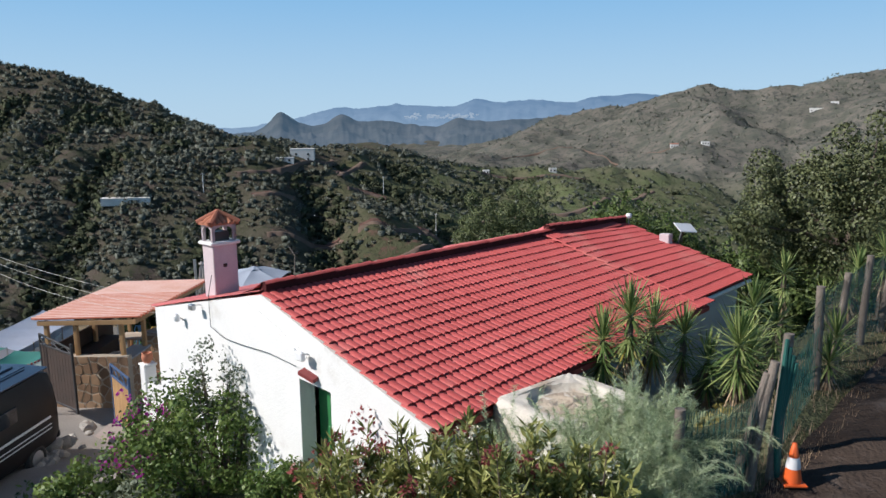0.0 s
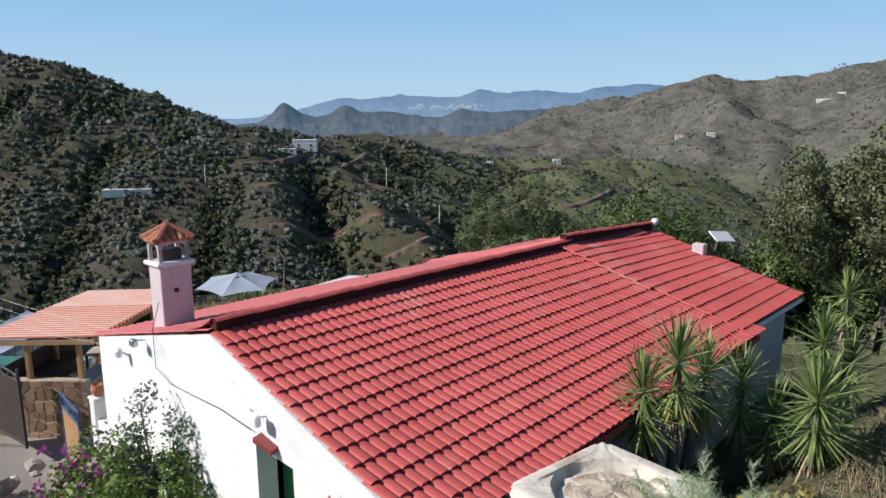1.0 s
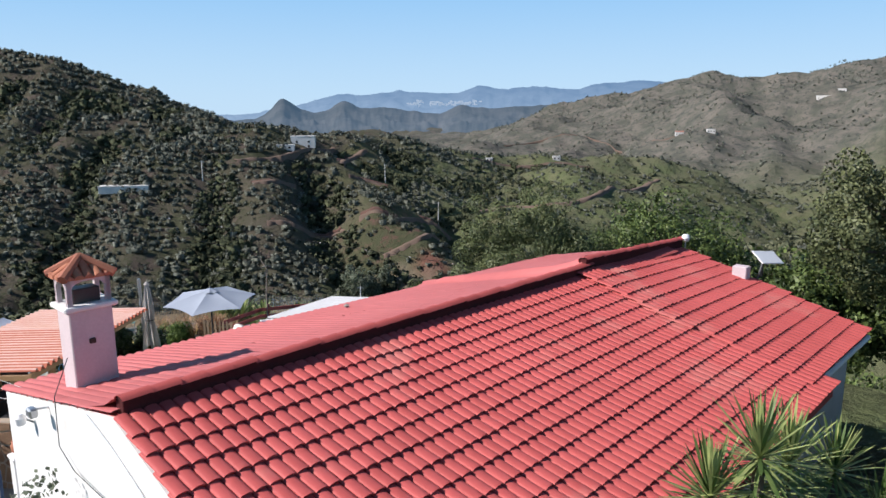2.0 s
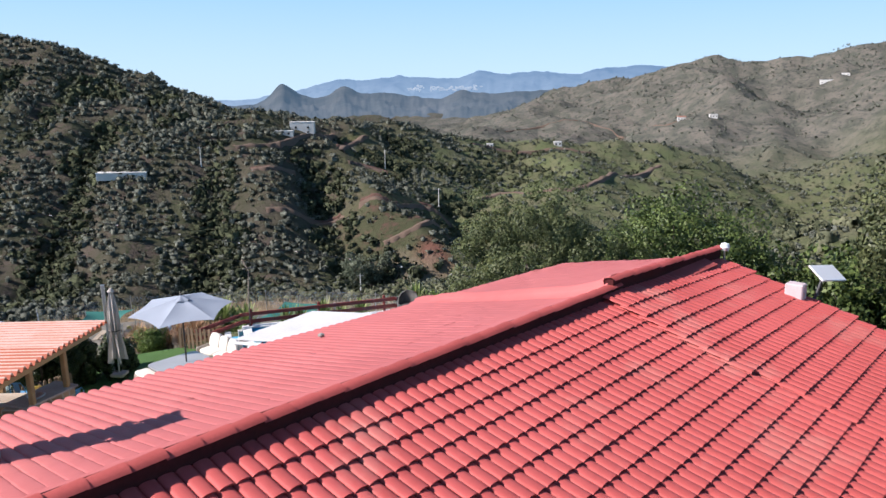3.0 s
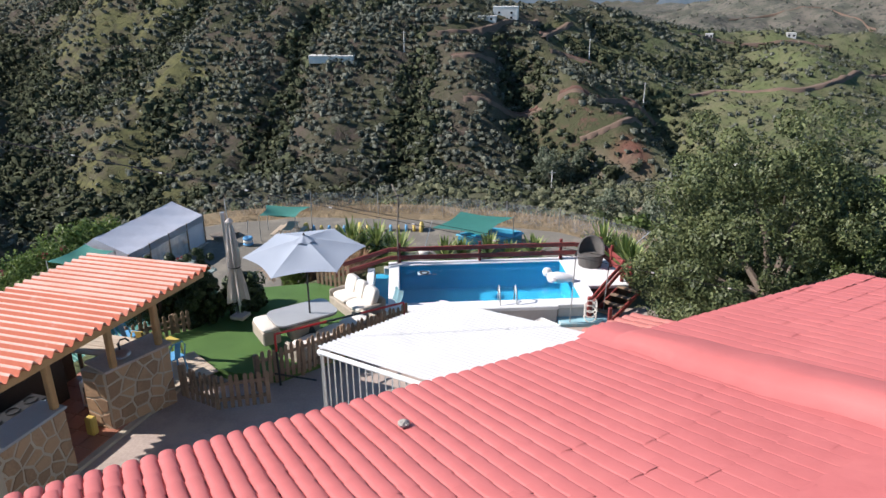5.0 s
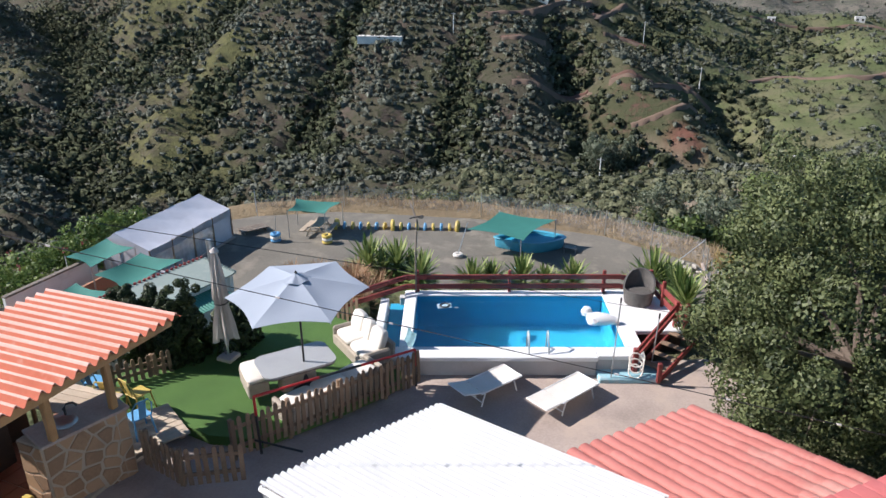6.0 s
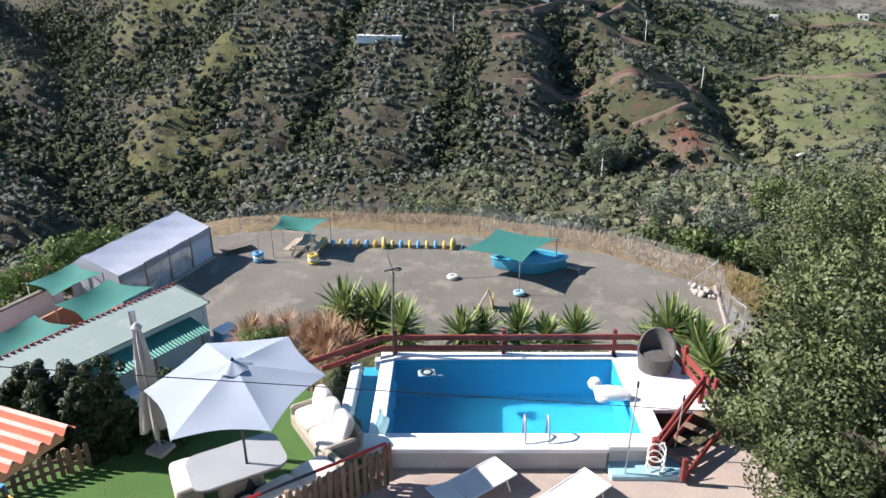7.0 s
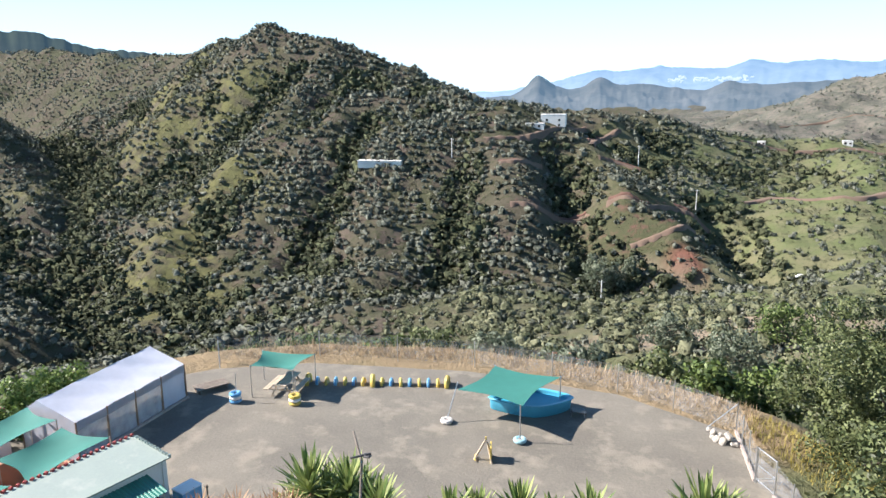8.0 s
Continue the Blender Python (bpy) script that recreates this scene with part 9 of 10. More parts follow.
def gate_leaf(label, a, b, z, h, boards, m_board, m_frame, truss):
    """A swung-open gate leaf from its hinge post a to its free end b."""
    d = Vector((b[0] - a[0], b[1] - a[1], 0))
    L = d.length
    g = thing("gate_leaf", label, "gate", a[0], a[1], z, math.degrees(math.atan2(d.y, d.x)), "driveway gate leaves")
    for x in (0.03, L - 0.03):
        part("stile", Geo().box((x, 0, h / 2 + 0.15), (0.07, 0.06, h + 0.35), 0.01), m_frame, g)
    part("rail", Geo().box((L / 2, 0, 0.08), (L - 0.1, 0.05, 0.06), 0.008), m_frame, g)
    part("rail", Geo().box((L / 2, 0, h), (L - 0.1, 0.05, 0.06), 0.008), m_frame, g)
    part("top_rail", Geo().beam((0.05, 0, h + 0.3), (L - 0.05, 0, h + 0.3 - 0.16 * truss), 0.05, 0.06), m_frame, g)
    k = 5
    for i in range(k):
        x0, x1 = 0.06 + (L - 0.12) * i / k, 0.06 + (L - 0.12) * (i + 1) / k
        za, zb = (h + 0.02, h + 0.27) if i % 2 else (h + 0.27, h + 0.02)
        part("brace", Geo().tube([(x0, 0, za - 0.1 * truss * (za > h + 0.1)), (x1, 0, zb - 0.1 * truss * (zb > h + 0.1))], 0.018, 6), m_frame, g)
    w = (L - 0.14) / boards
    for i in range(boards):
        part("board", Geo().box((0.07 + w * (i + 0.5), 0.0, h / 2 + 0.05), (w - 0.005, 0.03, h - 0.12), 0.006), m_board, g)
    return g


M_GATEBLUE = mat("blue_gate_paint", (0.06, 0.11, 0.22), (0.04, 0.075, 0.15), rough=0.45, fine=14, bump=0.1)
gate_leaf("open gate leaf with varnished boards and blue metal top", (-8.0, 15.85), (-9.05, 16.95), -0.8, 1.35, 9, M_PINE, M_GATEBLUE, 0.0)
gate_leaf("open dark brown gate leaf with a trussed metal top", (-11.9, 18.4), (-10.35, 17.4), -0.8, 1.75, 10, M_DARKBROWN, M_BLACK, 1.0)


def build_pier():
    p = thing("gate_pier", "low white rendered wall with a pier at the house corner", "wall", -7.3, 15.5, -0.85, HOUSE_TURN + 90)
    part("pier", Geo().box((0, 0, 1.1), (0.3, 0.3, 2.24), 0.03), M_WALL, p)
    part("capstone", Geo().box((0, 0, 2.24), (0.34, 0.34, 0.07), 0.02), M_WALL, p)
    part("low_wall", Geo().box((-0.66, 0, 0.9), (1.05, 0.24, 1.8), 0.03), M_WALL, p)
    q = thing("flower_pot", "round terracotta pot standing on the white pier", "pot", -7.3, 15.5, 1.43)
    q.scale = (0.75, 0.75, 0.75)
    part("pot", Geo().lathe([(0.1, 0), (0.17, 0.1), (0.19, 0.22), (0.15, 0.3), (0.17, 0.33), (0.14, 0.34), (0.12, 0.28), (0.0, 0.26)], 18), M_TERRA, q, smooth=True)
    rng = np.random.default_rng(61)
    r = thing("rubble_heap", "heap of broken concrete and stones beside the driveway", "rubble", -9.7, 14.9, -0.86)
    for k in range(26):
        s = rng.uniform(0.08, 0.24)
        g = Geo().lathe([(0, -s * 0.5), (s * 0.9, -s * 0.3), (s, s * 0.15), (s * 0.5, s * 0.45), (0, s * 0.5)], 6, (0, 0, 0), pose(rng.normal(0, 0.55), rng.normal(0, 0.7), s * 0.35 + 0.1 * rng.random(), rng.uniform(0, 70), rng.uniform(0, 70), rng.uniform(0, 360)))
        part("stone", g, M_ROCK, r)


build_pier()


def build_cone():
    c = thing("traffic_cone", "orange traffic cone with a white band beside the track", "traffic cone", 4.8, 7.2, 2.88)
    part("base", Geo().box((0, 0, 0.015), (0.28, 0.28, 0.03), 0.01), M_ORANGECONE, c)
    part("body", Geo().lathe([(0.115, 0.03), (0.1, 0.14), (0.058, 0.38), (0.03, 0.52), (0.02, 0.53)], 20), M_ORANGECONE, c, smooth=True)
    part("band", Geo().lathe([(0.0895, 0.21), (0.0905, 0.215), (0.066, 0.35), (0.062, 0.352)], 20), M_CARWHITE, c, "white reflective band", True)


build_cone()


def build_net_fence():
    """Old posts and green netting between the garden and the track."""
    f = thing("netting_fence", "weathered timber posts hung with green netting along the track", "fence", 0, 0, 0)
    rng = np.random.default_rng(8)
    posts = [(3.24, 6.78, 4.02, 0.0, 0.068), (4.3, 7.2, 4.45, 0.2, 0.062), (4.62, 7.38, 4.75, 0.08, 0.058), (4.98, 8.05, 4.55, 0.05, 0.06), (6.7, 10.6, 4.6, -0.05, 0.075), (7.7, 11.9, 4.55, 0.1, 0.07), (8.8, 13.1, 4.65, 0.05, 0.075), (9.75, 14.05, 4.7, 0.15, 0.075), (11.2, 15.9, 4.6, 0.0, 0.075)]
    for x, y, top, lean, r in posts:
        g = Geo()
        pts = [(x - 0.3 * lean, y - 0.15 * lean, 2.3), (x, y, 3.2), (x + lean * 0.5, y + 0.1 * lean, 3.9), (x + lean, y + 0.2 * lean, top)]
        part("post", g.tube(pts, [r * 1.1, r, r * 0.95, r * 0.9], 10), M_GREYWOOD, f, smooth=True)
    part("strut", Geo().tube([(9.95, 13.75, 2.7), (9.75, 14.05, 4.6)], [0.07, 0.06], 9), M_GREYWOOD, f)
    part("strut", Geo().tube([(4.05, 7.2, 2.7), (4.42, 7.25, 4.3)], [0.06, 0.05], 9), M_GREYWOOD, f)
    roll = Geo()
    for k in range(4):
        x = 4.66 + 0.025 * k
        roll.tube([(x, 7.3 + 0.05 * k, 2.9), (x - 0.05, 7.32 + 0.03 * k, 3.6), (x + 0.02 * k, 7.33, 4.7 - 0.1 * k)], [0.034, 0.04, 0.025], 7)
    part("net_roll", roll, M_MESHGREEN, f, "gathered roll of green netting", True)
    def net(a, b, h0, h1, sag):
        return Geo().sheet(lambda u, v: (a[0] + (b[0] - a[0]) * u + 0.04 * math.sin(9 * u + 4 * v), a[1] + (b[1] - a[1]) * u + 0.05 * math.sin(7 * u + 5 * v), 2.75 + v * (h0 + (h1 - h0) * u - sag * 4 * u * (1 - u))), 12, 6)
    for i, (a, b, h0, h1, sag) in enumerate(((posts[0], posts[1], 1.1, 1.4, 0.25), (posts[3], posts[4], 1.6, 1.75, 0.15), (posts[4], posts[5], 1.75, 1.7, 0.05), (posts[5], posts[6], 1.7, 1.8, 0.05), (posts[6], posts[7], 1.8, 1.8, 0.05), (posts[7], posts[8], 1.8, 1.7, 0.05))):
        part("netting", net(a, b, h0, h1, sag), M_NET, f, "sagging green netting", True)
    # knotted mesh wires on the nearest bays
    for a, b in ((posts[0], posts[1]), (posts[3], posts[4])):
        g = Geo()
        for k in range(14):
            u0, u1 = k / 14, (k + 1.6) / 14
            for s in (0, 1):
                p = [(a[0] + (b[0] - a[0]) * u, a[1] + (b[1] - a[1]) * u, z) for u, z in ((u0 if s else u1, 2.8), (u1 if s else u0, 3.95))]
                g.tube(p, 0.004, 4, False)
        part("mesh_wire", g, M_MESHGREEN, f)


build_net_fence()


def build_wires():
    cable = CABLES[0]
    c, pts = cable("overhead_cable", "black overhead cable with pale clips over the terrace", (-16, 16.77, 7.23), (5.6, 23.99, 2.18), 0.0, 0.005)
    for i in range(4, 40, 2):
        p, q = pts[i], pts[i + 1]
        part("clip", Geo().tube([p, p.lerp(q, 0.07)], 0.011, 6), M_CUSHION, c, "pale clip")
    cable("overhead_cable", "thin dark cable strung across the pool", (-16, 13.3, 8.46), (0.6, 30.2, 0.35), 0.0, 0.006)
    m1 = thing("lattice_mast", "slim metal mast carrying the house cables", "mast", -13.9, 17.6, -0.9)
    for k, (dx, dy) in enumerate(((0.0, 0.1), (-0.09, -0.05), (0.09, -0.05))):
        part("leg", Geo().tube([(dx, dy, 0), (dx * 0.8, dy * 0.8, 5.4)], 0.014, 6), M_STEEL, m1)
    for k in range(14):
        a, b = ((0.0, 0.1), (-0.09, -0.05), (0.09, -0.05))[k % 3], ((-0.09, -0.05), (0.09, -0.05), (0.0, 0.1))[k % 3]
        part("rung", Geo().tube([(a[0], a[1], 0.3 + 0.36 * k), (b[0], b[1], 0.6 + 0.36 * k)], 0.008, 5), M_STEEL, m1)
    for k, (dz, sag, end) in enumerate(((0.0, 0.25, hp(0.25, 4.2, 3.3)), (-0.12, 0.42, hp(0.2, 4.3, 3.2)), (0.1, 0.2, hp(0.3, 3.2, 3.55)))):
        cable("overhead_cable", "pale cable slung from the mast to the gable", (-13.9, 17.6, 4.25 + dz), end, sag, 0.0035, 30, M_CUSHION)
        cable("overhead_cable", "pale cable slung to the mast from beyond the driveway", (-24, 16.5, 5.6 + dz), (-13.9, 17.6, 4.25 + dz), 0.3, 0.0035, 20, M_CUSHION)
    # cables fixed to the gable
    w1 = thing("wall_cable", "black cable looping down the white gable", "cable", 0, 0, 0)
    run = [(0.3, 2.36, 4.35), (-0.02, 1.95, 4.05), (-0.05, 1.88, 3.45), (-0.08, 1.35, 3.33), (-0.1, 0.7, 3.35), (-0.15, -0.23, 3.42), (-0.2, -1.11, 3.4)]
    part("wire", Geo().tube([hp(x - 0.05, y, z) for x, y, z in run], 0.006, 6), M_BLACK, w1)
    w2 = thing("wall_cable", "thin grey cable slanting across the white gable", "cable", 0, 0, 0)
    part("wire", Geo().tube([hp(x - 0.06, y, z) for x, y, z in ((-0.06, 0.79, 4.2), (-0.09, 0.13, 4.08), (-0.13, -0.6, 3.88), (-0.17, -1.36, 3.6))], 0.007, 5), M_STEEL, w2)
    lm = thing("wall_lamp", "small grey floodlight on the white gable", "lamp", *hp(-0.02, 2.35, 3.78), HOUSE_TURN)
    part("arm", Geo().tube([(0.05, 0, 0), (-0.16, 0, 0.03)], 0.015, 6), M_WHITE, lm)
    part("head", Geo().box((-0.2, 0, 0.0), (0.1, 0.16, 0.12), 0.02), M_STEEL, lm)
    l2 = thing("wall_lamp", "white floodlight over the green door", "lamp", *hp(-0.2, -1.42, 3.66), HOUSE_TURN)
    part("arm", Geo().tube([(0.05, 0, 0), (-0.14, 0, 0.04)], 0.015, 6), M_WHITE, l2)
    part("head", Geo().box((-0.18, 0, 0.02), (0.09, 0.2, 0.15), 0.02), M_WHITE, l2)
    st = thing("loose_stone", "small pale stone lying on the roof tiles", "stone", *hp(5.72, 3.56, 3.635), 20)
    part("stone", Geo().lathe([(0, -0.02), (0.05, 0), (0.058, 0.025), (0.03, 0.045), (0, 0.05)], 9), M_ROCK, st, smooth=True)
    sk = thing("cloth_bundle", "pale crumpled plastic sack among the shrubs", "sack", -5.35, 11.75, -0.55)
    part("sack", bulge_box(Geo(), 0.2, 0.16, 0.0, 0.75, 2.2, 18, 6, 0.14, 0.2, 3), M_PLASTIC, sk, smooth=True)


build_wires()


# ---- far buildings, tracks and poles ----
M_FARWALL = mat("far_white_wall", (0.72, 0.70, 0.66), (0.6, 0.58, 0.54), scale=0.3, fine=1.5, bump=0)
M_FARROOF = mat("far_tile_roof", (0.42, 0.2, 0.13), (0.3, 0.14, 0.1), scale=0.5, fine=2, bump=0.1)
M_DIRTROAD = mat("pale_dirt_road", (0.165, 0.112, 0.082), (0.115, 0.078, 0.058), rough=0.95, scale=0.12, fine=0.9, bump=0.3, dist=0.2)
M_REDEARTH = mat("red_cut_earth", (0.155, 0.078, 0.056), (0.095, 0.052, 0.038), rough=0.95, scale=0.12, fine=0.8, bump=0.8, dist=0.5)


def far_house(label, x, y, w, d, h, turn, rows=1, cols=3, roof=None, sink=0.0):
    z = min(ground_at(x + a, y + b) for a in (-w / 3, w / 3) for b in (-d / 3, d / 3)) + sink
    t = thing("far_house", label, "house", x, y, z, turn, "houses across the valley")
    part("wall", Geo().box((0, 0, h / 2 - 1), (w, d, h + 2), 0.05), M_FARWALL, t)
    if roof:
        g = Geo()
        o, r = 0.4, roof
        g.add([(-w / 2 - o, -d / 2 - o, h), (w / 2 + o, -d / 2 - o, h), (w / 2 + o, d / 2 + o, h), (-w / 2 - o, d / 2 + o, h), (-w / 2 - o, 0, h + r), (w / 2 + o, 0, h + r)], [(0, 1, 5, 4), (2, 3, 4, 5), (1, 2, 5), (3, 0, 4), (3, 2, 1, 0)])
        part("roof", g, M_FARROOF, t, "red tiled roof")
    else:
        part("parapet", Geo().box((0, 0, h + 0.15), (w + 0.3, d + 0.3, 0.3), 0.05), M_FARWALL, t)
    for r in range(rows):
        for c in range(cols):
            wn_ = part("window", Geo().box((-w / 2 + w * (c + 0.5) / cols, -d / 2 - 0.01, 1.5 + 2.9 * r), (min(1.3, w / cols * 0.5), 0.12, 1.3), 0.02), M_DARKGLASS, t)
            part("sill", Geo().box((-w / 2 + w * (c + 0.5) / cols, -d / 2 - 0.1, 0.8 + 2.9 * r), (min(1.5, w / cols * 0.6), 0.2, 0.1), 0.02), M_FARWALL, wn_)
    return t


far_house("white two-storey farmhouse on the hill shoulder", -107, 454, 15, 9, 7.6, 8, 2, 2)
far_house("low white annexe beside the farmhouse", -115, 440, 11, 6, 3.0, 8, 1, 2)
far_house("long low white shed on the olive slope", -187, 376, 25, 7, 1.9, 14, 0, 0, None, 1.5)
far_house("small white cottage on the ridge", 14, 553, 5, 5, 2.8, 0, 1, 2)
far_house("small white cottage beside the ridge track", 68, 571, 6, 5, 3.0, 0, 1, 2)
far_house("small white house on the far brown hill", 246, 857, 9, 7, 4.0, -10, 1, 3, 1.2)
far_house("small pale house on the far brown hill", 275, 834, 9, 7, 3.6, -10, 1, 3)
far_house("white villa high on the far slope", 479, 1000, 20, 10, 5.0, -20, 1, 4)
far_house("white annexe high on the far slope", 503, 1004, 10, 9, 4.0, -20, 1, 2)
far_house("small house with a red tiled roof in the valley", -21.5, 116, 5.4, 4.6, 2.0, 20, 1, 2, 1.1)


def far_track(label, pts, width, bank=0.0):
    """A dirt track laid on the hillside, with a cut bank above it."""
    n = 14
    line = []
    for (ax, ay), (bx, by) in zip(pts, pts[1:]):
        line += [(ax + (bx - ax) * i / n, ay + (by - ay) * i / n) for i in range(n)]
    line.append(pts[-1])
    t = thing("dirt_track", label, "track", 0, 0, 0)
    P_ = np.array(line)
    P_ = np.stack([np.convolve(np.pad(P_[:, k], 4, mode="edge"), np.ones(9) / 9, mode="valid") for k in (0, 1)], -1)
    D_ = np.gradient(P_, axis=0)
    D_ /= np.linalg.norm(D_, axis=1)[:, None] + 1e-9
    N_ = np.stack([-D_[:, 1], D_[:, 0]], -1)
    N_ *= np.sign(N_[:, 1:2] + 1e-9)
    w = width * (1 + 0.18 * np.sin(np.arange(len(P_)) * 0.9))[:, None] / 2
    def strip(offs, lift):
        rows = [P_ + N_ * w * o for o in offs]
        even = np.convolve(np.pad(land_z(P_[:, 0], P_[:, 1]), 6, mode="edge"), np.ones(13) / 13, mode="valid")
        zs = [land_z(r[:, 0], r[:, 1]) for r in rows]
        mid = land_z(P_[:, 0], P_[:, 1])
        v = np.stack([np.column_stack([r, np.where(o_ > -1.01, np.maximum(even, mid), z) + l_]) for r, z, l_, o_ in zip(rows, zs, lift, offs)], 1)
        k = len(offs)
        i, j = np.meshgrid(np.arange(len(P_) - 1), np.arange(k - 1), indexing="ij")
        a = i * k + j
        return v.reshape(-1, 3), np.stack([a, a + k, a + k + 1, a + 1], -1).reshape(-1, 4)
    v, f = strip((-1.5, -1.0, 0, 1.0, 1.3), (-1.6, 0.6, 0.55, 0.6, -0.9))
    part("roadbed", fast_mesh("roadbed", v, f, M_DIRTROAD, True), None, t)
    if bank:
        v, f = strip((1.0, 1.4, 2.0, 2.8), (0.5, bank * 0.6 + 0.4, bank, -1.5))
        part("cut_bank", fast_mesh("cut_bank", v, f, M_REDEARTH, True), None, t, "raw red-brown earth bank")


for row in TRACKS:
    far_track(*row)


def far_pole(x, y, h):
    t = thing("power_pole", "tall pale power pole on the hillside", "pole", x, y, ground_at(x, y), 0, "power poles across the valley")
    part("shaft", Geo().tube([(0, 0, -0.5), (0, 0, h)], [0.3, 0.18], 8), M_FARWALL, t)
    part("crossarm", Geo().box((0, 0, h - 0.7), (2.6, 0.18, 0.18), 0.03), M_STEEL, t)
    for dx in (-1.1, 0, 1.1):
        part("insulator", Geo().lathe([(0.08, 0), (0.14, 0.15), (0.08, 0.4)], 8, (dx, 0, h - 0.6)), M_BLACK, t)


for x, y, h in ((-54, 446, 12), (-19, 415, 13), (-150, 392, 11), (-41, 259, 9)):
    far_pole(x, y, h)


def far_car(label, x, y, turn):
    z = ground_at(x, y)
    c = thing("parked_car", label, "car", x, y, z + 0.25, turn)
    prof = [(-2.1, 0.35), (-2.1, 0.85), (-1.7, 1.0), (-1.2, 1.45), (0.6, 1.5), (1.2, 1.0), (2.0, 0.85), (2.1, 0.4)]
    g = Geo()
    for yy in (-0.85, 0.85):
        g.v += [(x_, yy, z_) for x_, z_ in prof]
    k = len(prof)
    g.f += [tuple(range(k)), tuple(reversed(range(k, 2 * k)))] + [(i, k + i, k + (i + 1) % k, (i + 1) % k) for i in range(k)]
    part("body", g, M_CARWHITE, c)
    for yy in (-0.86, 0.86):
        part("side_window", Geo().box((-0.2, yy, 1.22), (1.5, 0.02, 0.36), 0.005), M_DARKGLASS, c)
        for xx in (-1.3, 1.3):
            part("wheel", Geo().ring((0, 0, 0), 0.24, 0.1, pose(xx, yy * 0.95, 0.33, 90, 0, 0), 16, 6), M_RUBBER, c)


far_car("white van parked on a cleared bank", 28, 344, 20)

# ---- roof tiles, piece by piece ----
TILE_W, TILE_STEP = 0.1532, 0.345


def tile_points(w, length, crown, lip):
    """One barrel tile with its narrow pan, lying along -y (down the slope), its foot raised on the course below."""
    k, barrel = 12, 0.93
    prof = []
    for i in range(k - 1):
        a = i / (k - 2) * math.pi
        prof.append(((0.5 - 0.5 * math.cos(a)) * barrel * w - w / 2, crown * math.sin(a) ** 0.9))
    prof.append((w / 2, -0.004))
    back = 0.06
    top = [(x, back, z - lip * back / length) for x, z in prof]
    foot = [(x, -length, z + lip) for x, z in prof]
    under = [(x, -length + 0.012, z + lip - 0.03) for x, z in prof]
    faces = [(i, k + i, k + i + 1, i + 1) for i in range(k - 1)] + [(k + i, 2 * k + i, 2 * k + i + 1, k + i + 1) for i in range(k - 1)]
    return np.array(top + foot + under), np.array(faces)


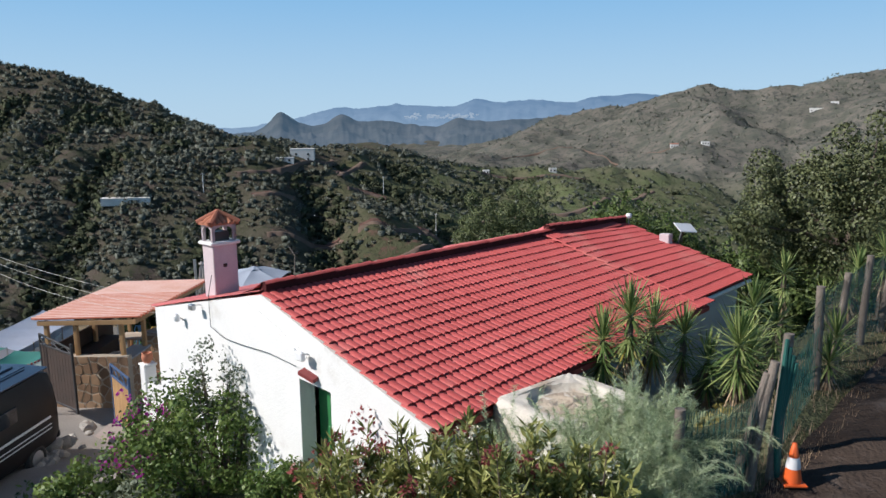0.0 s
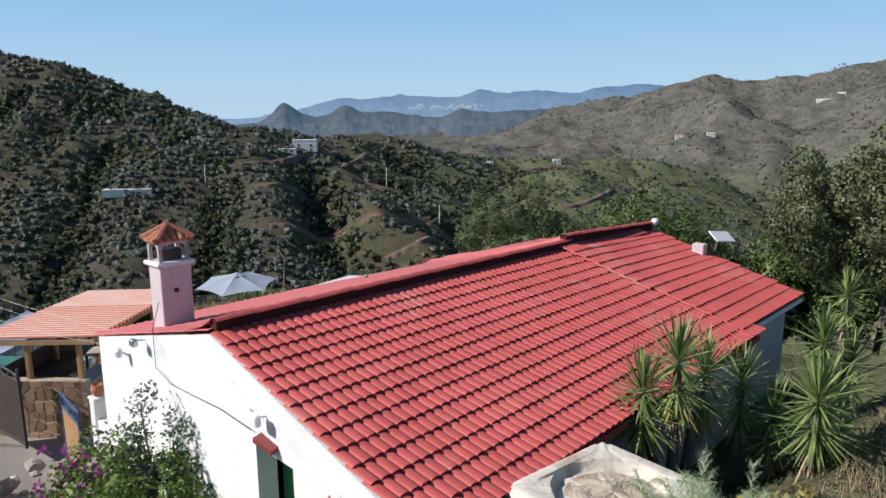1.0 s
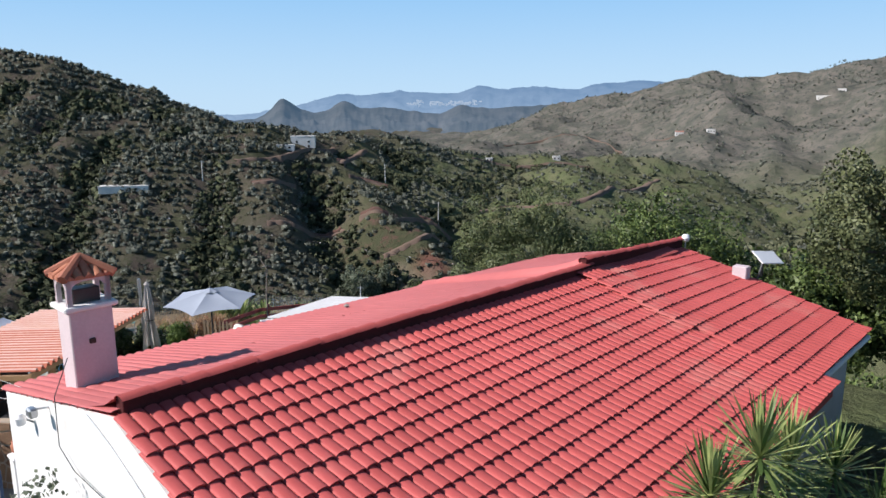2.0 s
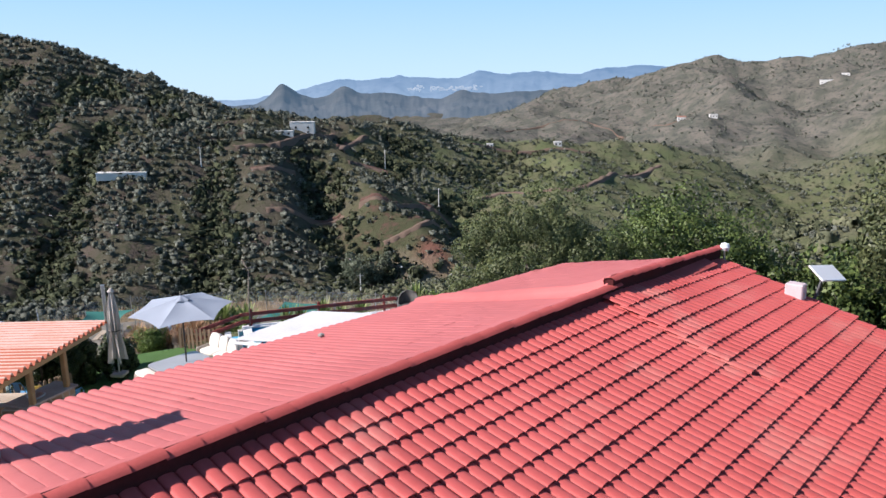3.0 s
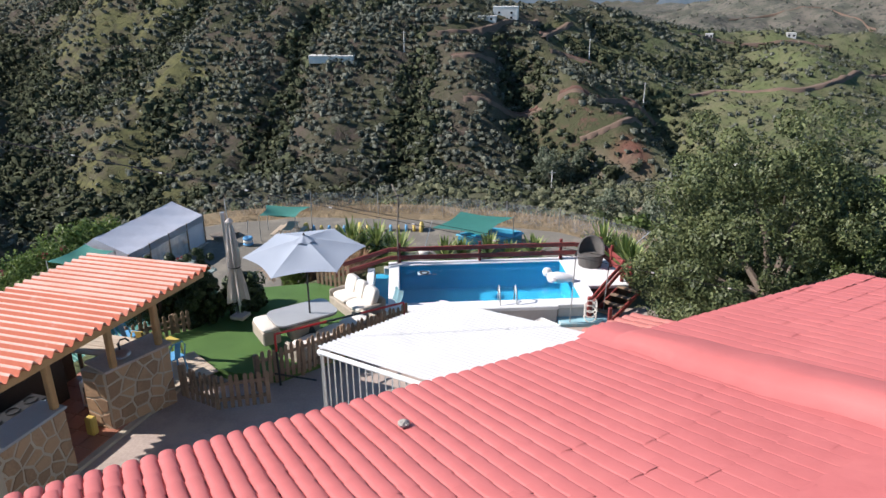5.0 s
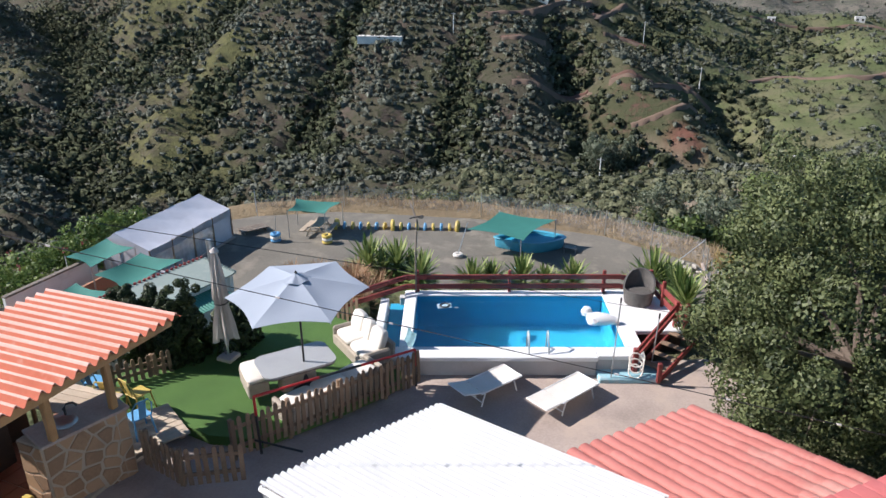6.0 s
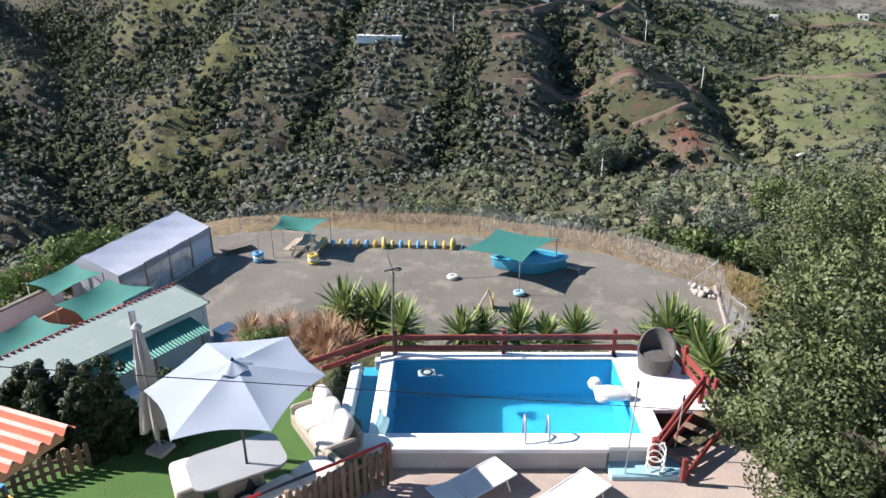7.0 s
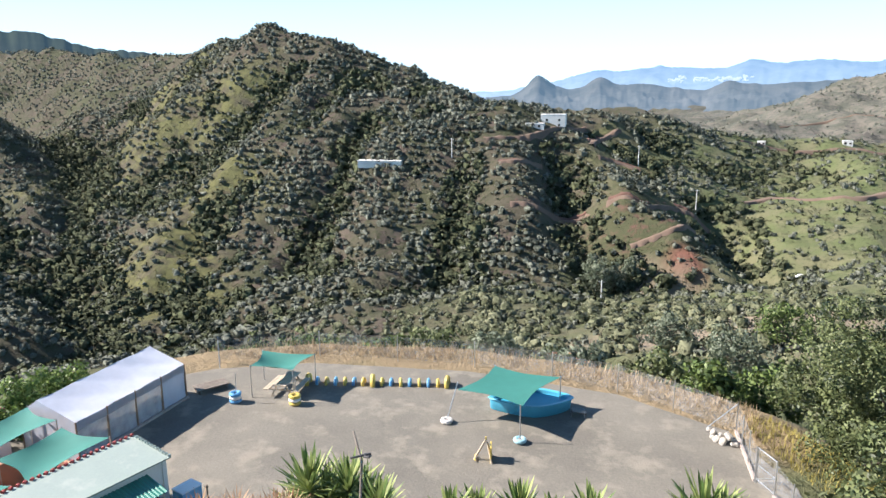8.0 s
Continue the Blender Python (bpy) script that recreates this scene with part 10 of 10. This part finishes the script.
def lay_tiles():
    w, step = TILE_W, TILE_STEP
    v_high, f0 = tile_points(w + 0.002, step + 0.02, 0.034, 0.036)
    me = fast_mesh("roof_tile", v_high, f0, M_ROOF, True)
    me.set_sharp_from_angle(angle=radians(50))
    v_flat, _ = tile_points(w + 0.002, step + 0.03, 0.0, 0.006)
    v_full, _ = tile_points(w + 0.002, step + 0.03, 0.048, 0.018)
    rng = np.random.default_rng(5)
    spans = (("near", RIDGE_A, SLOPE_R, -1, EAVE_R), ("near", RIDGE_A, SLOPE_L, 1, 4.82), ("far", RIDGE_B, SLOPE_B, -1, EAVE_RB), ("far", RIDGE_B, SLOPE_BL, 1, EAVE_LB))
    for nm, rz, s, side, e in spans:
        ang = math.atan(s)
        long = e / math.cos(ang)
        xm = 1.0 if nm == "near" else LEN_A + 0.3
        slope = part("roof_slope", Geo().slab([(xm, side * 0.02, rz - 0.055), (xm, side * 0.3, rz - 0.055 - s * 0.3), (xm + 3, side * 0.3, rz - 0.055 - s * 0.3), (xm + 3, side * 0.02, rz - 0.055)][::side], 0.02), M_ROOFBED, house, "courses of red painted clay tiles")
        rows = int(math.ceil(long / step))
        vs, fs, count = [], [], 0
        for r in range(rows):
            d = 0.1 + r * (long - 0.1) / rows
            y = side * d * math.cos(ang)
            ragged = (0.0, 0.15, 0.31, 0.15, 0.0, 0.31)[r * 7 % 6]
            x0, x1 = (near_x(y), LEN_A + (ragged if side < 0 else 0.3)) if nm == "near" else (LEN_A - (0.3 if side < 0 else 0.0), far_x(y) + 0.05)
            start = near_x(y) - 0.05 + (0 if nm == "near" else (math.floor((x0 - near_x(y)) / w) if side < 0 else math.ceil((x0 - near_x(y)) / w + 0.4)) * w)
            shift = 0.0
            for c in range(int(round((x1 - start) / w))):
                x = start + (c + 0.5) * w
                if side > 0:
                    # the last course is cut to the slanting eave
                    over = abs(y) + (step + 0.03) * math.cos(ang) - left_y(x)
                    if over > step:
                        continue
                    shift = max(0.0, over)
                fall = SAG_A * max(x, 0) / LEN_A if nm == "near" else SAG_B * max(x - LEN_A, 0) / (LEN_B - LEN_A)
                z = rz - d * math.sin(ang) - fall * (1 - d / long) + rng.normal(0, 0.002) + (0.034 if side > 0 else 0)
                m = Matrix.Translation((x, y, z))
                if side > 0:
                    m = m @ Matrix.Rotation(math.pi, 4, "Z")
                m = m @ Matrix.Rotation(ang, 4, "X") @ Matrix.Rotation(rng.normal(0, 0.006 if side < 0 else 0.008), 4, "Z")
                if nm == "near" and side < 0 and x < 3.5:
                    ob = new("roof_tile", me)
                    ob.parent, ob.matrix_basis = slope, m
                    continue
                if side < 0:
                    v0 = v_high
                elif nm == "near":
                    # thick roof paint fills the joints towards the ridge and the far end
                    k = (1 - 0.78 * float(smooth(3.8, 8.2, x))) * (0.16 + 0.84 * float(smooth(0.7, 3.9, abs(y))))
                    v0 = v_flat + (v_full - v_flat) * k
                else:
                    v0 = v_flat + (v_full - v_flat) * 0.1
                if shift:
                    v0 = v0 * np.array([1, 1, 1])
                    v0[:, 1] = np.where(v0[:, 1] < 0, v0[:, 1] * (1 - shift / (step + 0.03)), v0[:, 1])
                mm = np.array(m)
                fs.append(f0 + len(v0) * count)
                vs.append(v0 @ mm[:3, :3].T + mm[:3, 3])
                count += 1
        tiles = fast_mesh("roof_tiles", np.concatenate(vs), np.concatenate(fs), M_ROOFCOAT if side > 0 else M_ROOF, True)
        tiles.set_sharp_from_angle(angle=radians(50))
        ob = new("roof_tiles", tiles)
        ob.parent = slope
        tagged(ob, kind="stuff")
    # ridge caps, bedded flush with the coated slope and overhanging the bare one
    for x0, x1, rz, lift, sag in ((-0.07, LEN_A + 0.1, RIDGE_A, 0.0, SAG_A), (LEN_A - 0.12, LEN_B + 0.08, RIDGE_B, 0.04, SAG_B)):
        k = round((x1 - x0) / 0.31)
        L = (x1 - x0) / k
        g = Geo()
        pts = []
        seg = 10
        for x, r, up in ((0, 0.102, 0.0), (L + 0.02, 0.113, 0.008)):
            for i in range(seg + 1):
                a = math.pi * (0.2 + 0.8 * i / seg)
                pts.append((x, -r * math.cos(a) * (1.0 if i < seg / 2 else 1.3), r * 0.9 * math.sin(a) ** 0.85 + up))
        g.add(pts, [(i + 1, i, seg + 1 + i, seg + 2 + i) for i in range(seg)] + [tuple(seg + 1 + i for i in range(seg + 1))[::-1]])
        cap = mesh_of("ridge_tile", g, M_RIDGE, True)
        part("ridge_bed", Geo().beam(Vector((x0 + 0.02, 0.05, rz + 0.05 + lift)), Vector((x1 - 0.05, 0.05, rz + 0.05 + lift - sag)), 0.17, 0.2), M_RIDGESHADE, house, "mortar bed under the ridge, coloured dark as its shadow")
        for i in range(k):
            ob = new("ridge_tile", cap)
            ob.parent = house
            ob.matrix_basis = pose(x0 + i * L, 0, rz + 0.088 + lift - sag * i / k + 0.005 * math.sin(i * 2.1), 0, 0.4, 0.8 * math.sin(i * 3.7))


def coat_strip(rows, wobble, seed, name, label):
    """A poured strip of roof paint; rows run along it, each a list of points."""
    v = np.array(rows, float)
    n, k = v.shape[:2]
    v[..., 2] += wobble * 2 * fbm(v[..., 0] * 2.3, v[..., 1] * 2.3, 3, seed)
    i, j = np.meshgrid(np.arange(n - 1), np.arange(k - 1), indexing="ij")
    a = i * k + j
    f = np.stack([a, a + k, a + k + 1, a + 1], -1).reshape(-1, 4)
    part(name, fast_mesh(name, v.reshape(-1, 3), f, M_ROOFCOAT, True), None, house, label)


def ridge_fill(y):
    """How far the poured paint stands above the slope, y metres from the ridge."""
    return float(np.interp(y, (0.0, 0.09, 0.17, 0.32, 0.6, 0.9), (0.10, 0.105, 0.075, 0.03, 0.008, -0.03)))


def coat_ridges():
    for x0, x1, rz, lift, sag, s in ((-0.1, LEN_A - 0.02, RIDGE_A, 0.0, SAG_A, SLOPE_L), (LEN_A + 0.02, LEN_B + 0.06, RIDGE_B, 0.04, SAG_B, SLOPE_BL)):
        rows = []
        for i in range(90):
            t = i / 89
            x = x0 + (x1 - x0) * t
            drop = sag * max(x - (0 if rz == RIDGE_A else LEN_A), 0) / (LEN_A if rz == RIDGE_A else LEN_B - LEN_A)
            rows.append([(x, y, rz + 0.052 + lift * (1 - y / 0.9) - drop * (1 - y / 4.8) - s * y + ridge_fill(y)) for y in (0.07, 0.10, 0.13, 0.18, 0.25, 0.34, 0.45, 0.6, 0.75, 0.9)])
        coat_strip(rows, 0.005, 61, "ridge_coat", "faded red paint with sheen in its colour, poured along the ridge")
    # the step where the far wing rises above the near one
    rows = []
    for i in range(70):
        y = 0.06 + 4.3 * i / 69
        fill = max(ridge_fill(min(y, 0.9)), 0.0)
        za = RIDGE_A + 0.056 - SLOPE_L * y - SAG_A * (1 - y / 4.82) + fill
        zb = RIDGE_B + 0.060 - SLOPE_BL * y + fill + 0.04 * max(0, 1 - y / 0.9)
        zb = zb if y < 3.85 else za + 0.01
        c = 0.03 * math.sin(y * 2.1) + 0.02 * math.sin(y * 6)
        rows.append([(LEN_A - 0.24 + c, y, za - 0.02), (LEN_A - 0.17 + c, y, za + 0.004), (LEN_A - 0.10 + c, y, za * 0.35 + zb * 0.65), (LEN_A - 0.03, y, zb + 0.045), (LEN_A + 0.12, y, zb + 0.05), (LEN_A + 0.3, y, zb + 0.03), (LEN_A + 0.5, y, zb - 0.03)])
    coat_strip(rows, 0.007, 62, "roof_step", "lumpy red paint sealing the step between the two roofs")


lay_tiles()
coat_ridges()
